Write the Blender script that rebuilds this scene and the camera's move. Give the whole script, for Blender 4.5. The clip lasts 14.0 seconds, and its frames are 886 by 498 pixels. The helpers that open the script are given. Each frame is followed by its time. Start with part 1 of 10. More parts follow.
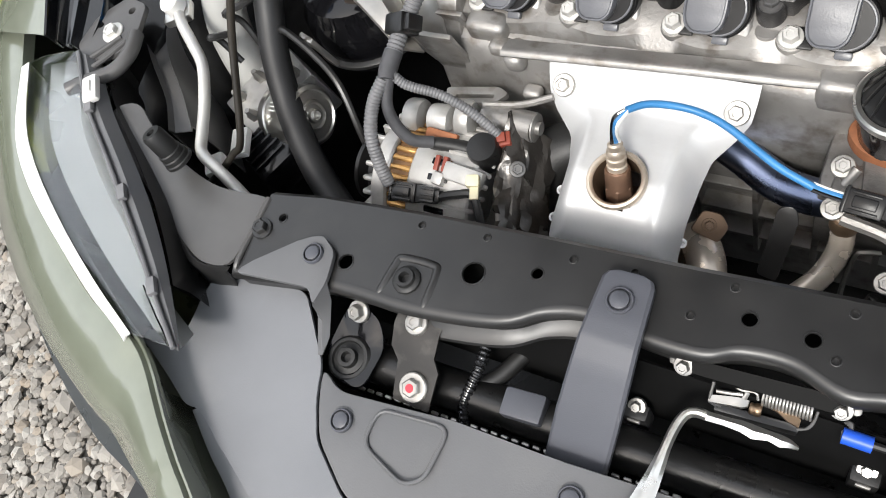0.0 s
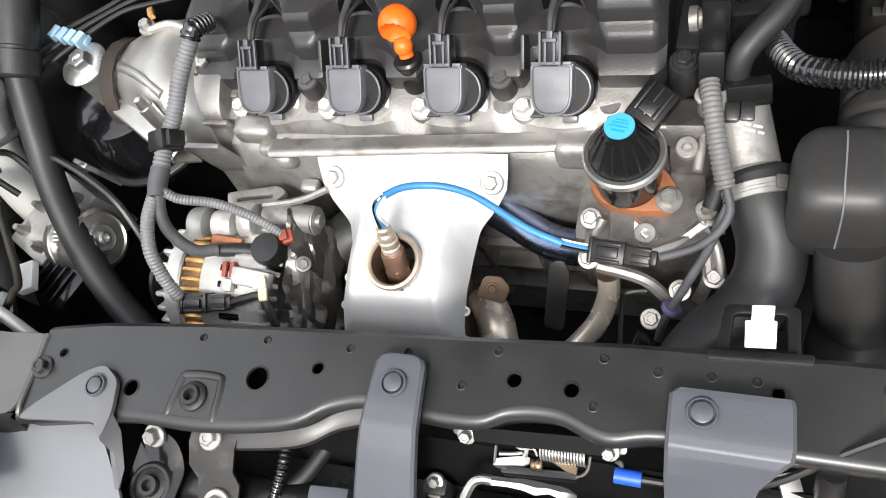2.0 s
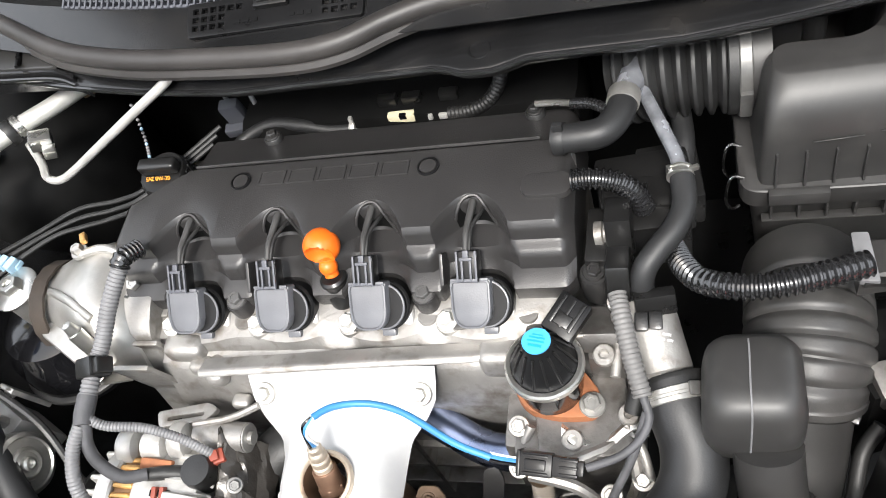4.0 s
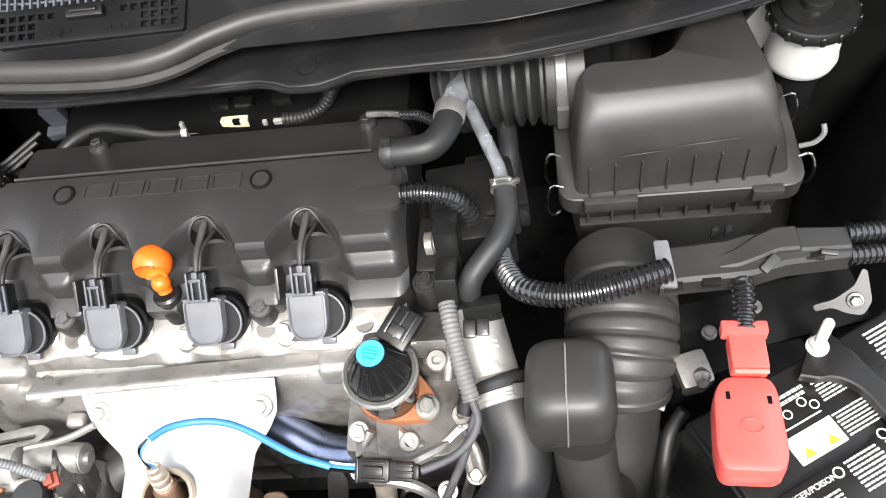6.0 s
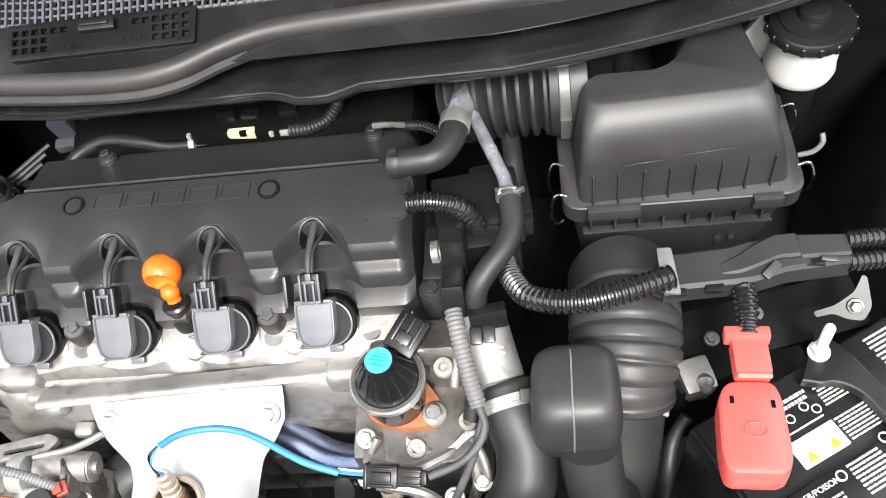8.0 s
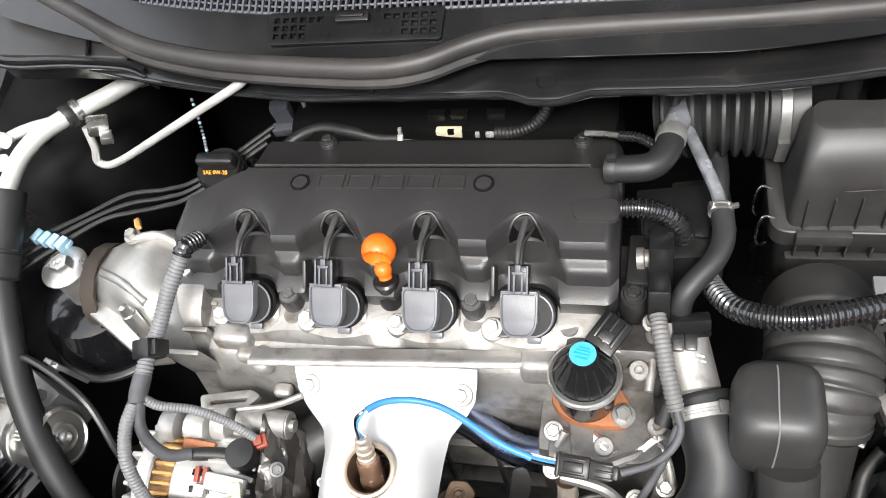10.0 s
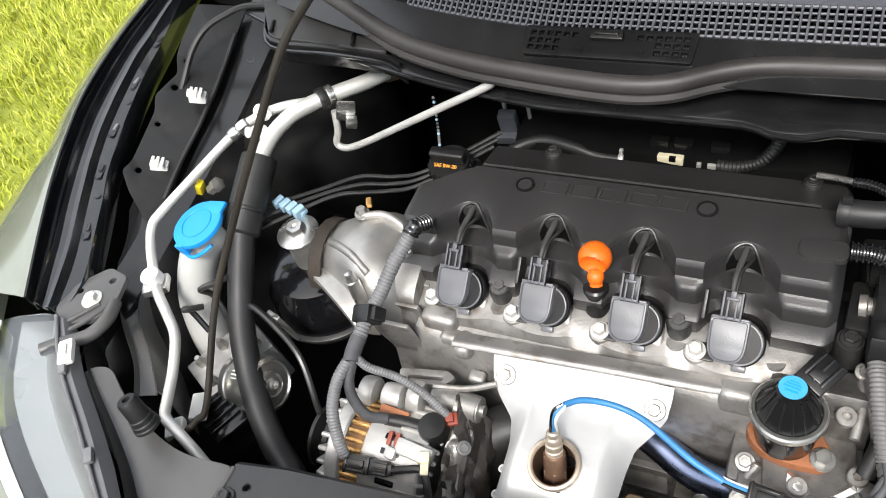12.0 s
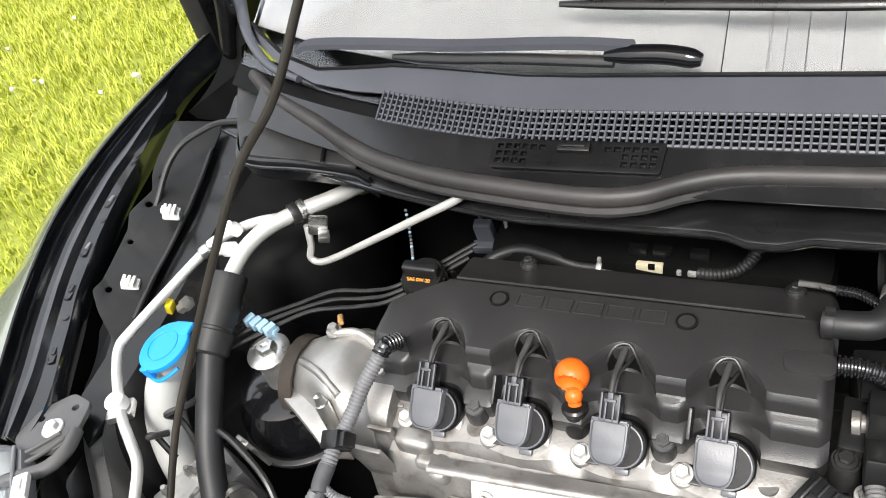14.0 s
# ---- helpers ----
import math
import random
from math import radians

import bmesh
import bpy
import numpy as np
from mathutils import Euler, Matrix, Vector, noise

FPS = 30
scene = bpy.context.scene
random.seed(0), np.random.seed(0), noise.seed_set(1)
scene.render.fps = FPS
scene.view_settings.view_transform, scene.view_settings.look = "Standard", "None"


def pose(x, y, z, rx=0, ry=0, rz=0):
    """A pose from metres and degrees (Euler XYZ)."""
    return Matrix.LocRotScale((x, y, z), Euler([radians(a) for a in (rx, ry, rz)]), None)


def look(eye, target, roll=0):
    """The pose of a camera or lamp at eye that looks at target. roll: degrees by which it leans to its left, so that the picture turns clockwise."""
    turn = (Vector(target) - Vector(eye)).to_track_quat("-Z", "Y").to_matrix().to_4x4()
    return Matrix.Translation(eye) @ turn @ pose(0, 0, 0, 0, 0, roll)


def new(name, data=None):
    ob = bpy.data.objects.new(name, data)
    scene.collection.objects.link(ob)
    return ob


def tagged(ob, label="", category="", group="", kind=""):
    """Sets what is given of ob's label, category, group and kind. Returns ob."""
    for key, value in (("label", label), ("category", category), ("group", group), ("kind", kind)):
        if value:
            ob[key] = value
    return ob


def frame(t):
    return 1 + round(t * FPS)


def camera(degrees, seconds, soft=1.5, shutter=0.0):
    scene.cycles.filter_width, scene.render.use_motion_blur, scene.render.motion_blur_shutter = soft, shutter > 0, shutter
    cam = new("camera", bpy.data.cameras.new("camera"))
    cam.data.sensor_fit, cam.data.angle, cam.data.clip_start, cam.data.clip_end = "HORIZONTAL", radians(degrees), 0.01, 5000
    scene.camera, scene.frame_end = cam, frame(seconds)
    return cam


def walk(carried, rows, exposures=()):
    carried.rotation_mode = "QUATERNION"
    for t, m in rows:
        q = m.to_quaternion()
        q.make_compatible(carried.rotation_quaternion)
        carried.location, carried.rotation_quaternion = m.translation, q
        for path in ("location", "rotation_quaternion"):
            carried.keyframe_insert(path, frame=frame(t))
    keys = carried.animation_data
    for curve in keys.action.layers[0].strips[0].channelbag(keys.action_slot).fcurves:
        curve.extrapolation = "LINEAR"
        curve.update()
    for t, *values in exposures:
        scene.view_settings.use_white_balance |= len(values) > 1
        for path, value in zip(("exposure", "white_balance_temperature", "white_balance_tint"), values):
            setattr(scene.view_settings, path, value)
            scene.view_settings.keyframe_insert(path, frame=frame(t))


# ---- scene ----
cam = camera(57.5, 14.0, 1.0)
# the clip brightens as it looks into the dark bay
EXPOSURES = [(0, 0.95), (1.5, 1.2), (2.5, 1.5), (3.2, 1.6), (5.5, 1.85), (7, 1.95), (9.5, 1.75), (12, 1.2), (13, 1.2), (14, 1.35)]
PATH = [
    (0, (0.1953, 0.0191, 1.2355), (-0.7161, 0.5459, -0.4651), -39.86),
    (0.5, (0.2243, 0.0254, 1.2236), (-0.5571, 0.5956, -0.5269), -38.67),
    (1, (0.2507, 0.0373, 1.2195), (-0.4857, 0.6210, -0.5460), -39.32),
    (1.5, (0.2619, 0.0476, 1.2184), (-0.4445, 0.6199, -0.5630), -40.59),
    (1.8, (0.2687, 0.0520, 1.2219), (-0.4126, 0.7323, -0.4738), -36.14),
    (2, (0.2725, 0.0545, 1.2260), (-0.4146, 0.8199, -0.4893), -33.69),
    (2.5, (0.2770, 0.0596, 1.2351), (-0.4023, 1.0003, -0.3939), -29.09),
    (3, (0.2846, 0.0675, 1.2439), (-0.3611, 1.1114, -0.3352), -26.36),
    (3.2, (0.2869, 0.0714, 1.2467), (-0.3450, 1.1461, -0.2527), -25.67),
    (5.3, (0.3173, 0.1232, 1.2655), (-0.0280, 1.1522, -0.3545), -18.88),
    (5.5, (0.3191, 0.1237, 1.2678), (0.0061, 1.1670, -0.4095), -17.53),
    (6, (0.3281, 0.1196, 1.2864), (0.0649, 1.1749, -0.3920), -15.72),
    (6.5, (0.3341, 0.1223, 1.2861), (0.0909, 1.1682, -0.4012), -15.31),
    (7, (0.3314, 0.1150, 1.2880), (0.1075, 1.1766, -0.3921), -14.24),
    (7.2, (0.3320, 0.1142, 1.2887), (0.1170, 1.1508, -0.3490), -14.21),
    (9.3, (0.2687, 0.0865, 1.3052), (-0.0722, 1.2094, -0.2522), -16.28),
    (9.5, (0.2584, 0.0800, 1.3080), (-0.1071, 1.2359, -0.2827), -16.12),
    (10, (0.2336, 0.0622, 1.3161), (-0.2497, 1.1899, -0.2633), -17.22),
    (10.5, (0.2131, 0.0445, 1.3216), (-0.3958, 1.1465, -0.2323), -18.91),
    (11, (0.1981, 0.0186, 1.3337), (-0.5203, 1.0989, -0.1884), -19.32),
    (11.5, (0.1858, 0.0030, 1.3361), (-0.5914, 1.0737, -0.1636), -18.40),
    (12, (0.1838, -0.0053, 1.3376), (-0.6348, 1.1011, -0.1135), -18.20),
    (12.5, (0.1869, -0.0021, 1.3407), (-0.6648, 1.1747, -0.0340), -17.73),
    (13, (0.1920, 0.0039, 1.3424), (-0.6924, 1.2526, 0.0546), -17.49),
    (13.5, (0.1895, 0.0162, 1.3419), (-0.6911, 1.2670, 0.0535), -17.78),
    (14, (0.1995, 0.0397, 1.3272), (-0.6599, 1.3041, 0.0378), -18.09),
]
walk(cam, [(t, look(eye, target, roll)) for t, eye, target, roll in PATH], EXPOSURES)

# ---- light: bright overcast day ----
world = bpy.data.worlds.new("sky")
scene.world = world
world.use_nodes = True
wn = world.node_tree
sky = wn.nodes.new("ShaderNodeTexSky")
sky.sky_type = "NISHITA"
sky.sun_disc = False
sky.sun_elevation, sky.sun_rotation = radians(58), radians(200)
sky.air_density, sky.dust_density, sky.ozone_density = 1.0, 4.0, 0.6
# cloud layer: the blue sky is veiled by an even grey-white
veil = wn.nodes.new("ShaderNodeMix")
veil.data_type = "RGBA"
veil.inputs["Factor"].default_value = 0.75
veil.inputs["B"].default_value = (6.0, 6.2, 6.4, 1)
wn.links.new(sky.outputs["Color"], veil.inputs["A"])
wn.links.new(veil.outputs["Result"], wn.nodes["Background"].inputs["Color"])
wn.nodes["Background"].inputs["Strength"].default_value = 0.15
sun = new("sun", bpy.data.lights.new("sun", "SUN"))
sun.data.energy, sun.data.angle, sun.data.color = 1.7, radians(14), (1.0, 0.97, 0.92)
sun.matrix_world = look((0.6, -2.2, 4.0), (0.1, 0.4, 0.7))
scene.view_settings.exposure = 1.0

# ---- materials ----
def mk(name, color, rough=0.5, metal=0.0, var=0.25, scale=25.0, bump=0.12, grain=260.0, spots=0.0, spot_color=(0.3, 0.28, 0.25), coat=0.0, clear=0.0, gloss=0.5):
    """A node material: colour that varies at a broad and a fine scale, uneven gloss, fine relief, and dust or stains."""
    m = bpy.data.materials.new(name)
    m.use_nodes = True
    nt = m.node_tree
    b = nt.nodes["Principled BSDF"]
    tc = nt.nodes.new("ShaderNodeTexCoord")
    big = nt.nodes.new("ShaderNodeTexNoise")
    big.inputs["Scale"].default_value, big.inputs["Detail"].default_value = scale, 5
    fine = nt.nodes.new("ShaderNodeTexNoise")
    fine.inputs["Scale"].default_value, fine.inputs["Detail"].default_value = grain, 3
    for n in (big, fine):
        nt.links.new(tc.outputs["Object"], n.inputs["Vector"])
    ramp = nt.nodes.new("ShaderNodeValToRGB")
    lo = [c * (1 - var) for c in color]
    hi = [min(1.0, c * (1 + var)) for c in color]
    ramp.color_ramp.elements[0].position, ramp.color_ramp.elements[1].position = 0.3, 0.7
    ramp.color_ramp.elements[0].color, ramp.color_ramp.elements[1].color = (*lo, 1), (*hi, 1)
    nt.links.new(big.outputs["Fac"], ramp.inputs["Fac"])
    out = ramp.outputs["Color"]
    if spots:
        cut = nt.nodes.new("ShaderNodeMapRange")
        cut.inputs["From Min"].default_value, cut.inputs["From Max"].default_value = 0.52, 0.75
        cut.inputs["To Max"].default_value = spots
        dirt = nt.nodes.new("ShaderNodeTexNoise")
        dirt.inputs["Scale"].default_value, dirt.inputs["Detail"].default_value = scale * 2.3, 8
        nt.links.new(tc.outputs["Object"], dirt.inputs["Vector"])
        nt.links.new(dirt.outputs["Fac"], cut.inputs["Value"])
        mx = nt.nodes.new("ShaderNodeMix")
        mx.data_type = "RGBA"
        mx.inputs["B"].default_value = (*spot_color, 1)
        nt.links.new(out, mx.inputs["A"])
        nt.links.new(cut.outputs["Result"], mx.inputs["Factor"])
        out = mx.outputs["Result"]
    nt.links.new(out, b.inputs["Base Color"])
    rr = nt.nodes.new("ShaderNodeMapRange")
    rr.inputs["To Min"].default_value, rr.inputs["To Max"].default_value = max(0.02, rough - 0.1), min(1.0, rough + 0.1)
    nt.links.new(big.outputs["Fac"], rr.inputs["Value"])
    nt.links.new(rr.outputs["Result"], b.inputs["Roughness"])
    b.inputs["Metallic"].default_value = metal
    b.inputs["Specular IOR Level"].default_value = gloss
    if bump:
        bp = nt.nodes.new("ShaderNodeBump")
        bp.inputs["Strength"].default_value, bp.inputs["Distance"].default_value = bump, 0.001
        nt.links.new(fine.outputs["Fac"], bp.inputs["Height"])
        nt.links.new(bp.outputs["Normal"], b.inputs["Normal"])
    if coat:
        b.inputs["Coat Weight"].default_value, b.inputs["Coat Roughness"].default_value = coat, 0.06
    if clear:
        b.inputs["Transmission Weight"].default_value = clear
    return m


GAP_SHADOW_BLACK = mk("gap_shadow_black", (0.004, 0.004, 0.004), 0.8, gloss=0.02, var=0.2, scale=20, bump=0.0)
WING_BLACK = mk("wing_black", (0.008, 0.0078, 0.0076), 0.42, gloss=0.3, var=0.4, scale=14, bump=0.15, grain=60, spots=0.3, spot_color=(0.035, 0.032, 0.029))
# black with hardly any gloss; deep shadow is put into the colour
SHADED_BLACK = mk("shaded_black", (0.007, 0.007, 0.007), 0.5, gloss=0.06, var=0.3, scale=20, bump=0.05)
BOX_PLASTIC = mk("box_plastic", (0.028, 0.0272, 0.0266), 0.44, gloss=0.5, var=0.14, scale=16, bump=0.04, grain=900, spots=0.18, spot_color=(0.1, 0.096, 0.09))
FLANGE_PAINT = mk("flange_paint", (0.008, 0.009, 0.0105), 0.16, var=0.3, scale=14, bump=0.02, spots=0.3, spot_color=(0.06, 0.056, 0.05), coat=0.6)
BLACK_PAINT = mk("black_paint", (0.009, 0.009, 0.0095), 0.22, var=0.3, scale=9, bump=0.03, spots=0.25, spot_color=(0.05, 0.045, 0.04))
SATIN_STEEL = mk("satin_black_steel", (0.022, 0.0217, 0.0217), 0.36, gloss=0.58, var=0.3, scale=12, bump=0.05, spots=0.22, spot_color=(0.05, 0.046, 0.042))
COVER_PLASTIC = mk("cover_plastic", (0.03, 0.0288, 0.0288), 0.33, var=0.12, scale=16, bump=0.25, grain=900)
PLUG_BLACK = mk("plug_black", (0.009, 0.009, 0.0095), 0.3, gloss=0.22, var=0.2, scale=30, bump=0.05)
DARK_PLASTIC = mk("dark_plastic", (0.011, 0.0108, 0.0108), 0.3, var=0.25, scale=30, bump=0.12, grain=600)
# paler copy of the support steel; sky sheen and dust in its colour
DUST_SHEEN_STEEL = mk("dust_sheen_steel", (0.082, 0.080, 0.079), 0.38, var=0.25, scale=10, bump=0.05, spots=0.35, spot_color=(0.10, 0.097, 0.092))
PANEL_GREY = mk("panel_grey_plastic", (0.118, 0.119, 0.123), 0.42, var=0.1, scale=9, bump=0.12, grain=700, spots=0.25, spot_color=(0.17, 0.165, 0.16))
GREY_PLASTIC = mk("grey_plastic", (0.185, 0.19, 0.202), 0.46, var=0.1, scale=7, bump=0.12, grain=800, spots=0.3, spot_color=(0.27, 0.266, 0.26))
STRAP_PLASTIC = mk("strap_plastic", (0.078, 0.081, 0.095), 0.42, var=0.07, scale=9, bump=0.12, grain=900)
COIL_PLASTIC = mk("coil_plastic", (0.11, 0.113, 0.124), 0.34, var=0.12, scale=40, bump=0.12, grain=700)
DUCT_RUBBER = mk("duct_rubber", (0.038, 0.037, 0.036), 0.45, var=0.2, scale=30, bump=0.15, grain=600, spots=0.25, spot_color=(0.09, 0.086, 0.08))
RUBBER = mk("rubber", (0.015, 0.015, 0.015), 0.5, var=0.3, scale=30, bump=0.2, grain=500, spots=0.15, spot_color=(0.06, 0.058, 0.055))
HOSE = mk("hose_rubber", (0.017, 0.0172, 0.018), 0.5, var=0.2, scale=20, bump=0.15, grain=700)
SEAL = mk("seal_rubber", (0.034, 0.031, 0.030), 0.5, var=0.25, scale=14, bump=0.15, grain=500, spots=0.3, spot_color=(0.075, 0.07, 0.066))
CONDUIT = mk("grey_conduit", (0.16, 0.16, 0.165), 0.5, var=0.2, scale=40, bump=0.1)
CONDUIT_BLACK = mk("black_conduit", (0.014, 0.014, 0.015), 0.2, gloss=0.9, var=0.2, scale=40, bump=0.05)
TAPE = mk("loom_tape", (0.065, 0.065, 0.07), 0.6, var=0.3, scale=60, bump=0.3, grain=300)
CAST = mk("cast_aluminium", (0.34, 0.328, 0.312), 0.48, 0.7, var=0.25, scale=22, bump=0.3, grain=380, spots=0.8, spot_color=(0.13, 0.105, 0.08))
CAST_DULL = mk("dull_cast_aluminium", (0.23, 0.22, 0.21), 0.45, 0.75, var=0.35, scale=30, bump=0.25, grain=380, spots=0.7, spot_color=(0.09, 0.075, 0.06))
GALVANISED = mk("galvanised_steel", (0.13, 0.128, 0.124), 0.38, 0.45, var=0.3, scale=50, bump=0.06, spots=0.3, spot_color=(0.24, 0.23, 0.21))
CAST_BRIGHT = mk("bright_cast_aluminium", (0.48, 0.465, 0.44), 0.42, 0.82, var=0.22, scale=26, bump=0.16, grain=420, spots=0.25, spot_color=(0.3, 0.26, 0.2))
CAST_PALE = mk("pale_cast_aluminium", (0.50, 0.49, 0.47), 0.42, 0.5, var=0.18, scale=30, bump=0.15, grain=420, spots=0.35, spot_color=(0.22, 0.19, 0.15))
ALU = mk("bright_aluminium", (0.68, 0.67, 0.64), 0.3, 0.95, var=0.1, scale=40, bump=0.06, spots=0.15, spot_color=(0.4, 0.37, 0.33))
SHIELD = mk("aluminised_shield", (0.60, 0.60, 0.60), 0.46, 0.3, var=0.06, scale=12, bump=0.12, grain=200, spots=0.12, spot_color=(0.5, 0.49, 0.47))
ZINC = mk("zinc_plate", (0.40, 0.39, 0.37), 0.33, 0.7, var=0.2, scale=60, bump=0.06, spots=0.2, spot_color=(0.3, 0.25, 0.18))
PIPE_ALU = mk("dull_aluminium_pipe", (0.66, 0.65, 0.62), 0.48, 0.55, var=0.08, scale=30, bump=0.06, spots=0.15, spot_color=(0.5, 0.48, 0.44))
CHROME = mk("chrome", (0.75, 0.75, 0.74), 0.16, 1.0, var=0.05, scale=30, bump=0.02)
BLUED = mk("blued_pipe", (0.2, 0.24, 0.36), 0.3, 1.0, var=0.35, scale=12, bump=0.05)
HEAT_TAN = mk("heat_stained_steel", (0.34, 0.24, 0.16), 0.36, 0.9, var=0.35, scale=30, bump=0.06, spots=0.4, spot_color=(0.22, 0.13, 0.07))
SENSOR_BROWN = mk("sensor_brown", (0.26, 0.16, 0.11), 0.42, 0.7, var=0.25, scale=40, bump=0.06)
COLLAR_STEEL = mk("collar_steel", (0.56, 0.48, 0.39), 0.38, 0.6, var=0.25, scale=40, bump=0.1)
HEAT_SHADOW = mk("heat_stain_shadow", (0.12, 0.075, 0.045), 0.6, 0.3, var=0.35, scale=40, bump=0.3)
TAN_STEEL = mk("tanned_bright_steel", (0.66, 0.58, 0.49), 0.28, 0.5, var=0.25, scale=25, bump=0.03)
RUST = mk("rust_flange", (0.3, 0.115, 0.05), 0.7, 0.1, var=0.3, scale=35, bump=0.4, spots=0.5, spot_color=(0.14, 0.06, 0.035))
COPPER = mk("copper_winding", (0.62, 0.36, 0.13), 0.4, 0.6, var=0.35, scale=60, bump=0.2)
COPPER_DARK = mk("dark_winding", (0.2, 0.11, 0.05), 0.5, 0.5, var=0.3, scale=60, bump=0.2)
GLOSS_BLACK = mk("gloss_black", (0.006, 0.006, 0.007), 0.12, 0.0, var=0.1, scale=20, bump=0.0)
ORANGE = mk("orange_plastic", (0.85, 0.15, 0.012), 0.38, var=0.05, scale=20, bump=0.03)
BLUE_CAP = mk("blue_cap", (0.012, 0.3, 0.82), 0.4, var=0.06, scale=20, bump=0.05)
BLUE_LABEL = mk("blue_label", (0.06, 0.36, 0.72), 0.5, var=0.06, scale=30, bump=0.03)
BLUE_WIRE = mk("blue_wire", (0.045, 0.21, 0.46), 0.42, var=0.15, scale=30, bump=0.05)
BLUE_CLIP = mk("blue_clip", (0.33, 0.5, 0.63), 0.5, var=0.1, scale=30, bump=0.05)
BLUE_END = mk("blue_cable_end", (0.02, 0.1, 0.62), 0.4, var=0.1, scale=30, bump=0.03)
RED = mk("red_cover", (0.85, 0.105, 0.09), 0.32, var=0.06, scale=15, bump=0.06)
RED_CONN = mk("red_connector", (0.24, 0.05, 0.03), 0.5, var=0.15, scale=30, bump=0.05)
WHITE = mk("white_plastic", (0.78, 0.77, 0.74), 0.45, var=0.05, scale=15, bump=0.05)
CREAM = mk("cream_clip", (0.72, 0.66, 0.46), 0.5, var=0.08, scale=30, bump=0.05)
TANK_WHITE = mk("tank_plastic", (0.5, 0.5, 0.48), 0.45, var=0.1, scale=10, bump=0.05, spots=0.2, spot_color=(0.3, 0.29, 0.27))
YELLOW = mk("yellow_mark", (0.8, 0.62, 0.02), 0.5, var=0.08, scale=30, bump=0.02)
ORANGE_INK = mk("orange_ink", (0.85, 0.36, 0.03), 0.5, var=0.05, scale=30, bump=0.0)
WHITE_INK = mk("white_ink", (0.75, 0.75, 0.73), 0.5, var=0.04, scale=30, bump=0.0)
RED_INK = mk("red_ink", (0.68, 0.03, 0.05), 0.35, var=0.04, scale=30, bump=0.0)
MIRROR_GREY = mk("headlamp_bowl", (0.42, 0.43, 0.41), 0.3, 0.6, var=0.08, scale=12, bump=0.0)
# the lawn's green reflection is part of this grey base colour
PAINT = mk("lawn_mirror_car_paint", (0.20, 0.215, 0.165), 0.2, 0.2, var=0.06, scale=30, bump=0.0, coat=1.0)
BELT = mk("dark_cloth_band", (0.03, 0.022, 0.016), 0.75, var=0.3, scale=60, bump=0.4)
ROD = mk("painted_rod", (0.026, 0.022, 0.017), 0.4, var=0.3, scale=20, bump=0.05)


def glass_material(name, tint, rough=0.02):
    m = mk(name, tint, rough, var=0.02, bump=0.0, clear=1.0)
    m.node_tree.nodes["Principled BSDF"].inputs["IOR"].default_value = 1.45
    return m


LENS = glass_material("clear_lens", (0.95, 0.96, 0.96))
WINDSHIELD = glass_material("windshield_glass", (0.8, 0.805, 0.8))


# ---- tools ----
def thing(name, base, label, category, group="", kind=""):
    ob = new(name)
    ob.empty_display_size = 0.02
    ob.location = base
    return tagged(ob, label, category, group, kind)


def origin_of(ob):
    at = Vector((0, 0, 0))
    while ob:
        at += ob.location
        ob = ob.parent
    return at


def part(name, bm, material, parent=None, label="", angle=38):
    """One mesh object out of a bmesh in world places, under a thing or a part."""
    me = bpy.data.meshes.new(name)
    bmesh.ops.recalc_face_normals(bm, faces=bm.faces)
    if parent:
        bmesh.ops.translate(bm, verts=bm.verts, vec=-origin_of(parent))
    bm.to_mesh(me)
    bm.free()
    me.polygons.foreach_set("use_smooth", [True] * len(me.polygons))
    me.set_sharp_from_angle(angle=radians(angle))
    for mt in material if isinstance(material, (list, tuple)) else [material]:
        me.materials.append(mt)
    ob = new(name, me)
    ob.parent = parent
    return tagged(ob, label)


def structure(name, bm, material, label, category, kind="structure"):
    return tagged(part(name, bm, material), label, category, "", kind)


def add(bm, other):
    me = bpy.data.meshes.new("scratch")
    other.to_mesh(me)
    other.free()
    bm.from_mesh(me)
    bpy.data.meshes.remove(me)
    return bm


def curve_points(pts, steps=6):
    """A smooth line through the points (Catmull-Rom)."""
    p = [Vector(q) for q in pts]
    if len(p) < 3:
        return [p[0].lerp(p[-1], i / steps) for i in range(steps + 1)]
    e = [2 * p[0] - p[1], *p, 2 * p[-1] - p[-2]]
    out = []
    for i in range(1, len(e) - 2):
        a, b, c, d = e[i - 1 : i + 3]
        for k in range(steps):
            t = k / steps
            out.append(0.5 * (2 * b + (c - a) * t + (2 * a - 5 * b + 4 * c - d) * t * t + (3 * b - a - 3 * c + d) * t**3))
    return [*out, p[-1]]


def rings_along(line, radii, n=12, squash=1.0):
    """Rings round a line, turned without twist."""
    rings, side = [], None
    for i, p in enumerate(line):
        ahead = (line[min(i + 1, len(line) - 1)] - line[max(i - 1, 0)]).normalized()
        if side is None:
            side = ahead.orthogonal().normalized()
        side = (side - ahead * side.dot(ahead)).normalized()
        up = ahead.cross(side)
        r = radii[i]
        rings.append([p + side * r * math.cos(2 * math.pi * k / n) + up * r * squash * math.sin(2 * math.pi * k / n) for k in range(n)])
    return rings


def skin(bm, rings, closed=True, caps=True):
    """Faces between rings of equally many points."""
    vs = [[bm.verts.new(p) for p in ring] for ring in rings]
    n = len(vs[0])
    for a, b in zip(vs, vs[1:]):
        for k in range(n if closed else n - 1):
            bm.faces.new((a[k], a[(k + 1) % n], b[(k + 1) % n], b[k]))
    if caps and closed:
        bm.faces.new(vs[0][::-1])
        bm.faces.new(vs[-1])
    return bm


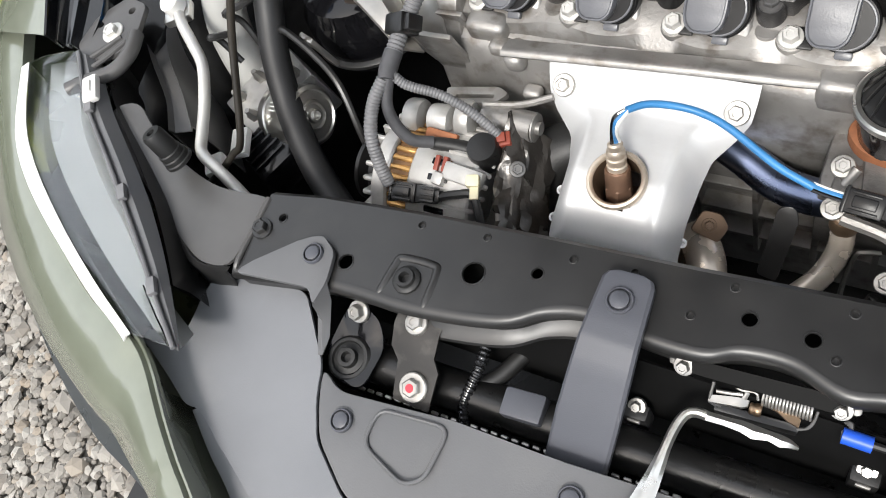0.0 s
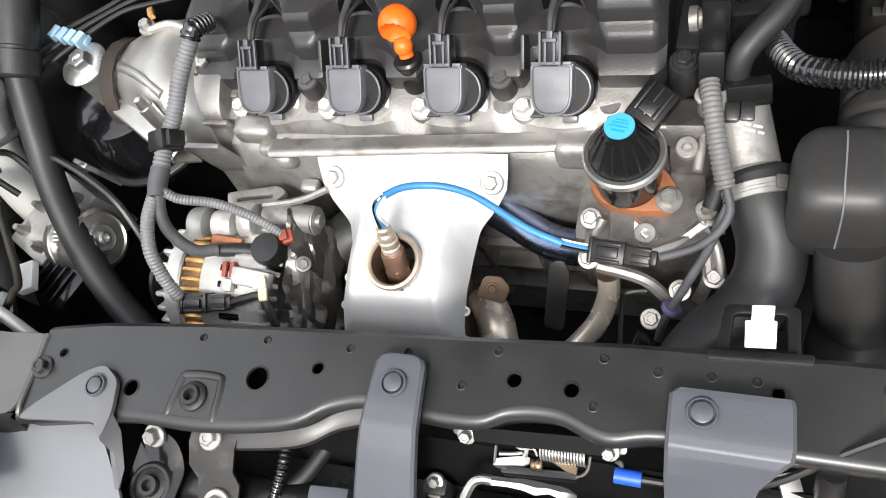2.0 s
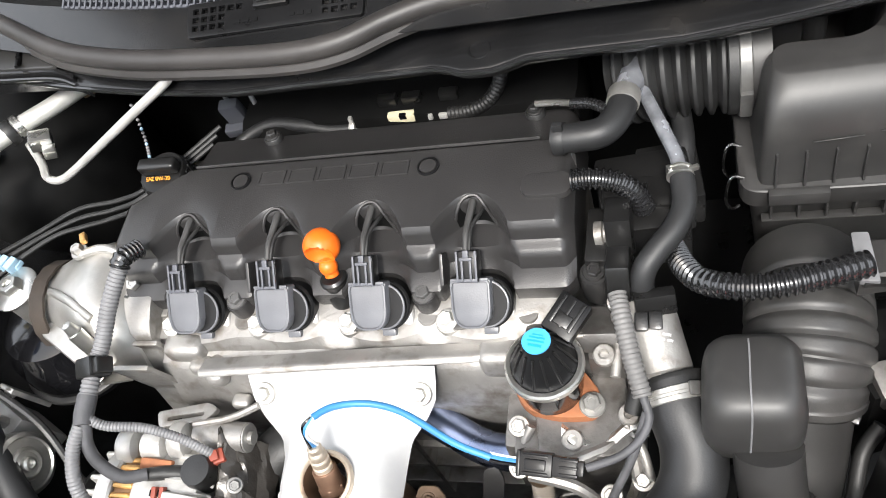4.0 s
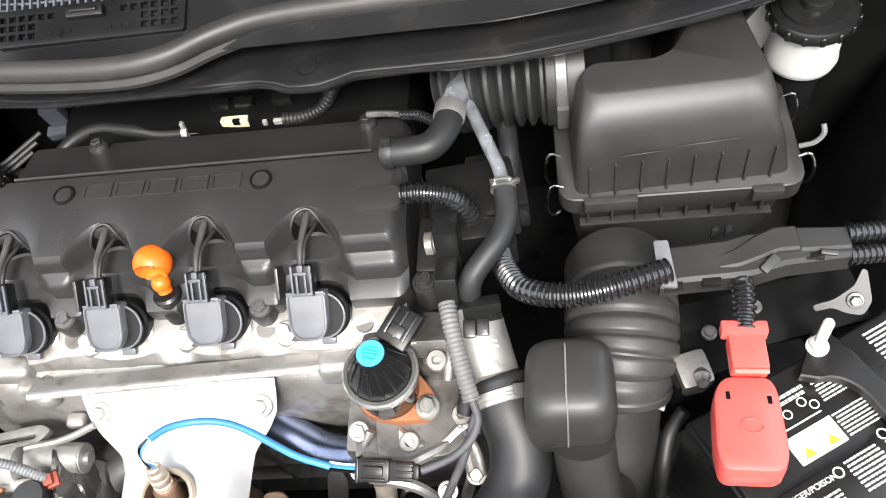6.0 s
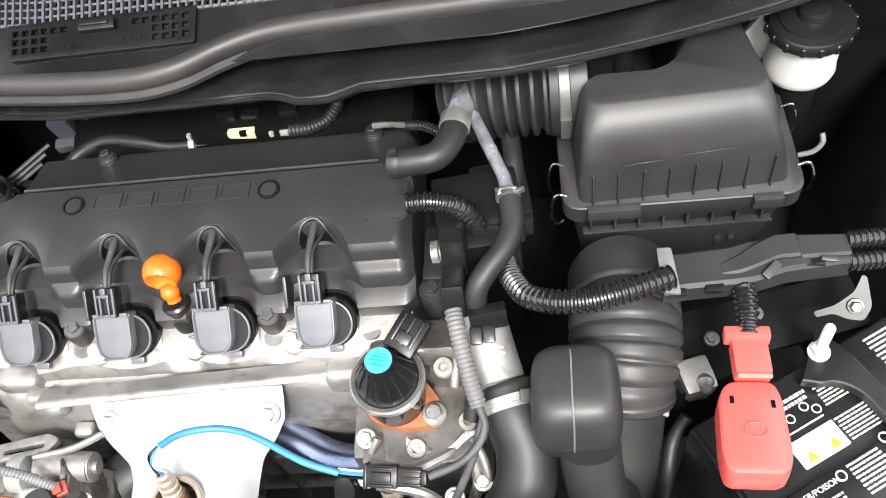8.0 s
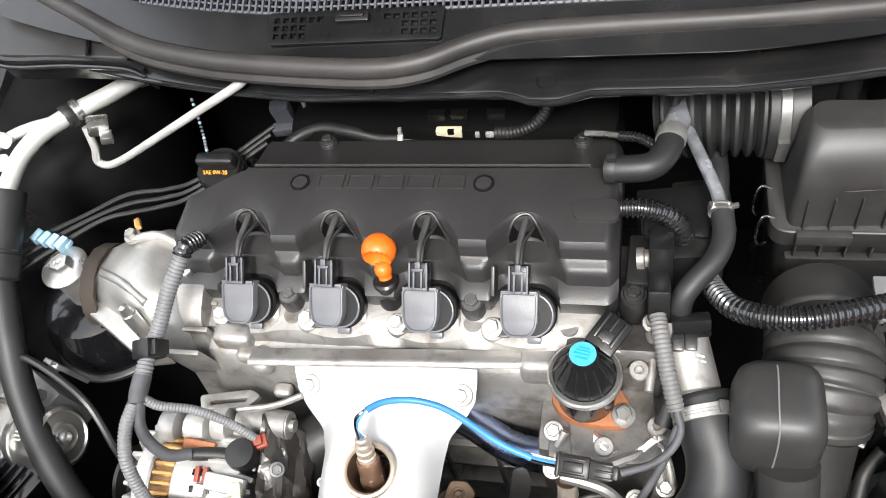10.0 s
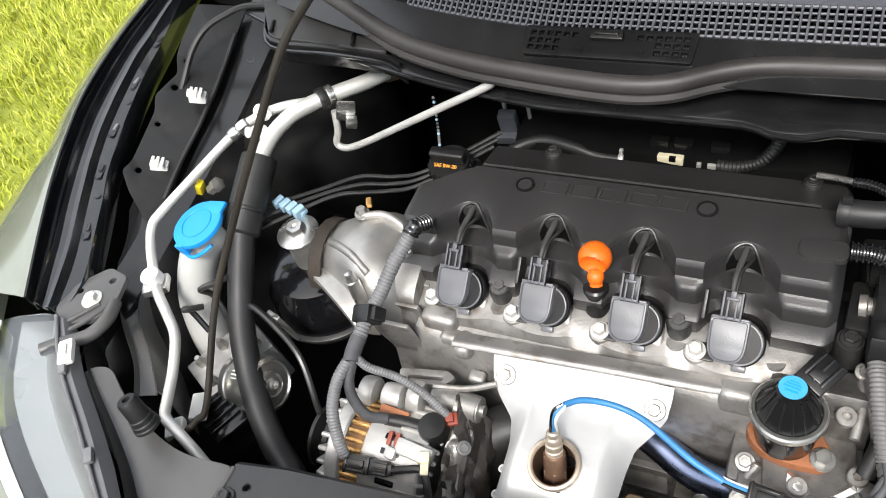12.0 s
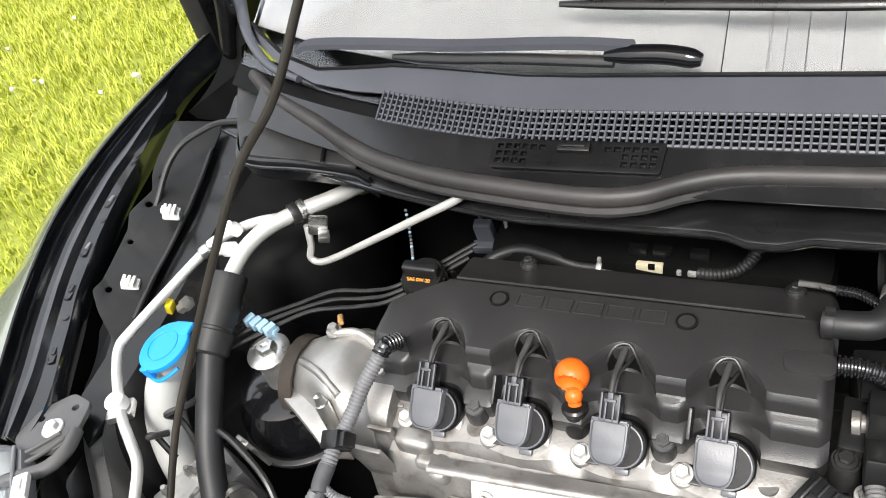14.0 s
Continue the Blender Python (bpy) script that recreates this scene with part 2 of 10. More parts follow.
def tube(bm, pts, r, n=12, steps=6, r_end=None):
    line = curve_points(pts, steps)
    last = r if r_end is None else r_end
    return skin(bm, rings_along(line, [r + (last - r) * i / (len(line) - 1) for i in range(len(line))], n))


def resample(line, pitch):
    out, left = [line[0]], pitch
    for a, b in zip(line, line[1:]):
        d = (b - a).length
        at = 0.0
        while d - at >= left > 0:
            at += left
            out.append(a.lerp(b, at / d))
            left = pitch
        left -= d - at
    return out


def corrugated(bm, pts, r, pitch=0.004, depth=0.12, n=14, steps=10):
    """A ribbed conduit: square-ish ribs along a smooth line."""
    line = resample(curve_points(pts, steps), pitch / 4)
    wave = [1.0, 1.0, 1 - depth, 1 - depth]
    return skin(bm, rings_along(line, [r * wave[i % 4] for i in range(len(line))], n))


def bellows(bm, pts, r, pitch, depth, n=32, steps=10, r_end=None):
    """A soft moulded bellows: rounded waves along a smooth line."""
    line = resample(curve_points(pts, steps), pitch / 8)
    last = r if r_end is None else r_end
    m = len(line) - 1
    return skin(bm, rings_along(line, [(r + (last - r) * i / m) * (1 - depth * (0.5 - 0.5 * math.cos(2 * math.pi * i / 8)) ** 2) for i in range(m + 1)], n))


def lathe(bm, at, axis, profile, n=24, caps=True):
    """A turned body: profile rows of (radius, height along the axis)."""
    axis = Vector(axis).normalized()
    side = axis.orthogonal().normalized()
    up = axis.cross(side)
    rings = [[Vector(at) + axis * h + (side * math.cos(2 * math.pi * k / n) + up * math.sin(2 * math.pi * k / n)) * max(r, 1e-5) for k in range(n)] for r, h in profile]
    return skin(bm, rings, caps=caps)


def bolt(bm, at, axis=(0, 0, 1), r=0.006, h=0.005, flange=1.45):
    """A hexagon flange bolt with a chamfered head."""
    lathe(bm, at, axis, [(r * flange, -0.002), (r * flange, 0.0004), (r * flange * 0.93, 0.0012), (r, 0.0014)], 20)
    lathe(bm, at, axis, [(r, 0.001), (r, h * 0.85), (r * 0.85, h), (r * 0.5, h), (r * 0.45, h * 0.9)], 6)
    return bm


def block(bm, centre, size, turn=(0, 0, 0), bevel=0.002, seg=2):
    """A box with rounded edges."""
    b = bmesh.new()
    bmesh.ops.create_cube(b, size=1)
    bmesh.ops.scale(b, vec=size, verts=b.verts)
    if bevel:
        bmesh.ops.bevel(b, geom=b.edges, offset=min(bevel, min(size) * 0.45), segments=seg, affect="EDGES", profile=0.6)
    m = turn if isinstance(turn, Matrix) else Euler([radians(a) for a in turn]).to_matrix().to_4x4()
    bmesh.ops.transform(b, matrix=Matrix.Translation(centre) @ m, verts=b.verts)
    return add(bm, b)


def circle(u, v, r, n=14):
    return [(u + r * math.cos(2 * math.pi * k / n), v + r * math.sin(2 * math.pi * k / n)) for k in range(n)]


def rounded(pts, r, n=4):
    """A polygon with its corners rounded."""
    out = []
    for i, p in enumerate(pts):
        p = Vector(p)
        a, b = Vector(pts[i - 1]) - p, Vector(pts[(i + 1) % len(pts)]) - p
        q = min(r, a.length * 0.45, b.length * 0.45)
        s, e = p + a.normalized() * q, p + b.normalized() * q
        for k in range(n + 1):
            t = k / n
            out.append(tuple((1 - t) ** 2 * s + 2 * t * (1 - t) * p + t * t * e))
    return out


def sheet(bm, outline, holes=(), thick=0.002, frame_of=None, shape=None, bevel=0.0):
    """A plate from an outline and holes in its own (u, v); frame_of lays it into the world, shape(u, v) lifts it off its plane."""
    b = bmesh.new()
    edges = []
    for loop in (outline, *holes):
        vs = [b.verts.new((u, v, 0)) for u, v in loop]
        edges += [b.edges.new((vs[i], vs[(i + 1) % len(vs)])) for i in range(len(vs))]
    bmesh.ops.triangle_fill(b, edges=edges, use_beauty=True, use_dissolve=False, normal=(0, 0, 1))
    rim = [e for e in b.edges if len(e.link_faces) == 1]
    top = list(b.faces)
    ret = bmesh.ops.extrude_face_region(b, geom=top, use_keep_orig=True)
    low = [g for g in ret["geom"] if isinstance(g, bmesh.types.BMVert)]
    for v in low:
        v.co.z -= thick
    if shape:
        for v in b.verts:
            v.co.z += shape(v.co.x, v.co.y)
    if bevel:
        bmesh.ops.bevel(b, geom=rim, offset=bevel, segments=2, affect="EDGES", profile=0.6)
    bmesh.ops.transform(b, matrix=frame_of or Matrix(), verts=b.verts)
    return add(bm, b)


def facing(at, normal, up=(0, 1, 0)):
    """A frame at a place: its z along the normal, its y as near to up as can be."""
    z = Vector(normal).normalized()
    y = Vector(up)
    y = (y - z * y.dot(z)).normalized()
    x = y.cross(z)
    m = Matrix((x, y, z)).transposed().to_4x4()
    m.translation = at
    return m


def letters(text, size, at, normal, up, material, parent, name="lettering", depth=0.0006, label="", spread=1.0):
    """Words in the built-in font as a mesh part."""
    cu = bpy.data.curves.new("scratch_text", "FONT")
    cu.body, cu.size, cu.extrude, cu.align_x, cu.align_y, cu.space_character = text, size, depth, "CENTER", "CENTER", spread
    tmp = bpy.data.objects.new("scratch_text", cu)
    me = bpy.data.meshes.new_from_object(tmp)
    bm = bmesh.new()
    bm.from_mesh(me)
    bmesh.ops.transform(bm, matrix=facing(at, normal, up), verts=bm.verts)
    bpy.data.objects.remove(tmp)
    return part(name, bm, material, parent, label)


def bars(rows, at, normal, up, material, parent, name="print"):
    """Unreadable print as plain bars: rows of (u, v, width, height)."""
    bm = bmesh.new()
    f = facing(at, normal, up)
    for u, v, w, h in rows:
        sheet(bm, [(u, v), (u + w, v), (u + w, v + h), (u, v + h)], thick=0.0004, frame_of=f)
    return part(name, bm, material, parent)


def push_clip(at, normal, parent, r=0.0085):
    """A round plastic push clip with a raised centre pin."""
    bm = bmesh.new()
    lathe(bm, at, normal, [(r, -0.001), (r, 0.0016), (r * 0.93, 0.0024), (r * 0.85, 0.0024), (r * 0.84, -0.004), (r * 0.69, -0.004), (r * 0.67, 0.0028), (r * 0.55, 0.0034), (0.0, 0.0036)], 28)
    return part("push_clip", bm, STRAP_PLASTIC, parent, "black plastic push clip")


def wave_noise(x, y, s):
    return noise.noise(Vector((x * s, y * s, 3.3)))

# ---- ground ----
def ground_material():
    m = mk("ground_soil", (0.14, 0.13, 0.115), 0.9, var=0.25, scale=3, bump=0.6, grain=60)
    nt = m.node_tree
    geo = nt.nodes.new("ShaderNodeNewGeometry")
    sep = nt.nodes.new("ShaderNodeSeparateXYZ")
    nt.links.new(geo.outputs["Position"], sep.inputs["Vector"])
    cut = nt.nodes.new("ShaderNodeMapRange")
    cut.inputs["From Min"].default_value, cut.inputs["From Max"].default_value = 0.35, 0.6
    nt.links.new(sep.outputs["Y"], cut.inputs["Value"])
    mx = nt.nodes.new("ShaderNodeMix")
    mx.data_type = "RGBA"
    mx.inputs["B"].default_value = (0.24, 0.27, 0.035, 1)
    b = nt.nodes["Principled BSDF"]
    old = b.inputs["Base Color"].links[0].from_socket
    nt.links.new(old, mx.inputs["A"])
    nt.links.new(cut.outputs["Result"], mx.inputs["Factor"])
    nt.links.new(mx.outputs["Result"], b.inputs["Base Color"])
    return m


bm = bmesh.new()
bmesh.ops.create_grid(bm, x_segments=40, y_segments=40, size=400)
structure("ground", bm, ground_material(), "gravel drive that gives way to a grass lawn", "ground")


def vary_by_island(name, colors, rough):
    m = bpy.data.materials.new(name)
    m.use_nodes = True
    nt = m.node_tree
    geo = nt.nodes.new("ShaderNodeNewGeometry")
    ramp = nt.nodes.new("ShaderNodeValToRGB")
    el = ramp.color_ramp.elements
    el[0].color, el[1].color = (*colors[0], 1), (*colors[-1], 1)
    for i, c in enumerate(colors[1:-1]):
        el.new((i + 1) / (len(colors) - 1)).color = (*c, 1)
    nt.links.new(geo.outputs["Random Per Island"], ramp.inputs["Fac"])
    nt.links.new(ramp.outputs["Color"], nt.nodes["Principled BSDF"].inputs["Base Color"])
    nt.nodes["Principled BSDF"].inputs["Roughness"].default_value = rough
    return m


def mesh_object(name, verts, faces, material, label, category):
    me = bpy.data.meshes.new(name)
    me.from_pydata(verts.tolist(), [], faces.tolist())
    me.materials.append(material)
    return tagged(new(name, me), label, category, "", "stuff")


def make_gravel():
    b = bmesh.new()
    bmesh.ops.create_icosphere(b, subdivisions=1, radius=1)
    base = np.array([v.co[:] for v in b.verts])
    tri = np.array([[v.index for v in f.verts] for f in b.faces])
    b.free()
    rng = np.random.default_rng(4)
    n = 19000
    at = np.c_[rng.uniform(-1.9, -0.35, n), rng.uniform(-0.9, 0.6, n), rng.uniform(0.003, 0.012, n)]
    at = at[(at[:, 1] < 0.38 + 0.12 * rng.standard_normal(n))]
    n = len(at)
    size = rng.lognormal(np.log(0.0085), 0.3, (n, 1)) * np.array([[1.2, 1.0, 0.7]])
    spin = rng.uniform(0, 2 * np.pi, n)
    verts = base[None] * (1 + rng.uniform(-0.22, 0.22, (n, len(base), 1))) * size[:, None]
    c, s = np.cos(spin)[:, None], np.sin(spin)[:, None]
    turned = np.stack([verts[..., 0] * c - verts[..., 1] * s, verts[..., 0] * s + verts[..., 1] * c, verts[..., 2]], -1) + at[:, None]
    faces = (tri[None] + (np.arange(n) * len(base))[:, None, None]).reshape(-1, 3)
    mesh_object("gravel", turned.reshape(-1, 3), faces, vary_by_island("gravel_stone", [(0.13, 0.12, 0.105), (0.30, 0.28, 0.25), (0.20, 0.18, 0.155), (0.40, 0.38, 0.345), (0.26, 0.215, 0.165)], 0.85), "loose pale grey and tan crushed gravel", "gravel")


def make_grass():
    rng = np.random.default_rng(7)
    n = 120000
    near = np.c_[rng.uniform(-5.2, -0.75, n), rng.uniform(0.3, 6.5, n)]
    keep = (near[:, 1] > 0.45 + 0.15 * rng.standard_normal(n)) & (near[:, 1] < -1.15 * near[:, 0] + 1.6)
    at = near[keep]
    n = len(at)
    clump = np.array([noise.noise((x * 4, y * 4, 0)) for x, y in at])
    h = (0.032 + 0.03 * np.clip(clump + 0.3, 0, 1)) * rng.uniform(0.6, 1.5, n)
    w = rng.uniform(0.0016, 0.0034, n)
    a = rng.uniform(0, 2 * np.pi, n)
    lean = rng.uniform(0.2, 1.3, n) * h
    side = np.c_[-np.sin(a), np.cos(a), 0 * a]
    fwd = np.c_[np.cos(a), np.sin(a), 0 * a]
    p = np.c_[at, 0 * a]
    up = np.array([0, 0, 1.0])
    q = p + fwd * (lean * 0.3)[:, None] + up * (h * 0.6)[:, None]
    tip = p + fwd * lean[:, None] + up * (h * 0.9)[:, None]
    verts = np.stack([p - side * w[:, None], p + side * w[:, None], q - side * (w * 0.8)[:, None], q + side * (w * 0.8)[:, None], tip], 1).reshape(-1, 3)
    k = np.arange(n)[:, None] * 5
    faces = np.concatenate([k + [0, 1, 3], k + [0, 3, 2], k + [2, 3, 4]])
    mesh_object("grass", verts, faces, vary_by_island("grass_blade", [(0.31, 0.36, 0.018), (0.42, 0.455, 0.035), (0.36, 0.415, 0.028), (0.56, 0.53, 0.10), (0.47, 0.49, 0.05)], 0.55), "bright green unmown lawn grass", "grass")
    b = bmesh.new()
    for _ in range(60):
        x, y = rng.uniform(-4.2, -1.3), rng.uniform(0.7, 4.2)
        z = rng.uniform(0.035, 0.06)
        c = bmesh.new()
        bmesh.ops.create_icosphere(c, subdivisions=1, radius=rng.uniform(0.008, 0.013), matrix=Matrix.Translation((x, y, z)))
        for v in c.verts:
            v.co += Vector(rng.uniform(-0.003, 0.003, 3))
        tube(c, [(x, y, 0), (x + 0.004, y, z)], 0.001, 4, 2)
        add(b, c)
    structure("clover_flowers", b, WHITE, "white clover flowers scattered in the lawn", "flowers", "stuff")


make_gravel()
make_grass()

# unseen belt of trees round the lawn, added to darken low reflections
def unseen_tree_belt():
    rng = np.random.default_rng(11)
    n = 9000
    a = rng.uniform(0, 2 * np.pi, n)
    tops = np.array([3.2 + 1.6 * noise.noise((3 * math.cos(t), 3 * math.sin(t), 5.0)) for t in a])
    r = rng.uniform(9.0, 12.0, n)
    z = rng.uniform(0.0, 1.0, n) ** 0.8 * tops
    base = np.array([[1, 0, 0], [-0.5, 0.87, 0], [-0.5, -0.87, 0], [0, 0, 0.9]])
    size = rng.uniform(0.25, 0.6, (n, 1, 1))
    verts = base[None] * size * rng.uniform(0.6, 1.4, (n, 4, 1)) + np.c_[r * np.cos(a), r * np.sin(a), z][:, None]
    k = np.arange(n)[:, None] * 4
    faces = np.concatenate([k + [0, 1, 2], k + [0, 1, 3], k + [1, 2, 3], k + [2, 0, 3]])
    mesh_object("unseen_tree_belt", verts.reshape(-1, 3), faces, vary_by_island("backdrop_leaves", [(0.03, 0.055, 0.015), (0.06, 0.1, 0.025), (0.045, 0.075, 0.02)], 0.7), "unseen dark green trees added to darken low reflections", "trees")


unseen_tree_belt()

# ---- engine bay shell ----
def strip(bm, lines):
    """A surface between lines of equally many points."""
    return skin(bm, [[Vector(p) for p in line] for line in lines], closed=False, caps=False)


def thicken(bm, t):
    bmesh.ops.recalc_face_normals(bm, faces=bm.faces)
    bmesh.ops.solidify(bm, geom=bm.faces[:], thickness=t)
    return bm


bm = bmesh.new()
block(bm, (0.16, 0.42, 0.30), (1.5, 1.2, 0.02), bevel=0)
block(bm, (0.16, 0.70, 0.294), (1.76, 0.72, 0.02), bevel=0)
structure("undertray", bm, DARK_PLASTIC, "black plastic undertray closing the engine bay below", "undertray")
# the bay's deep shadow is put into the firewall's colour
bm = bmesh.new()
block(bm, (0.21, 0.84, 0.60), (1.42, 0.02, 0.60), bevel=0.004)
firewall = structure("firewall", bm, SHADED_BLACK, "black painted steel firewall behind the engine, deep shadow in its colour", "firewall")
for k in range(5):
    bm = bmesh.new()
    block(bm, (-0.3 + 0.22 * k, 0.826, 0.72), (0.14, 0.012, 0.06), bevel=0.005)
    part("pressed_panel", bm, BLACK_PAINT, firewall)


def apron(side):
    """The inner wing: a folded black wall from the strut tower to the lamp, with a flange on top."""
    ys = [0.10, 0.20, 0.30, 0.40, 0.50, 0.60, 0.70, 0.83]
    b = bmesh.new()
    c = 0.16
    def at(d, y, z):
        return (c + side * (d + 0.012 * wave_noise(y, z, 7)), y, z)
    top = [at(0.70 if y < 0.45 else 0.735, y, 0.70 + 0.2 * max(0, y - 0.25)) for y in ys]
    mid = [at(0.665, y, 0.685 + 0.2 * max(0, y - 0.25)) for y in ys]
    low = [at(0.62 - 0.06 * max(0, math.sin((y - 0.35) * 6)), y, 0.60) for y in ys]
    foot = [at(0.55 - 0.09 * max(0, math.sin((y - 0.35) * 6)), y, 0.30) for y in ys]
    strip(b, [top, mid, low, foot])
    return thicken(b, 0.004)


structure("inner_wing_left", apron(-1), BLACK_PAINT, "black painted inner wing panel of the engine bay", "inner wing")
structure("inner_wing_right", apron(1), BLACK_PAINT, "black painted inner wing panel beside the battery", "inner wing")

# ---- fender ----
FENDER = [(-0.585, 0.27, 0.758), (-0.617, 0.34, 0.775), (-0.648, 0.41, 0.79), (-0.672, 0.477, 0.803), (-0.69, 0.545, 0.815), (-0.70, 0.627, 0.826), (-0.70, 0.70, 0.836), (-0.692, 0.773, 0.846), (-0.68, 0.85, 0.856), (-0.665, 0.95, 0.868)]
FLANGE = [(-0.535, 0.272, 0.748), (-0.540, 0.322, 0.757), (-0.571, 0.403, 0.775), (-0.598, 0.46, 0.785), (-0.618, 0.522, 0.795), (-0.640, 0.60, 0.805), (-0.652, 0.66, 0.812), (-0.668, 0.74, 0.822), (-0.676, 0.82, 0.836), (-0.66, 0.95, 0.85)]


def make_fender(name, flip):
    def f(p):
        return (0.32 - p[0], p[1], p[2]) if flip else tuple(p)
    root = thing(name, f((-0.68, 0.6, 0.0)), "grey-green front fender, lawn reflection in its paint colour, with a glossy black slotted inner flange", "fender")
    b = bmesh.new()
    edge = curve_points(FENDER, 5)
    rows = []
    for d, z in ((0.0, 0.0), (-0.006, -0.001), (-0.010, -0.003), (-0.03, -0.010), (-0.055, -0.03), (-0.072, -0.065), (-0.083, -0.12), (-0.085, -0.2), (-0.07, -0.34)):
        # the panel flares towards the wheel arch and the bumper
        rows.append([f((p.x + d * (1 + 1.9 * max(0.0, (0.47 - p.y) / 0.21)), p.y, p.z + z)) for p in edge])
    strip(b, rows)
    part("wing_panel", thicken(b, 0.0015), PAINT, root, "glossy grey-green outer panel, lawn reflection in its paint colour")
    b = bmesh.new()
    inner = curve_points(FLANGE, 5)
    across = ((0.03, -0.004), (0.06, -0.016), (0.16, -0.018), (0.20, -0.006), (0.26, -0.004), (0.31, -0.012), (0.46, -0.014), (0.51, -0.006), (0.58, -0.005), (0.66, -0.013), (0.90, -0.015), (0.96, -0.010), (1.0, -0.016))
    rows = [[f(p) for p in edge]] + [[f(p.lerp(q, k) + Vector((0, 0, dz + 0.0016 * wave_noise(p.y * 9, k, 2.0)))) for p, q in zip(edge, inner)] for k, dz in across]
    strip(b, rows + [[f(q + Vector((0.001, 0, -0.024))) for q in inner], [f(q + Vector((-0.002, 0, -0.034))) for q in inner]])
    # near-black sheet added for the shadowed gap inside the fender
    liner = bmesh.new()
    strip(liner, [[f(q + Vector((-0.006, 0, -0.03))) for q in inner], [f(q + Vector((-0.014, 0, -0.2))) for q in inner], [f(q + Vector((-0.01, 0, -0.5))) for q in inner]])
    part("gap_shadow", thicken(liner, 0.003), GAP_SHADOW_BLACK, root, "near-black sheet added for the shadowed gap under the flange")
    part("inner_flange", thicken(b, 0.0015), FLANGE_PAINT, root, "glossy black folded flange")
    b = bmesh.new()
    skin(b, rings_along([Vector(f(p + Vector((0.003, 0, 0.0005)))) for p in edge], [0.0024] * len(edge), 6))
    part("edge_bead", b, GLOSS_BLACK, root, "black edge bead")
    # pressed slots with a clip in each, and bolts between them
    for i in (8, 14, 19, 24, 30):
        p = edge[i].lerp(inner[i], 0.76)
        way = (edge[i + 1] - edge[i - 1]).normalized()
        fr = facing(Vector(f(p)) + Vector((0, 0, -0.0125)), (0, 0, 1), f((way.x + 0.16, way.y, way.z)) if flip else way)
        b = bmesh.new()
        sheet(b, rounded([(-0.005, -0.015), (0.005, -0.015), (0.005, 0.015), (-0.005, 0.015)], 0.0048), [rounded([(-0.0032, -0.012), (0.0032, -0.012), (0.0032, 0.012), (-0.0032, 0.012)], 0.003)], 0.002, fr, bevel=0.0005)
        slot = part("pressed_slot", b, FLANGE_PAINT, root)
        b = bmesh.new()
        block(b, fr @ Vector((0.001, 0.002, 0.0002)), (0.005, 0.011, 0.004), fr.to_3x3().to_4x4(), 0.0012)
        part("slot_clip", b, CONDUIT if i in (19, 24) else SATIN_STEEL, slot)
    # black discs stand in for the shadow inside the holes
    for i in (11, 22, 33):
        b = bmesh.new()
        lathe(b, Vector(f(edge[i].lerp(inner[i], 0.80))) + Vector((0, 0, -0.0138)), (0, 0, 1), [(0.0046, 0.0), (0.0046, 0.0012), (0.0036, 0.0014), (0.0033, 0.0003), (0.0, 0.0003)], 18)
        part("flange_hole", b, GLOSS_BLACK, root)
    return root


make_fender("left_fender", False)
make_fender("right_fender", True)

# ---- radiator support ----
support = thing("radiator_support", (0.1, 0.17, 0.6), "satin black pressed steel radiator support with many holes", "radiator support")
Z = 0.722
rear = [(-0.252, 0.183), (-0.20, 0.192), (-0.10, 0.201), (0.0, 0.207), (0.10, 0.212), (0.21, 0.219), (0.336, 0.222), (0.45, 0.222), (0.60, 0.22)]
front = [(0.60, 0.165), (0.45, 0.168), (0.32, 0.168), (0.237, 0.169), (0.203, 0.163), (0.171, 0.173), (0.141, 0.171), (0.12, 0.162), (0.083, 0.161), (0.043, 0.166), (0.013, 0.159), (-0.018, 0.142), (-0.086, 0.131), (-0.158, 0.129), (-0.252, 0.114)]
holes = [(-0.049, 0.167, 0.0085), (-0.003, 0.180, 0.0042), (-0.154, 0.1465, 0.0062), (-0.229, 0.166, 0.0035), (0.140, 0.189, 0.0048), (0.178, 0.187, 0.0048), (0.30, 0.20, 0.0036), (0.36, 0.21, 0.0036)]
dents = [(-0.105, 0.192), (-0.05, 0.196), (0.018, 0.197), (0.062, 0.199), (0.126, 0.207), (0.196, 0.21), (0.105, 0.181), (0.193, 0.178), (0.23, 0.205), (0.262, 0.206), (0.288, 0.206)]


rim = curve_points([(x, y, Z) for x, y in front], 5)
bm = bmesh.new()
sheet(bm, rear + [(p.x, p.y + 0.001) for p in rim], [circle(x, y, r) for x, y, r in holes] + [circle(x, y, 0.0032, 12) for x, y in dents], 0.0022, Matrix.Translation((0, 0, Z)))
part("top_plate", bm, SATIN_STEEL, support, angle=22)
for x, y in dents:
    bm = bmesh.new()
    lathe(bm, (x, y, Z - 0.0034), (0, 0, 1), [(0.0031, 0.0), (0.0035, 0.0034), (0.0035, 0.0038), (0.0029, 0.0040), (0.0025, 0.0032), (0.0022, 0.0012), (0.0, 0.0012)], 16)
    part("weld_spot", bm, SATIN_STEEL, support)
for x, y, r in holes:
    bm = bmesh.new()
    line = [Vector((x + (r + 0.0006) * math.cos(a * math.pi / 8), y + (r + 0.0006) * math.sin(a * math.pi / 8), Z + 0.0002)) for a in range(17)]
    skin(bm, rings_along(line, [0.0006] * len(line), 6), caps=False)
    part("hole_rim", bm, SATIN_STEEL, support)
# front face: bead, fall and lower lip
def lip_of(x):
    return max(0.0, min(1.0, (x + 0.085) / 0.012, (0.055 - x) / 0.012))


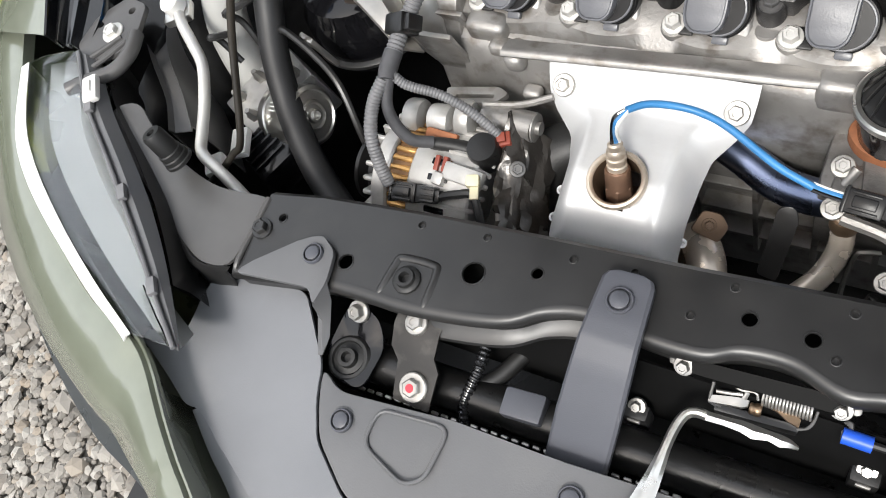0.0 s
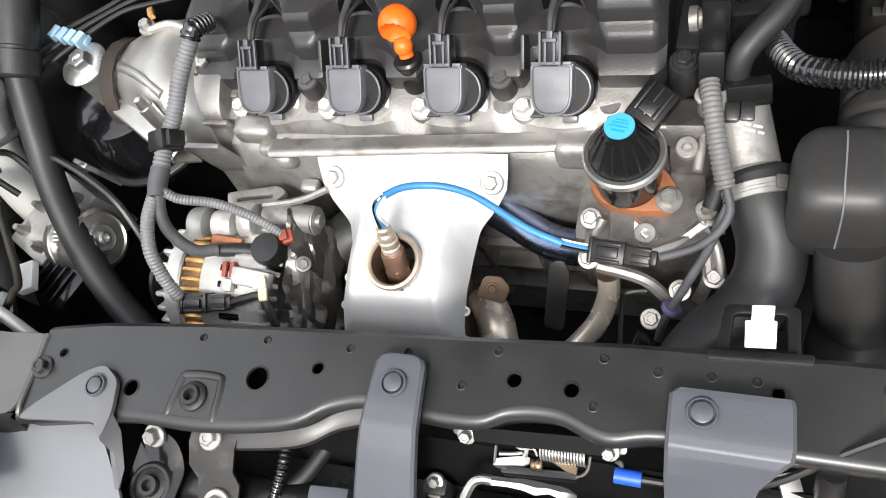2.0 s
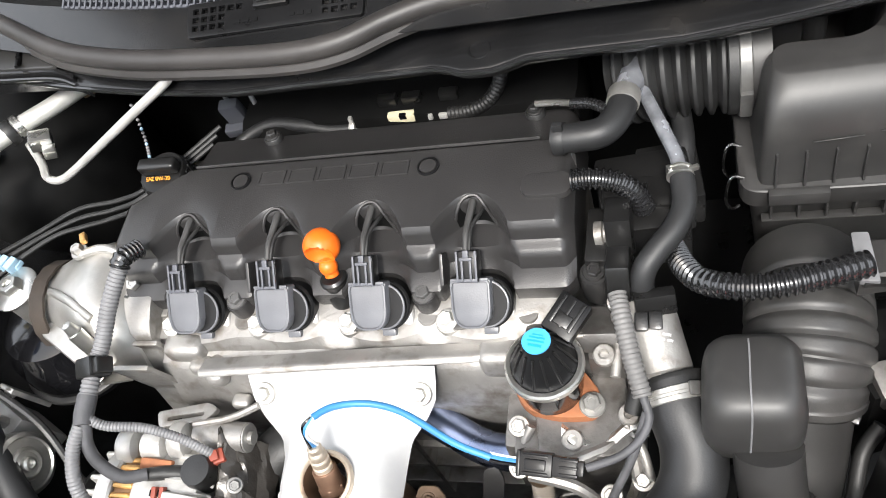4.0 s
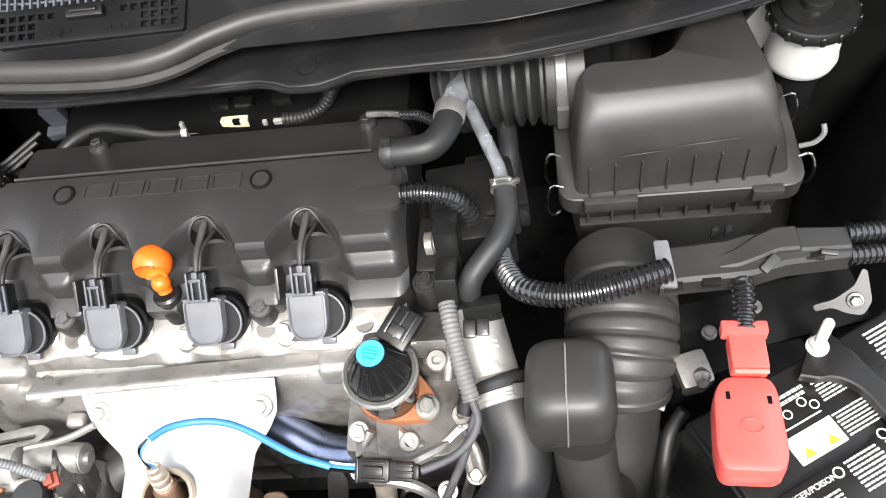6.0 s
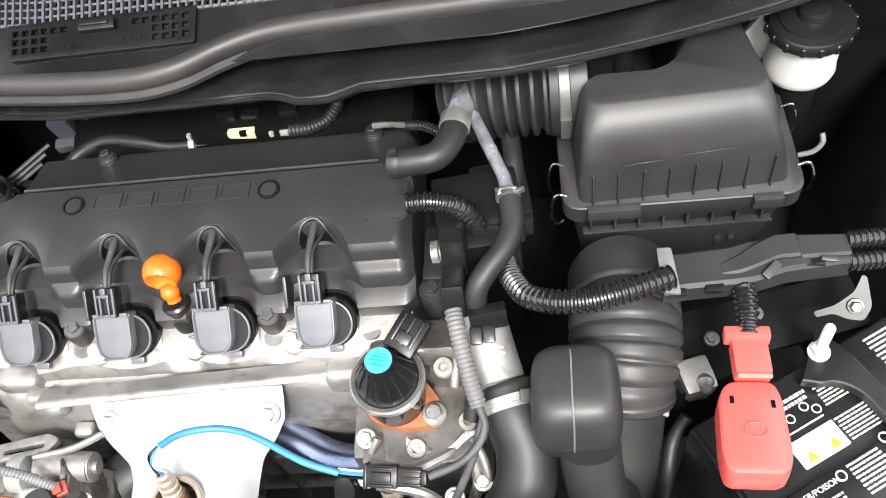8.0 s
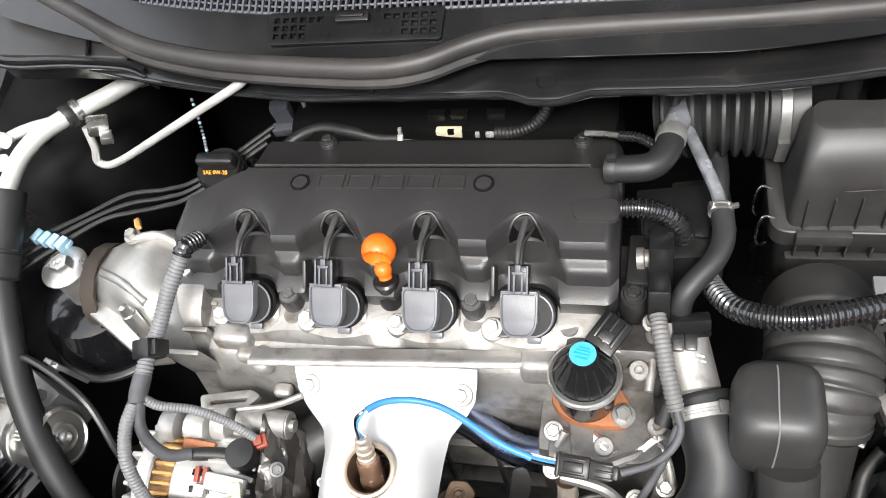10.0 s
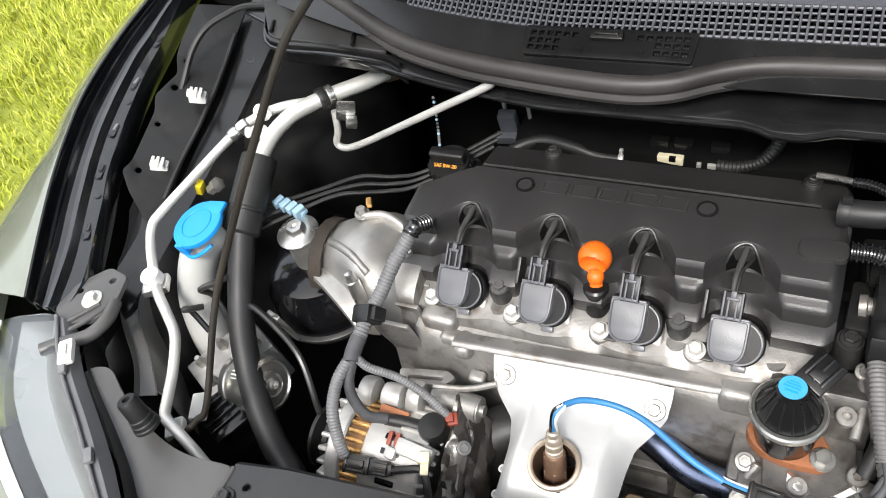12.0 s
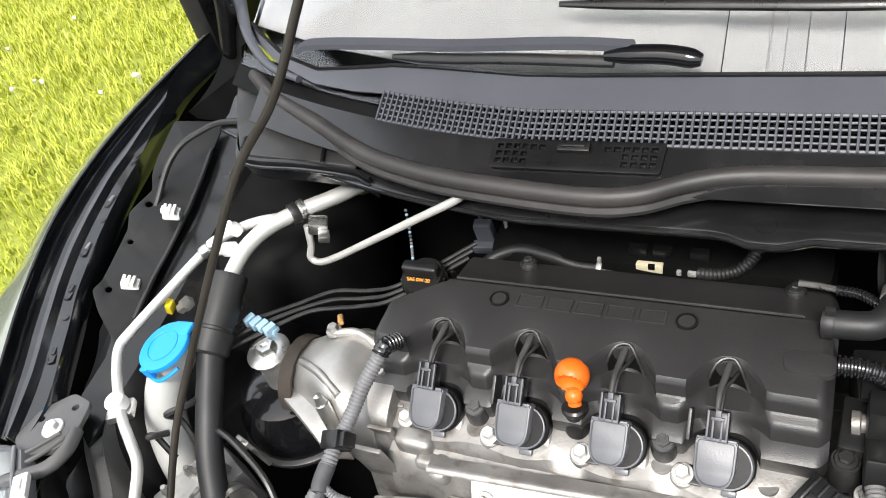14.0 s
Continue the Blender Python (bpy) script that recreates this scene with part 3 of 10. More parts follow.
rows = []
for dy, dz in ((0.0012, 0.0), (-0.0012, 0.0), (-0.0035, -0.0008), (-0.0055, -0.0022), (-0.007, -0.0045), (-0.0076, -0.0075), (-0.0062, -0.0095), (-0.0045, -0.0145), (-0.004, -0.019), (-0.010, -0.0232), (-0.0145, -0.0245), (-0.0155, -0.028)):
    # the lower lip stands out only between the left bracket and the first strap
    rows.append([(p.x, p.y + (dy if dz > -0.01 else dy * lip_of(p.x) - 0.004 * (1 - lip_of(p.x))), p.z + dz) for p in rim])
bm = bmesh.new()
strip(bm, rows)
part("front_lip", thicken(bm, 0.0018), SATIN_STEEL, support)
# plate added below the holes so that they read as shadowed
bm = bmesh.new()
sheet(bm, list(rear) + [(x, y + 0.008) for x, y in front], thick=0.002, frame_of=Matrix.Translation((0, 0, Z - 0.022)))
part("lower_plate", bm, SHADED_BLACK, support, "near-black plate added inside the hollow section to keep the holes dark")
bm = bmesh.new()
strip(bm, [[(x, y, Z) for x, y in rear], [(x, y + 0.004, Z - 0.004) for x, y in rear], [(x, y + 0.005, Z - 0.05) for x, y in rear]])
part("rear_wall", thicken(bm, 0.0018), SATIN_STEEL, support)
# stamped dimple with a rubber stop hole
bm = bmesh.new()
line = curve_points([(-0.117, 0.130, Z - 0.0045), (-0.115, 0.137, Z - 0.0026), (-0.112, 0.157, Z - 0.0022), (-0.108, 0.163, Z - 0.0022), (-0.082, 0.164, Z - 0.0022), (-0.077, 0.159, Z - 0.0022), (-0.076, 0.137, Z - 0.0026), (-0.077, 0.130, Z - 0.0045)], 6)
skin(bm, rings_along(line, [0.0040] * len(line), 14))
part("stamped_rim", bm, SATIN_STEEL, support)
bm = bmesh.new()
lathe(bm, (-0.097, 0.147, Z), (0, 0, 1), [(0.0115, 0), (0.0112, 0.002), (0.0095, 0.0034), (0.008, 0.0036), (0.0072, 0.0062), (0.0045, 0.0064), (0.0038, 0.001), (0.0, 0.001)], 24)
part("stamped_boss", bm, RUBBER, support)
bm = bmesh.new()
bolt(bm, (-0.243, 0.152, Z + 0.001), (0, 0, 1), 0.0065, 0.007)
part("support_bolt", bm, SATIN_STEEL, support)

# left shoulder that carries on to the lamp
# the sky's sheen on the shoulder is put into its paler steel
shoulder = thing("support_shoulder", (-0.33, 0.16, 0.6), "grey-black steel shoulder joining radiator support and fender", "radiator support")
out = rounded([(-0.255, 0.1795), (-0.263, 0.180), (-0.31, 0.176), (-0.353, 0.186), (-0.40, 0.205), (-0.445, 0.235), (-0.47, 0.22), (-0.435, 0.185), (-0.38, 0.155), (-0.33, 0.128), (-0.29, 0.108), (-0.256, 0.112)], 0.02)
bm = bmesh.new()
sheet(bm, out, thick=0.003, frame_of=Matrix.Translation((0, 0, Z - 0.001)), shape=lambda x, y: 0.012 * max(0, (-0.36 - x) / 0.1), bevel=0.001)
part("plate", bm, DUST_SHEEN_STEEL, shoulder, angle=22)
# wall kept dark, coloured for the shadowed gap beside the lamp
bm = bmesh.new()
edge = curve_points([(-0.256, 0.112, Z), (-0.29, 0.108, Z), (-0.33, 0.128, Z), (-0.38, 0.155, Z + 0.002), (-0.435, 0.185, Z + 0.009), (-0.475, 0.22, Z + 0.012), (-0.50, 0.28, Z + 0.01)], 5)
strip(bm, [edge, [p + Vector((-0.004, -0.004, -0.004)) for p in edge], [p + Vector((-0.012, -0.012, -0.06)) for p in edge]])
part("side_wall", thicken(bm, 0.002), SATIN_STEEL, shoulder)
bm = bmesh.new()
line = curve_points([(-0.252, 0.1795, Z), (-0.2515, 0.15, Z), (-0.250, 0.1145, Z), (-0.25, 0.112, Z - 0.02)], 4)
skin(bm, rings_along(line, [0.0024] * len(line), 8))
part("joint_bead", bm, DUST_SHEEN_STEEL, shoulder)
bm = bmesh.new()
at, ax = Vector((-0.352, 0.186, 0.735)), Vector((-0.25, 0.15, 1)).normalized()
lathe(bm, at, ax, [(0.0135, 0), (0.0135, 0.003), (0.0125, 0.004), (0.0125, 0.008), (0.0115, 0.009), (0.0115, 0.014), (0.0105, 0.015), (0.01, 0.034), (0.0085, 0.037), (0.004, 0.037), (0.0035, 0.033), (0, 0.033)], 28)
stub = part("bump_stop", bm, RUBBER)
tagged(stub, "ribbed black rubber bump stop on the support shoulder", "bump stop")

# ---- cowl and windshield ----
def cowl_y(x):
    """How far the panel swings back towards the ends."""
    d = max(0.0, abs(x - 0.12) - 0.18)
    return 0.42 * d * d + 0.10 * d


bm = bmesh.new()
LIP_XS = [-0.50 + 0.0125 * k for k in range(108)]


def lip_line(y, z, tongue):
    """A line along the lip; a small tongue stands out round the swage."""
    return [(x, y + cowl_y(x) - tongue * 0.010 * math.exp(-(((x - 0.152) / 0.026) ** 4)), z) for x in LIP_XS]


strip(bm, [lip_line(0.566, 0.834, 1), lip_line(0.5575, 0.845, 1), lip_line(0.557, 0.8495, 1), lip_line(0.560, 0.852, 1), lip_line(0.580, 0.856, 0), lip_line(0.60, 0.866, 0), lip_line(0.66, 0.868, 0)])
structure("cowl_lip", thicken(bm, 0.002), BLACK_PAINT, "black painted steel cowl lip above the engine", "cowl")
bm = bmesh.new()
line = [Vector(p) for p in lip_line(0.5562, 0.8485, 1)]
skin(bm, rings_along(line, [0.0026] * len(line), 8))
structure("cowl_edging", bm, CONDUIT_BLACK, "shiny black rubber edging on the cowl lip", "cowl")
# swaged hole in the lip
bm = bmesh.new()
lathe(bm, (0.152, 0.566, 0.8535), (0, -0.1, 1), [(0.0095, 0), (0.009, 0.0008), (0.0078, 0.001), (0.0072, 0.0002), (0.0, 0.0002)], 24)
structure("cowl_swage", bm, BLACK_PAINT, "round swage pressed into the cowl lip", "cowl")

SEAL_LINE = [(-0.46, 0.735, 0.893), (-0.40, 0.688, 0.892), (-0.322, 0.645, 0.89), (-0.235, 0.595, 0.889), (-0.17, 0.573, 0.888), (-0.105, 0.56, 0.888), (0.0, 0.549, 0.888), (0.05, 0.554, 0.888), (0.09, 0.573, 0.889), (0.13, 0.584, 0.89), (0.20, 0.588, 0.89), (0.33, 0.592, 0.89), (0.45, 0.605, 0.89), (0.58, 0.64, 0.89), (0.68, 0.70, 0.89)]
bm = bmesh.new()
tube(bm, SEAL_LINE, 0.0088, 12, 6)
line = [p + Vector((0, -0.004, -0.011)) for p in curve_points(SEAL_LINE, 6)]
skin(bm, rings_along(line, [0.006] * len(line), 8))
structure("hood_seal", bm, SEAL, "brown-black rubber hood seal along the cowl", "seal")

cowl = thing("windshield_cowl", (0.1, 0.65, 0.86), "dark grey plastic cowl panel with an air intake grille", "cowl")
def on_cowl(x, y):
    """A place on the cowl's slope."""
    return Vector((x, y + cowl_y(x), 0.885 + 0.463 * (y - 0.575)))


def cowl_band(y0, y1, lift=0.0, n=3, x0=-0.50):
    up = Vector((0, -0.42, 0.907)) * lift
    xs = [x0 + (0.84 - x0) * k / 67 for k in range(68)]
    return [[on_cowl(x, y0 + (y1 - y0) * k / n) + up for x in xs] for k in range(n + 1)]


bm = bmesh.new()
strip(bm, cowl_band(0.565, 0.608, x0=-0.425))
part("lower_panel", thicken(bm, 0.002), BLACK_PAINT, cowl)
bm = bmesh.new()
EDGE = [(-0.485, 0.664, 0.676), (-0.46, 0.655, 0.668), (-0.405, 0.638, 0.651), (-0.341, 0.629, 0.646), (-0.28, 0.631, 0.658), (-0.235, 0.6355, 0.667), (-0.18, 0.6365, 0.671)] + [(-0.08 + 0.06 * k, 0.6365, 0.672) for k in range(16)]
strip(bm, [[on_cowl(x, a + (b_ - a) * k / 3) for x, a, b_ in EDGE] for k in range(4)])
part("upper_panel", thicken(bm, 0.002), STRAP_PLASTIC, cowl, "grey plastic upper panel")
# near-black floor stands for the shadow between the grille bars
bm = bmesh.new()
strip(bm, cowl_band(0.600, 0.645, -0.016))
part("grille_floor", thicken(bm, 0.002), SHADED_BLACK, cowl)
# grille: long rails and cross bars
gx0, gx1 = -0.235, 0.56
for k, y in enumerate((0.6075, 0.6134, 0.6192, 0.625, 0.6309, 0.6368)):
    bm = bmesh.new()
    line = [on_cowl(gx0 + (gx1 - gx0) * i / 60, y) for i in range(61)]
    skin(bm, rings_along(line, [0.0012 if 0 < k < 5 else 0.0017] * 61, 6))
    part("grille_rail", bm, STRAP_PLASTIC, cowl)
bar = None
for i in range(120):
    x = gx0 + (gx1 - gx0) * i / 119
    if bar is None:
        bm = bmesh.new()
        a, b_ = on_cowl(x, 0.606), on_cowl(x, 0.638)
        block(bm, (a + b_) / 2, (0.0021, (b_ - a).length, 0.006), facing((0, 0, 0), (0, -0.42, 0.907)).to_3x3().to_4x4(), 0.0004, 1)
        bar = part("grille_bar", bm, STRAP_PLASTIC, cowl)
        bar_at = on_cowl(x, 0.62)
    else:
        o = bpy.data.objects.new("grille_bar", bar.data)
        scene.collection.objects.link(o)
        o.parent = cowl
        o.location = on_cowl(x, 0.62) - bar_at
# small service vent
vent = thing("cowl_vent", (-0.01, 0.594, 0.89), "black plastic vent lid with two grids in the cowl", "vent")
f = facing(on_cowl(-0.012, 0.5945) + Vector((0, -0.42, 0.907)) * 0.004, (0, -0.42, 0.907))
def cells(u0, v0, nu, nv, w=0.0055, h=0.0048, gap=0.0026):
    return [[(u0 + i * (w + gap), v0 + j * (h + gap)), (u0 + i * (w + gap) + w, v0 + j * (h + gap)), (u0 + i * (w + gap) + w, v0 + j * (h + gap) + h), (u0 + i * (w + gap), v0 + j * (h + gap) + h)] for i in range(nu) for j in range(nv)]


bm = bmesh.new()
sheet(bm, rounded([(-0.078, -0.015), (0.078, -0.015), (0.08, 0.015), (-0.08, 0.015)], 0.003), cells(-0.074, -0.0095, 4, 3) + cells(-0.0415, 0.005, 2, 1) + cells(0.0435, -0.0095, 4, 3) + cells(0.027, 0.005, 2, 1), 0.003, f, bevel=0.0005)
part("lid", bm, PLUG_BLACK, vent)
bm = bmesh.new()
block(bm, f @ Vector((0.0, 0.006, 0.003)), (0.03, 0.009, 0.006), f.to_3x3().to_4x4(), 0.0015)
block(bm, f @ Vector((0.0, 0.0065, 0.0065)), (0.022, 0.0035, 0.003), f.to_3x3().to_4x4(), 0.001)
part("latch_tab", bm, DARK_PLASTIC, vent)
for side in (((-0.035, -0.008, 0.006, 0.003), (-0.027, -0.008, 0.006, 0.003), (-0.018, -0.008, 0.005, 0.003)), ((0.014, -0.008, 0.006, 0.003), (0.022, -0.008, 0.006, 0.003), (0.03, -0.008, 0.005, 0.003))):
    bars(side, f @ Vector((0, 0, 0.0006)), (0, -0.42, 0.907), (0, 1, 0), PLUG_BLACK, vent)

# windshield, cabin behind it
bm = bmesh.new()
strip(bm, [[on_cowl(x, 0.628) + Vector((0, d * 0.88, d * 0.475 - 0.007)) for x in [-0.485 + 0.046 * k for k in range(30)]] for d in (0.0, 0.05, 0.25, 0.5, 0.8)])
structure("window_1", thicken(bm, 0.004), WINDSHIELD, "sloping windshield glass that mirrors the grey sky", "windshield")
bm = bmesh.new()
strip(bm, [[on_cowl(x, b_ - 0.003) + Vector((0, d * 0.9, 0.003)) for x, a, b_ in EDGE] for d in (0.0, 0.005)])
structure("windshield_trim", thicken(bm, 0.002), DARK_PLASTIC, "black rubber trim at the foot of the windshield", "trim")
PILLAR = curve_points([(-0.62, 1.02, 1.045), (-0.56, 0.90, 0.985), (-0.514, 0.824, 0.951), (-0.480, 0.775, 0.934), (-0.444, 0.738, 0.924), (-0.406, 0.710, 0.918), (-0.36, 0.692, 0.914)], 5)
bm = bmesh.new()
skin(bm, rings_along(PILLAR, [0.010 - 0.006 * i / len(PILLAR) for i in range(len(PILLAR))], 10))
structure("pillar_trim", bm, STRAP_PLASTIC, "grey plastic trim at the foot of the windshield pillar", "trim")
bm = bmesh.new()
foot = PILLAR[:18]
strip(bm, [foot, [p + Vector((-0.022, 0.004, -0.012)) for p in foot], [p + Vector((-0.045, 0.01, -0.05)) for p in foot], [Vector((-0.66, p.y + 0.03, 0.80)) for p in foot]])
strip(bm, [[foot[-1] + Vector((0, 0, -0.004)), foot[-1] + Vector((-0.045, 0.01, -0.05)), Vector((-0.66, foot[-1].y + 0.03, 0.80))], [Vector((-0.47, 0.74, 0.82)), Vector((-0.52, 0.76, 0.80)), Vector((-0.66, 0.80, 0.78))]])
structure("scuttle_side", thicken(bm, 0.003), SHADED_BLACK, "black scuttle corner beside the windshield pillar", "cowl")
# pale panels added behind the glass to give the sky's bright reflection
glare = thing("sunshade", (0.16, 0.9, 0.95), "pale grey panels added behind the windshield for the sky's reflection", "sunshade")
GLARE_GREY = mk("glare_grey", (0.78, 0.78, 0.785), 0.5, 0.0, var=0.06, scale=8, bump=0.05)
GLARE_SPLITS = [-0.49, 0.10, 0.136, 0.1395, 0.151, 0.168, 0.196, 0.23, 0.27, 0.34, 0.42, 0.50, 0.58, 0.66, 0.78]
for x0, x1 in zip(GLARE_SPLITS, GLARE_SPLITS[1:]):
    bm = bmesh.new()
    strip(bm, [[on_cowl(x0 + (x1 - x0 - 0.0012) * i / 4, 0.69) + Vector((0, d * 0.88, d * 0.475 - 0.02 - 0.002 * math.sin(math.pi * i / 4))) for i in range(5)] for d in (0.0, 0.3, 0.6)])
    part("glare_panel", thicken(bm, 0.002), GLARE_GREY, glare)
bm = bmesh.new()
block(bm, (0.16, 1.5, 0.80), (1.3, 1.3, 0.04), bevel=0.01)
structure("dashboard", bm, DARK_PLASTIC, "black dashboard top behind the windshield", "dashboard")
bm = bmesh.new()
block(bm, (0.16, 2.1, 1.1), (1.4, 0.05, 0.7), bevel=0.01)
block(bm, (0.16, 1.8, 1.42), (1.3, 0.7, 0.03), bevel=0.01)
block(bm, (-0.68, 1.5, 1.1), (0.04, 1.2, 0.6), bevel=0.01)
block(bm, (0.87, 1.5, 1.1), (0.04, 1.2, 0.6), bevel=0.01)
structure("cabin_walls", bm, DARK_PLASTIC, "dark closed car cabin behind the glass", "cabin")

# ---- engine ----
engine = thing("engine", (0.02, 0.48, 0.32), "four-cylinder engine with a cast aluminium cylinder head", "engine")
COIL_X = (-0.131, -0.0435, 0.044, 0.1315)


def bulge(x, width, power=2):
    """1 at a coil, falling to 0 between the coils."""
    d = min(abs(x - c - 0.003) for c in COIL_X)
    return max(0.0, 1 - (d / width) ** power)


def cover_section(x):
    """The valve cover's section at x: (y, z) from the rear foot over the top to the front foot."""
    s = bulge(x, 0.031, 2.2)
    end = max(0.0, (abs(x - 0.0045) - 0.195) / 0.012)
    top = 0.7725 - 0.010 * min(1, end) ** 2
    yf = 0.457 + 0.031 * s
    sink = 0.0125 * s
    yl = 0.4465 + 0.012 * bulge(x, 0.036, 3)
    yb = 0.429 + 0.020 * bulge(x, 0.030, 4)
    sec = [(0.602, 0.69), (0.602, 0.742), (0.598, 0.750), (0.590, 0.7535), (0.550, 0.7635), (0.546, 0.767), (0.543, 0.7715), (0.538, top), (0.505, top + 0.0012), (yf + 0.012, top), (yf + 0.005, top - 0.0012), (yf + 0.0012, top - 0.005), (yf, top - 0.008), (yf - 0.0008, 0.7545 - sink), (yf - 0.003, 0.7525 - sink), (yl + 0.0035, 0.7515 - sink), (yl, 0.7485 - sink), (yl - 0.002, 0.744 - 0.84 * sink), (yl - 0.003, 0.733), (yb + 0.004, 0.7295), (yb, 0.7265), (yb, 0.716), (yb + 0.002, 0.706)]
    back = 0.61 if x > -0.146 else 0.541 + 0.75 * (x + 0.146)
    return [(min(y, back), z) for y, z in sec]


bm = bmesh.new()
rings = []
xs = [-0.205 + 0.0027 * k for k in range(156)]
for i, x in enumerate(xs):
    e = min(x - xs[0], xs[-1] - x)
    pull = 0.010 * max(0, 1 - e / 0.010) ** 2
    rings.append([Vector((x, y + (pull if y < 0.5 else -pull), z - (pull if z > 0.735 else 0))) for y, z in cover_section(x)])
skin(bm, rings, closed=False, caps=False)
for r in (rings[0], rings[-1]):
    bm.faces.new([bm.verts.new(p) for p in r])
cover = part("valve_cover", bm, COVER_PLASTIC, engine, "matt black moulded plastic valve cover", angle=32)
# round screw recesses and maker's letters stay plain shapes pressed into the top
for x in (-0.084, 0.093):
    bm = bmesh.new()
    lathe(bm, (x, 0.5225, 0.773), (0, 0, 1), [(0.0098, 0), (0.0096, 0.0022), (0.0084, 0.0024), (0.0080, 0.0006), (0.0, 0.0006)], 28)
    plug = part("cover_plug", bm, PLUG_BLACK, cover)
    bm = bmesh.new()
    lathe(bm, (x, 0.5225, 0.7735), (0, 0, 1), [(0.0074, 0), (0.0072, 0.0016), (0.0055, 0.0018), (0.0, 0.0016)], 28)
    part("plug_disc", bm, COVER_PLASTIC, plug)
for k in range(5):
    x = -0.0535 + 0.029 * k
    w = 0.0132
    fr = Matrix.Translation((x, 0.5245, 0.7744))
    bm = bmesh.new()
    sheet(bm, rounded([(-w, -0.0082), (w, -0.0082), (w, 0.0082), (-w, 0.0082)], 0.0015), [rounded([(-w + 0.0022, -0.0062), (w - 0.0022, -0.0062), (w - 0.0022, 0.0062), (-w + 0.0022, 0.0062)], 0.001)], 0.0016, fr, bevel=0.0004)
    frame_part = part("pressed_emblem", bm, COVER_PLASTIC, cover)
    bm = bmesh.new()
    sheet(bm, rounded([(-w + 0.0024, -0.006), (w - 0.0024, -0.006), (w - 0.0024, 0.006), (-w + 0.0024, 0.006)], 0.001), thick=0.001, frame_of=fr @ Matrix.Translation((0, 0, -0.0008)))
    part("emblem_floor", bm, COVER_PLASTIC, frame_part)
# oval boss on the right end
bm = bmesh.new()
sheet(bm, rounded([(0.174, 0.482), (0.214, 0.482), (0.214, 0.505), (0.174, 0.505)], 0.0112, 8), thick=0.006, frame_of=Matrix.Translation((0, 0, 0.7765)), bevel=0.0016)
part("cover_boss", bm, COVER_PLASTIC, cover)
# bead shaped to draw the highlight along the rear step
bm = bmesh.new()
tube(bm, [(-0.138, 0.5452, 0.7726), (0.03, 0.5452, 0.7728), (0.186, 0.5452, 0.7726)], 0.0015, 8, 6)
part("highlight_bead", bm, COVER_PLASTIC, cover, "raised bead added for the edge highlight")
# ribs and cover bolts in the gaps
for x in (-0.0865, 0.0875):
    bm = bmesh.new()
    lathe(bm, (x, 0.432, 0.70), (0, -0.12, 1), [(0.0112, 0), (0.0112, 0.020), (0.010, 0.023), (0.0, 0.023)], 24)
    part("bolt_boss", bm, COVER_PLASTIC, cover)
    bm = bmesh.new()
    bolt(bm, (x, 0.4292, 0.7235), (0, -0.12, 1), 0.0062, 0.006)
    part("cover_bolt", bm, DUST_SHEEN_STEEL, cover)
    bm = bmesh.new()
    block(bm, (x + 0.021, 0.446, 0.735), (0.003, 0.026, 0.03), (40, 0, 0), 0.001)
    part("cover_rib", bm, COVER_PLASTIC, cover)
for x, y, z in ((0.226, 0.447, 0.722), (-0.2, 0.44, 0.722)):
    bm = bmesh.new()
    lathe(bm, (x, y, z - 0.03), (0, -0.1, 1), [(0.0125, 0), (0.0125, 0.028), (0.011, 0.031), (0, 0.031)], 20)
    bolt(bm, (x, y - 0.003, z + 0.002), (0, -0.1, 1), 0.0062, 0.006)
    part("cover_bolt", bm, SATIN_STEEL, cover)
for x in (-0.078, 0.176):
    bm = bmesh.new()
    lathe(bm, (x, 0.589, 0.752), (0, 0.1, 1), [(0.009, 0), (0.009, 0.006), (0.008, 0.0075), (0, 0.0075)], 20)
    bolt(bm, (x, 0.59, 0.7595), (0, 0.1, 1), 0.005, 0.005)
    part("cover_bolt", bm, SATIN_STEEL, cover)
# triangular pocket behind each coil where its lead comes out
ARCH = [(-0.0165, 0.7555), (-0.0145, 0.762), (-0.011, 0.768), (-0.006, 0.7708), (0.0005, 0.7715), (0.005, 0.7695), (0.0095, 0.763), (0.0130, 0.753), (0.0160, 0.7445)]


def wall_y(x):
    """The scalloped front wall of the cover."""
    return 0.457 + 0.031 * bulge(x, 0.031, 2.2)


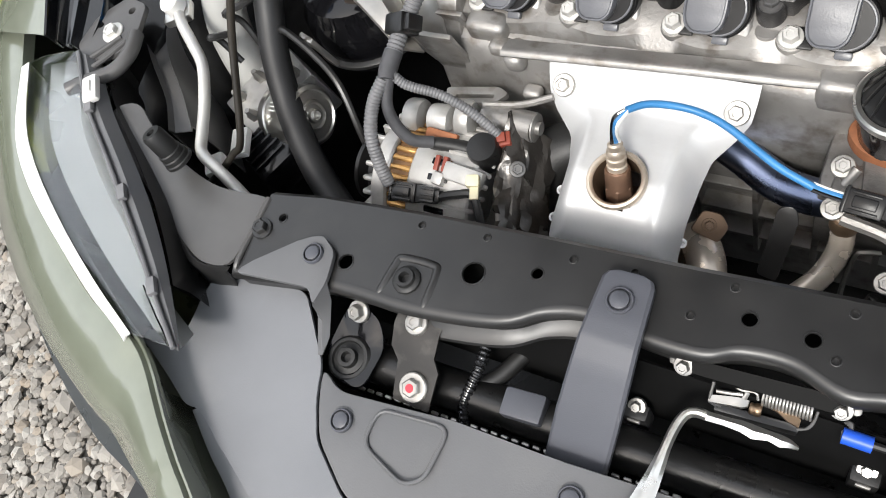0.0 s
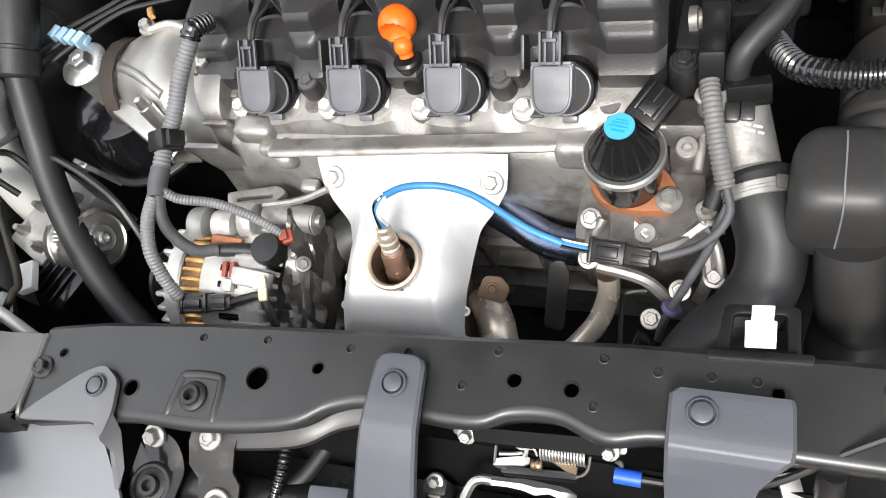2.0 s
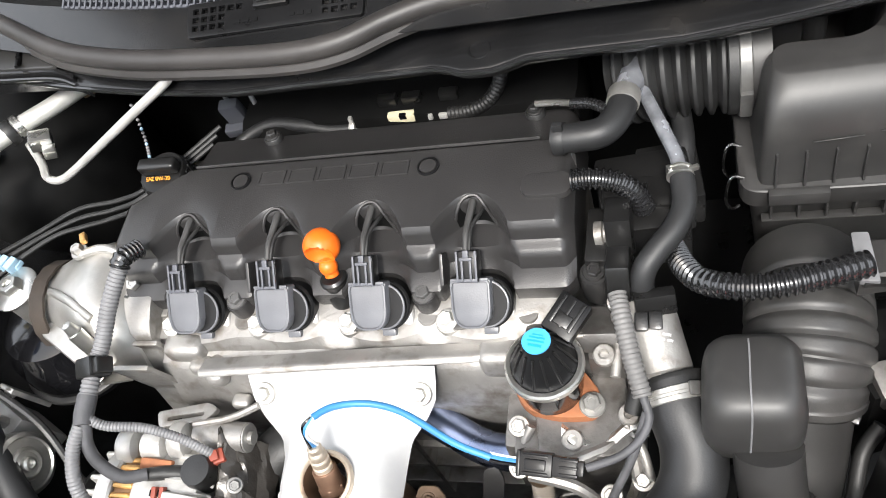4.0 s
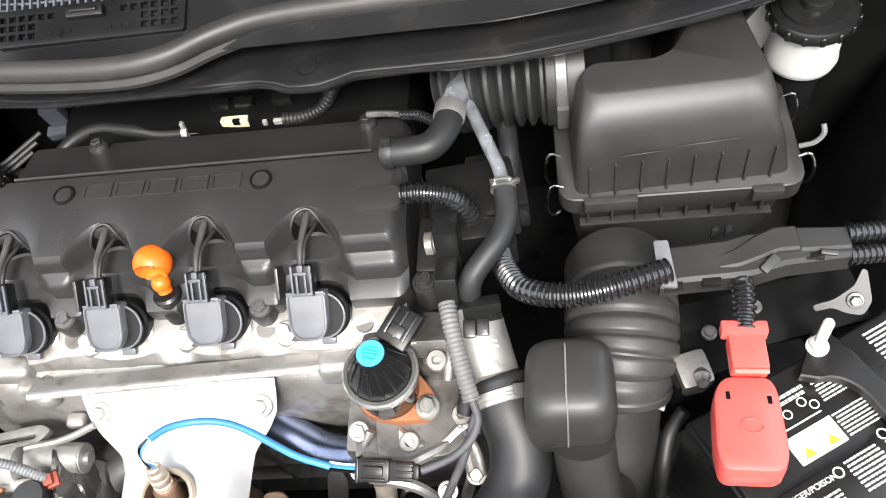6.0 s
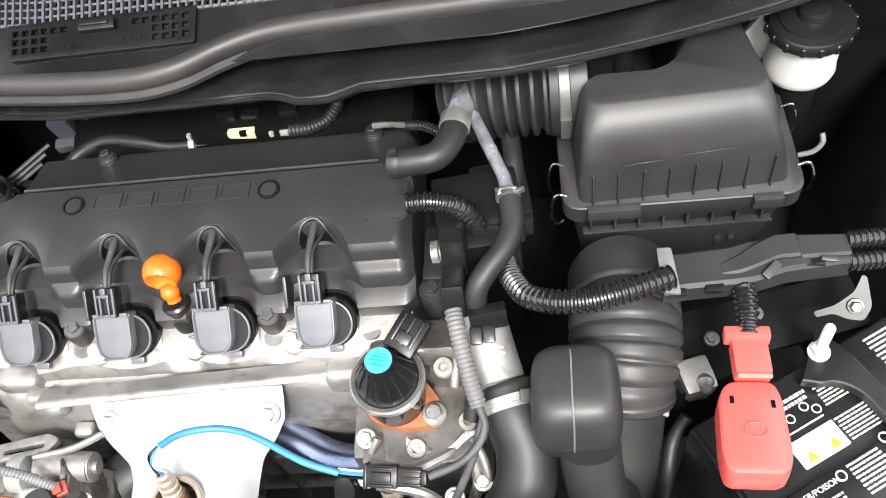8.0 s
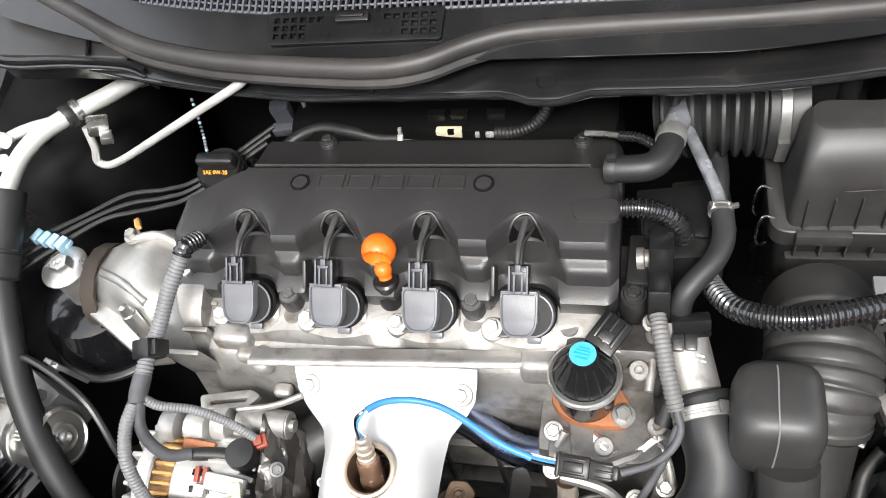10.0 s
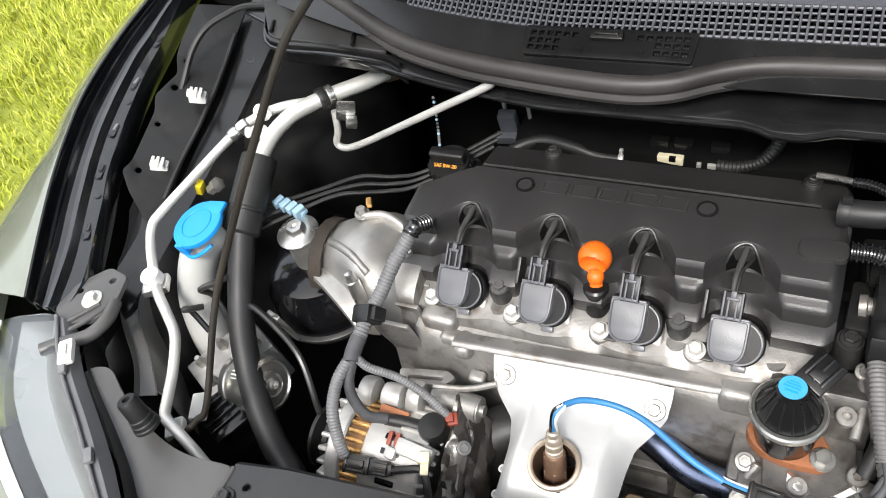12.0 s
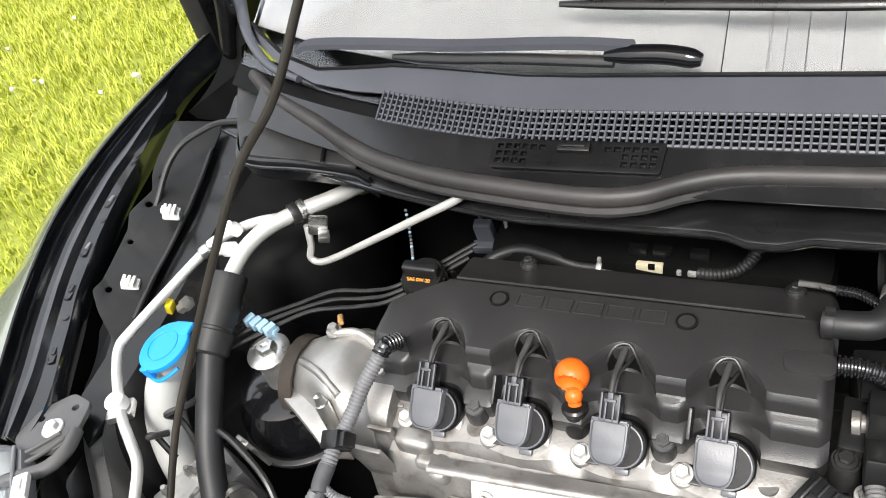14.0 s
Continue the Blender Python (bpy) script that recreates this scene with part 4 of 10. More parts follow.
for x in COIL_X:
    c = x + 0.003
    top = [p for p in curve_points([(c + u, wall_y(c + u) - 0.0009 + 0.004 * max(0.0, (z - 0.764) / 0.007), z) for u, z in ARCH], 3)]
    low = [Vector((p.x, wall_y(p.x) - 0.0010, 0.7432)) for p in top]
    # near-black sheet on the wall, coloured as the pocket's shadowed inside
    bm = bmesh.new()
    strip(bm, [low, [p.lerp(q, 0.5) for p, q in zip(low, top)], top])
    part("pocket_shadow", thicken(bm, 0.0006), SHADED_BLACK, cover)
    bm = bmesh.new()
    skin(bm, rings_along([p + Vector((0, -0.0008, 0)) for p in top], [0.0013] * len(top), 6))
    part("pocket_rim", bm, COVER_PLASTIC, cover)
    bm = bmesh.new()
    tube(bm, [(c - 0.001, 0.489, 0.766), (c - 0.002, 0.4805, 0.7645), (x - 0.001, 0.470, 0.762), (x - 0.002, 0.459, 0.760), (x - 0.002, 0.447, 0.7545)], 0.0033, 10, 5, 0.0024)
    part("coil_lead", bm, DUCT_RUBBER, cover, "taped grey-black coil lead")
    bm = bmesh.new()
    tube(bm, [(c + 0.0065, 0.488, 0.759), (c + 0.004, 0.479, 0.7605), (x + 0.002, 0.468, 0.760), (x + 0.001, 0.458, 0.7585), (x + 0.0005, 0.447, 0.754)], 0.0017, 8, 5)
    part("coil_lead", bm, RUBBER, cover)

# head casting
bm = bmesh.new()
rings = []
for x in [-0.172 + 0.01 * k for k in range(39)]:
    w = 0.0035 * wave_noise(x, 0, 40)
    hump = 0.006 * bulge(x, 0.03)
    rings.append([Vector((x, y, z)) for y, z in [(0.60, 0.55), (0.60, 0.705), (0.435, 0.711), (0.418 - hump, 0.704 + w), (0.405 - hump, 0.699), (0.398, 0.688 + w), (0.388, 0.684), (0.382, 0.676), (0.378, 0.66 + w), (0.372, 0.64), (0.372, 0.55)]])
skin(bm, rings, closed=True, caps=True)
part("cylinder_head", bm, CAST, engine, "stained cast aluminium cylinder head")
for x in COIL_X:
    bm = bmesh.new()
    lathe(bm, (x + 0.006, 0.428, 0.69), (0, -0.62, 0.78), [(0.034, -0.02), (0.030, 0.006), (0.0272, 0.014), (0.0255, 0.017), (0.0235, 0.0185), (0.0, 0.0185)], 32)
    part("plug_tower", bm, CAST, engine)
    bm = bmesh.new()
    lathe(bm, (x - 0.0255, 0.4185, 0.688), (0, -0.28, 1), [(0.0165, -0.008), (0.0135, 0.006), (0.0118, 0.014), (0.0105, 0.0175), (0.0, 0.0175)], 24)
    part("coil_pillar", bm, CAST, engine)
for x in (-0.0865, 0.0875, 0.172):
    bm = bmesh.new()
    lathe(bm, (x, 0.423, 0.675), (0, -0.1, 1), [(0.0105, 0), (0.0095, 0.028), (0.0085, 0.03), (0, 0.03)], 18)
    part("cover_pillar", bm, CAST, engine)
# bright rail over the exhaust side
bm = bmesh.new()
line = [(-0.118, 0.372, 0.701), (-0.06, 0.375, 0.701), (0.02, 0.380, 0.70), (0.08, 0.384, 0.698), (0.13, 0.389, 0.694), (0.155, 0.398, 0.688)]
skin(bm, [[Vector((x, y + a, z + b)) for a, b in ((0.016, -0.010), (0.013, -0.004), (0.006, -0.0018), (0.001, 0.0004), (-0.002, 0.0008), (-0.0045, -0.0002), (-0.006, -0.0025), (-0.0045, -0.006), (-0.001, -0.010))] for x, y, z in [tuple(p) for p in curve_points(line, 4)]])
part("head_rail", bm, CAST, engine, "machined ledge")
for x, y, z, s in ((-0.145, 0.40, 0.69, (0.04, 0.024, 0.026)), (-0.13, 0.386, 0.682, (0.022, 0.016, 0.014)), (-0.115, 0.385, 0.676, (0.02, 0.03, 0.02)), (-0.1, 0.366, 0.648, (0.018, 0.014, 0.012)), (0.155, 0.40, 0.68, (0.05, 0.04, 0.03))):
    bm = bmesh.new()
    block(bm, (x, y, z), s, (random.uniform(-8, 8), random.uniform(-5, 5), random.uniform(-6, 6)), 0.009, 3)
    part("casting_boss", bm, CAST, engine)
# block and lower castings
bm = bmesh.new()
block(bm, (0.03, 0.50, 0.44), (0.42, 0.22, 0.26), bevel=0.012)
crankcase = part("cylinder_block", bm, CAST, engine, "cast aluminium block")
for k in range(7):
    bm = bmesh.new()
    block(bm, (-0.13 + 0.055 * k, 0.386, 0.48), (0.006, 0.03, 0.16), bevel=0.002)
    part("block_rib", bm, CAST, crankcase)
for k in range(3):
    bm = bmesh.new()
    block(bm, (0.04, 0.384, 0.43 + 0.05 * k), (0.36, 0.024, 0.006), bevel=0.002)
    part("block_rib", bm, CAST, crankcase)
# timing case on the belt end
bm = bmesh.new()
sheet(bm, rounded([(0.365, 0.50), (0.375, 0.60), (0.385, 0.665), (0.40, 0.715), (0.43, 0.73), (0.60, 0.73), (0.60, 0.50)], 0.012), thick=0.032, frame_of=Matrix(((0, 0, 1, -0.172), (1, 0, 0, 0), (0, 1, 0, 0), (0, 0, 0, 1))), bevel=0.003)
part("timing_case", bm, CAST, engine, "cast timing chain case")
for y in (0.385, 0.41, 0.44):
    bm = bmesh.new()
    block(bm, (-0.186, y, 0.64), (0.04, 0.005, 0.14), (12, 0, 0), 0.0015)
    part("case_rib", bm, CAST, engine)
# right end: water outlet and EGR seat
for c, size, turn, r in (((0.20, 0.375, 0.60), (0.105, 0.095, 0.10), (0, 0, 0), 0.008), ((0.212, 0.352, 0.652), (0.075, 0.07, 0.012), (0, 0, 8), 0.004), ((0.175, 0.335, 0.640), (0.035, 0.03, 0.03), (0, 0, 0), 0.006), ((0.235, 0.405, 0.665), (0.035, 0.04, 0.05), (0, 0, 0), 0.006), ((0.215, 0.412, 0.69), (0.09, 0.04, 0.02), (-25, 0, 0), 0.005)):
    bm = bmesh.new()
    block(bm, c, size, turn, r)
    part("egr_seat", bm, CAST_DULL, engine)
# webs, studs and plugs on the end casting
for pts in ([(0.172, 0.342, 0.661), (0.165, 0.33, 0.65), (0.16, 0.318, 0.63)], [(0.245, 0.345, 0.66), (0.256, 0.33, 0.648), (0.262, 0.312, 0.632)], [(0.19, 0.398, 0.70), (0.215, 0.400, 0.702), (0.245, 0.398, 0.695)], [(0.24, 0.37, 0.69), (0.243, 0.40, 0.698), (0.24, 0.42, 0.70)]):
    bm = bmesh.new()
    tube(bm, pts, 0.004, 10, 5)
    part("casting_web", bm, CAST, engine)
for x, y, z in ((0.232, 0.386, 0.697), (0.205, 0.332, 0.66), (0.248, 0.352, 0.664)):
    bm = bmesh.new()
    lathe(bm, (x, y, z - 0.004), (0, -0.2, 1), [(0.0085, 0), (0.0085, 0.006), (0.0075, 0.007), (0.004, 0.007), (0.0035, 0.002), (0, 0.002)], 20)
    part("threaded_boss", bm, CAST, engine)
for pts in ([(0.165, 0.322, 0.655), (0.2, 0.315, 0.657), (0.225, 0.325, 0.655), (0.245, 0.335, 0.65), (0.252, 0.315, 0.63), (0.245, 0.30, 0.61)], [(0.17, 0.308, 0.645), (0.205, 0.302, 0.64), (0.225, 0.295, 0.615)]):
    bm = bmesh.new()
    tube(bm, pts, 0.005, 8, 5)
    part("seat_rib", bm, CAST, engine)
for x, y, z in ((0.232, 0.300, 0.628), (0.256, 0.312, 0.63), (0.162, 0.342, 0.66), (0.163, 0.312, 0.65), (0.21, 0.285, 0.60), (0.242, 0.43, 0.70)):
    bm = bmesh.new()
    bolt(bm, (x, y, z), (0, -0.35, 1), 0.006, 0.006)
    part("flange_bolt", bm, ZINC, engine)
bm = bmesh.new()
wavy = curve_points([(0.196, 0.338, 0.6585), (0.206, 0.331, 0.6575), (0.216, 0.327, 0.6555), (0.226, 0.326, 0.6545), (0.236, 0.332, 0.6565), (0.243, 0.338, 0.6585), (0.252, 0.344, 0.6595), (0.262, 0.345, 0.655)], 4)
strip(bm, [[p + Vector((0, 0.007, 0.002)) for p in wavy], [p + Vector((0, 0.003, 0.003)) for p in wavy], [p + Vector((0, -0.003, 0.001)) for p in wavy], [p + Vector((0, -0.0055, -0.006)) for p in wavy]])
part("wavy_strap", thicken(bm, 0.0018), ALU, engine, "silver wavy pressed strap")
bm = bmesh.new()
sheet(bm, rounded([(-0.011, -0.035), (0.006, -0.037), (0.010, 0.02), (0.004, 0.032), (-0.008, 0.028)], 0.005), thick=0.003, frame_of=facing((0.129, 0.305, 0.588), (0.05, -0.75, 0.65)), bevel=0.0008)
part("black_stay", bm, SATIN_STEEL, engine, "black pressed stay")
bm = bmesh.new()
tube(bm, [(0.202, 0.317, 0.58), (0.190, 0.3145, 0.581), (0.184, 0.311, 0.578), (0.1815, 0.295, 0.562), (0.181, 0.278, 0.546)], 0.0022, 8, 5)
part("wire_stay", bm, GALVANISED, engine)
bm = bmesh.new()
lathe(bm, (0.268, 0.40, 0.700), (0.25, -0.95, -0.35), [(0.0225, -0.025), (0.0225, 0.03), (0.0205, 0.032), (0.0205, 0.055)], 28)
part("water_outlet", bm, CAST, engine, "cast water outlet neck")
bars([(-0.012, 0.004, 0.004, 0.0016), (-0.006, 0.004, 0.006, 0.0016), (-0.012, 0.0, 0.008, 0.0016), (-0.002, 0.0, 0.004, 0.0016)], (0.2815, 0.385, 0.7175), (0.1, -0.3, 0.95), (0.2, 0.95, 0.3), WHITE_INK, engine)
# clips and a brass lug beside the neck
bm = bmesh.new()
block(bm, (0.2775, 0.424, 0.714), (0.016, 0.008, 0.006), (20, 0, 15), 0.0015)
part("brass_lug", bm, COPPER, engine, "brass lug")

# ---- ignition coils ----
d_up, d_n = Vector((0, 0.76, 0.65)), Vector((0, -0.65, 0.76))


def make_coil(x):
    root = thing("ignition_coil", (x, 0.425, 0.715), "grey plastic ignition coil plugged into the cylinder head", "ignition coil", "ignition coils in a row")
    c = Vector((x, 0.4155, 0.7305))
    f = Matrix((Vector((1, 0, 0)), d_up, d_n)).transposed().to_4x4()
    f.translation = c
    pad = [(-0.0166, 0.0185), (0.0166, 0.0185), (0.0162, -0.008), (0.0138, -0.0165), (0.0078, -0.0215), (-0.0078, -0.0215), (-0.0138, -0.0165), (-0.0162, -0.008)]
    bm = bmesh.new()
    sheet(bm, rounded(pad, 0.003), thick=0.012, frame_of=f, bevel=0.0016)
    part("coil_top", bm, COIL_PLASTIC, root)
    bm = bmesh.new()
    rim = [f @ Vector((u * 0.92, v * 0.92 - 0.0004, 0.0004)) for u, v in rounded(pad, 0.004)]
    skin(bm, rings_along([*rim, rim[0]], [0.0012] * (len(rim) + 1), 6), caps=False)
    part("coil_rim", bm, COIL_PLASTIC, root)
    bm = bmesh.new()
    lathe(bm, f @ Vector((0.0095, -0.003, -0.018)), d_n, [(0.0215, -0.012), (0.0215, 0.002), (0.0202, 0.0035), (0.0190, 0.0035), (0.0190, 0.0085), (0.0178, 0.0105), (0, 0.0105)], 36)
    part("coil_body", bm, PLUG_BLACK, root, "round glossy black coil body")
    bm = bmesh.new()
    skin(bm, rings_along([f @ Vector((0.0095 + 0.0186 * math.cos(a), -0.003 + 0.0186 * math.sin(a), -0.0085)) for a in [2 * math.pi * k / 32 for k in range(33)]], [0.0011] * 33, 6), caps=False)
    part("body_rim", bm, COIL_PLASTIC, root)
    bm = bmesh.new()
    block(bm, f @ Vector((0.012, -0.0255, -0.0145)), (0.012, 0.006, 0.006), f.to_3x3().to_4x4(), 0.0014)
    part("coil_tab", bm, COIL_PLASTIC, root)
    bm = bmesh.new()
    block(bm, f @ Vector((0, 0.0178, 0.0006)), (0.031, 0.0024, 0.0032), f.to_3x3().to_4x4(), 0.0008)
    part("pad_step", bm, COIL_PLASTIC, root)
    g = Matrix.Translation(f @ Vector((0, 0.0285, -0.001))) @ f.to_3x3().to_4x4()
    bm = bmesh.new()
    block(bm, g @ Vector((0, 0, 0)), (0.018, 0.025, 0.013), g.to_3x3().to_4x4(), 0.0018)
    plug = part("connector", bm, PLUG_BLACK, root, "black plug connector")
    bm = bmesh.new()
    gr = g.to_3x3().to_4x4()
    for u in (-0.0076, 0.0076):
        block(bm, g @ Vector((u, 0.0, 0.0066)), (0.0018, 0.025, 0.0032), gr, 0.0005)
    for u in (-0.0034, 0.0034):
        block(bm, g @ Vector((u, -0.003, 0.0072)), (0.0018, 0.016, 0.0034), gr, 0.0005)
    block(bm, g @ Vector((0, 0.0062, 0.0078)), (0.0105, 0.0026, 0.0034), gr, 0.0006)
    block(bm, g @ Vector((0, 0.0102, 0.0074)), (0.0046, 0.006, 0.0030), gr, 0.0006)
    block(bm, g @ Vector((0, -0.0105, 0.0070)), (0.016, 0.0026, 0.0026), gr, 0.0006)
    part("latch", bm, STRAP_PLASTIC, plug)
    bm = bmesh.new()
    block(bm, Vector((x - 0.0205, 0.4145, 0.7055)), (0.022, 0.017, 0.004), (16, 0, 0), 0.0018)
    part("ear", bm, DARK_PLASTIC, root)
    bm = bmesh.new()
    bolt(bm, Vector((x - 0.0258, 0.4135, 0.7065)), (0, -0.28, 1), 0.0066, 0.0085, 1.42)
    part("coil_bolt", bm, PIPE_ALU, root, "zinc-plated bolt")


for x in COIL_X:
    make_coil(x)

# ---- dipstick ----
dip = thing("oil_dipstick", (0.008, 0.44, 0.71), "orange ball-handled oil dipstick in a black tube", "dipstick")
bm = bmesh.new()
bmesh.ops.create_uvsphere(bm, u_segments=28, v_segments=18, radius=0.0158, matrix=Matrix.Translation((0.006, 0.455, 0.7615)))
for v in bm.verts:
    q = v.co - Vector((0.006, 0.455, 0.7615))
    g = q.dot(Vector((0, -0.85, -0.05)))
    if g > 0.0085:
        v.co -= Vector((0, -0.85, -0.05)) * (g - 0.0085) * 3.2
part("ball", bm, ORANGE, dip)
bm = bmesh.new()
bmesh.ops.create_uvsphere(bm, u_segments=20, v_segments=12, radius=0.008, matrix=Matrix.Translation((0.0085, 0.4445, 0.7465)))
tube(bm, [(0.0075, 0.449, 0.752), (0.0095, 0.441, 0.738)], 0.0062, 16, 3)
part("neck", bm, ORANGE, dip)
bm = bmesh.new()
lathe(bm, (0.0095, 0.4375, 0.706), (-0.03, 0.12, 1), [(0.0125, 0), (0.0125, 0.012), (0.0105, 0.015), (0.0105, 0.024), (0.012, 0.026), (0.012, 0.029), (0.010, 0.031), (0, 0.031)], 24)
part("tube_seat", bm, DARK_PLASTIC, dip)

# ---- oil filler cap ----
cap = thing("oil_filler_cap", (-0.18, 0.545, 0.745), "black oil filler cap with orange grade print", "oil cap")
bm = bmesh.new()
lathe(bm, (-0.183, 0.553, 0.747), (0, -0.15, 1), [(0.024, 0), (0.024, 0.016), (0.0225, 0.0185), (0.0, 0.0185)], 32)
part("skirt", bm, DARK_PLASTIC, cap)
for k in range(18):
    a = 2 * math.pi * k / 18
    bm = bmesh.new()
    block(bm, (-0.183 + 0.0243 * math.cos(a), 0.5517 + 0.0243 * math.sin(a), 0.756), (0.002, 0.002, 0.013), (0, 0, math.degrees(a)), 0.0006, 1)
    part("grip_rib", bm, DARK_PLASTIC, cap)
bm = bmesh.new()
block(bm, (-0.183, 0.552, 0.772), (0.041, 0.013, 0.014), (8, 0, 0), 0.004, 3)
part("grip", bm, DARK_PLASTIC, cap)
letters("SAE 0W-20", 0.0056, (-0.1825, 0.5405, 0.767), (0, -0.75, 0.66), (0, 0.66, 0.75), ORANGE_INK, cap)
for k in range(14):
    bm = bmesh.new()
    p = Vector((-0.199, 0.566, 0.772)).lerp(Vector((-0.219, 0.610, 0.800)), k / 13) - Vector((0, 0, 0.006 * math.sin(math.pi * k / 13)))
    lathe(bm, p, (-0.4, 0.8, 0.5), [(0.0012, -0.0014), (0.0019, 0), (0.0012, 0.0014)], 8)
    part("tether_bead", bm, CONDUIT if k % 4 else BLUE_CLIP, cap)
bm = bmesh.new()
lathe(bm, (-0.18, 0.557, 0.72), (0, -0.15, 1), [(0.027, 0), (0.027, 0.018), (0.025, 0.022), (0, 0.022)], 28)
part("filler_neck", bm, DARK_PLASTIC, cap)

# ---- heat shield ----
shield = thing("heat_shield", (0.01, 0.30, 0.56), "bright aluminised pressed steel exhaust heat shield", "heat shield")
def shield_point(u, v):
    """u across 0..1, v from the top edge down 0..1."""
    rows = [(0.0, 0.380, 0.690, -0.079, 0.0945, 0.0), (0.06, 0.372, 0.682, -0.0785, 0.094, 0.002), (0.13, 0.361, 0.673, -0.076, 0.092, 0.006), (0.19, 0.352, 0.668, -0.068, 0.083, 0.012), (0.26, 0.340, 0.666, -0.052, 0.069, 0.022), (0.36, 0.322, 0.6655, -0.048, 0.065, 0.03), (0.52, 0.293, 0.6655, -0.0465, 0.0635, 0.034), (0.66, 0.266, 0.656, -0.047, 0.064, 0.034), (0.78, 0.247, 0.638, -0.048, 0.066, 0.034), (0.88, 0.238, 0.612, -0.050, 0.068, 0.03), (1.0, 0.232, 0.565, -0.052, 0.071, 0.026)]
    for a, b in zip(rows, rows[1:]):
        if v <= b[0]:
            t = (v - a[0]) / (b[0] - a[0])
            y, z, x0, x1, drop = [p + (q - p) * t for p, q in zip(a[1:], b[1:])]
            break
    e = abs(2 * u - 1)
    fall = drop * max(0, (e - 0.62) / 0.38) ** 2.2
    crease = 0.0022 * math.exp(-((e - 0.66) / 0.07) ** 2) * min(1.0, max(0.0, (v - 0.2) / 0.15))
    return Vector((x0 + (x1 - x0) * u, y - 0.3 * fall, z - fall + crease + 0.0007 * wave_noise(u * 3, v * 3, 2.2)))


bm = bmesh.new()
skin(bm, [[shield_point(i / 44, j / 48) for i in range(45)] for j in range(49)], closed=False, caps=False)
hc = Vector((0.008, 0.2905, 0.668))
gone = [v for v in bm.verts if (Vector((v.co.x, v.co.y)) - hc.xy).length < 0.0195]
bmesh.ops.delete(bm, geom=gone, context="VERTS")
part("shield_shell", thicken(bm, 0.001), SHIELD, shield, angle=60)
sn = Vector((0.0, -0.22, 0.975)).normalized()
bm = bmesh.new()
lathe(bm, hc + Vector((0, 0, -0.004)), sn, [(0.0245, 0.001), (0.0245, 0.0045), (0.0235, 0.006), (0.0215, 0.0065), (0.0198, 0.005), (0.0194, 0.003)], 36, False)
part("hole_collar", bm, COLLAR_STEEL, shield, "pale heat-tanned collar")
# dark brown sleeve puts shadow into the open hole
bm = bmesh.new()
lathe(bm, hc + Vector((0, 0, -0.004)), sn, [(0.0196, 0.004), (0.0190, -0.004), (0.0183, -0.03)], 36, False)
part("hole_skirt", bm, HEAT_SHADOW, shield, "dark brown skirt added to keep the hole's inside shadowed")
for x in (-0.0625, 0.081):
    bm = bmesh.new()
    bolt(bm, (x, 0.3615, 0.676), (0, -0.55, 0.84), 0.0062, 0.006, 1.6)
    part("shield_bolt", bm, CAST_BRIGHT, shield)
for u, v in ((0.0, 0.5), (0.0, 0.62), (1.0, 0.6), (1.0, 0.72)):
    p = shield_point(u, v)
    bm = bmesh.new()
    lathe(bm, p, (0.3 if u else -0.3, -0.3, 1), [(0.004, -0.001), (0.004, 0.0005), (0.0022, 0.0005), (0.002, -0.001)], 16)
    part("edge_eyelet", bm, SHIELD, shield)

# exhaust manifold below the shield
mani = thing("exhaust_manifold", (0.01, 0.31, 0.5), "heat-tanned exhaust manifold under the heat shield", "exhaust manifold")
bm = bmesh.new()
lathe(bm, (0.008, 0.30, 0.52), sn, [(0.042, 0), (0.046, 0.04), (0.038, 0.07), (0.02, 0.085), (0.0165, 0.10), (0.0150, 0.101), (0, 0.101)], 32)
part("collector", bm, HEAT_TAN, mani)
bm = bmesh.new()
tube(bm, [(0.060, 0.300, 0.57), (0.074, 0.282, 0.578), (0.082, 0.262, 0.572), (0.084, 0.24, 0.555), (0.082, 0.22, 0.53)], 0.0165, 20, 6)
outlet = part("outlet_pipe", bm, TAN_STEEL, mani, "bright tanned outlet pipe")
bm = bmesh.new()
sheet(bm, rounded([(-0.015, -0.009), (0.010, -0.012), (0.014, 0.003), (0.004, 0.012), (-0.011, 0.010)], 0.004), thick=0.005, frame_of=facing((0.076, 0.300, 0.598), (0.25, -0.45, 0.85)), bevel=0.0015)
part("outlet_flange", bm, HEAT_SHADOW, outlet)
bm = bmesh.new()
bolt(bm, (0.074, 0.300, 0.598), (0.25, -0.45, 0.85), 0.0042, 0.005, 1.5)
part("flange_nut", bm, HEAT_SHADOW, outlet)
bm = bmesh.new()
tube(bm, [(0.055, 0.375, 0.615), (0.085, 0.362, 0.61), (0.12, 0.345, 0.607), (0.155, 0.337, 0.615), (0.175, 0.345, 0.628)], 0.0155, 18, 6)
blued = part("crossover_pipe", bm, BLUED, mani, "heat-blued steel pipe")
bm = bmesh.new()
tube(bm, [(-0.03, 0.36, 0.60), (-0.075, 0.335, 0.60), (-0.085, 0.31, 0.58), (-0.08, 0.28, 0.54)], 0.027, 18, 6)
part("inlet_hose", bm, RUBBER, mani, "thick dark duct")

# ---- oxygen sensor ----
o2 = thing("oxygen_sensor", (0.008, 0.292, 0.655), "brown oxygen sensor with a blue sleeved lead", "oxygen sensor")
ax = Vector((-0.05, 0.36, 0.93)).normalized()
o = Vector((0.0065, 0.2935, 0.655))
bm = bmesh.new()
lathe(bm, o, ax, [(0.0118, -0.014), (0.0118, -0.002), (0.0108, -0.001)], 6)
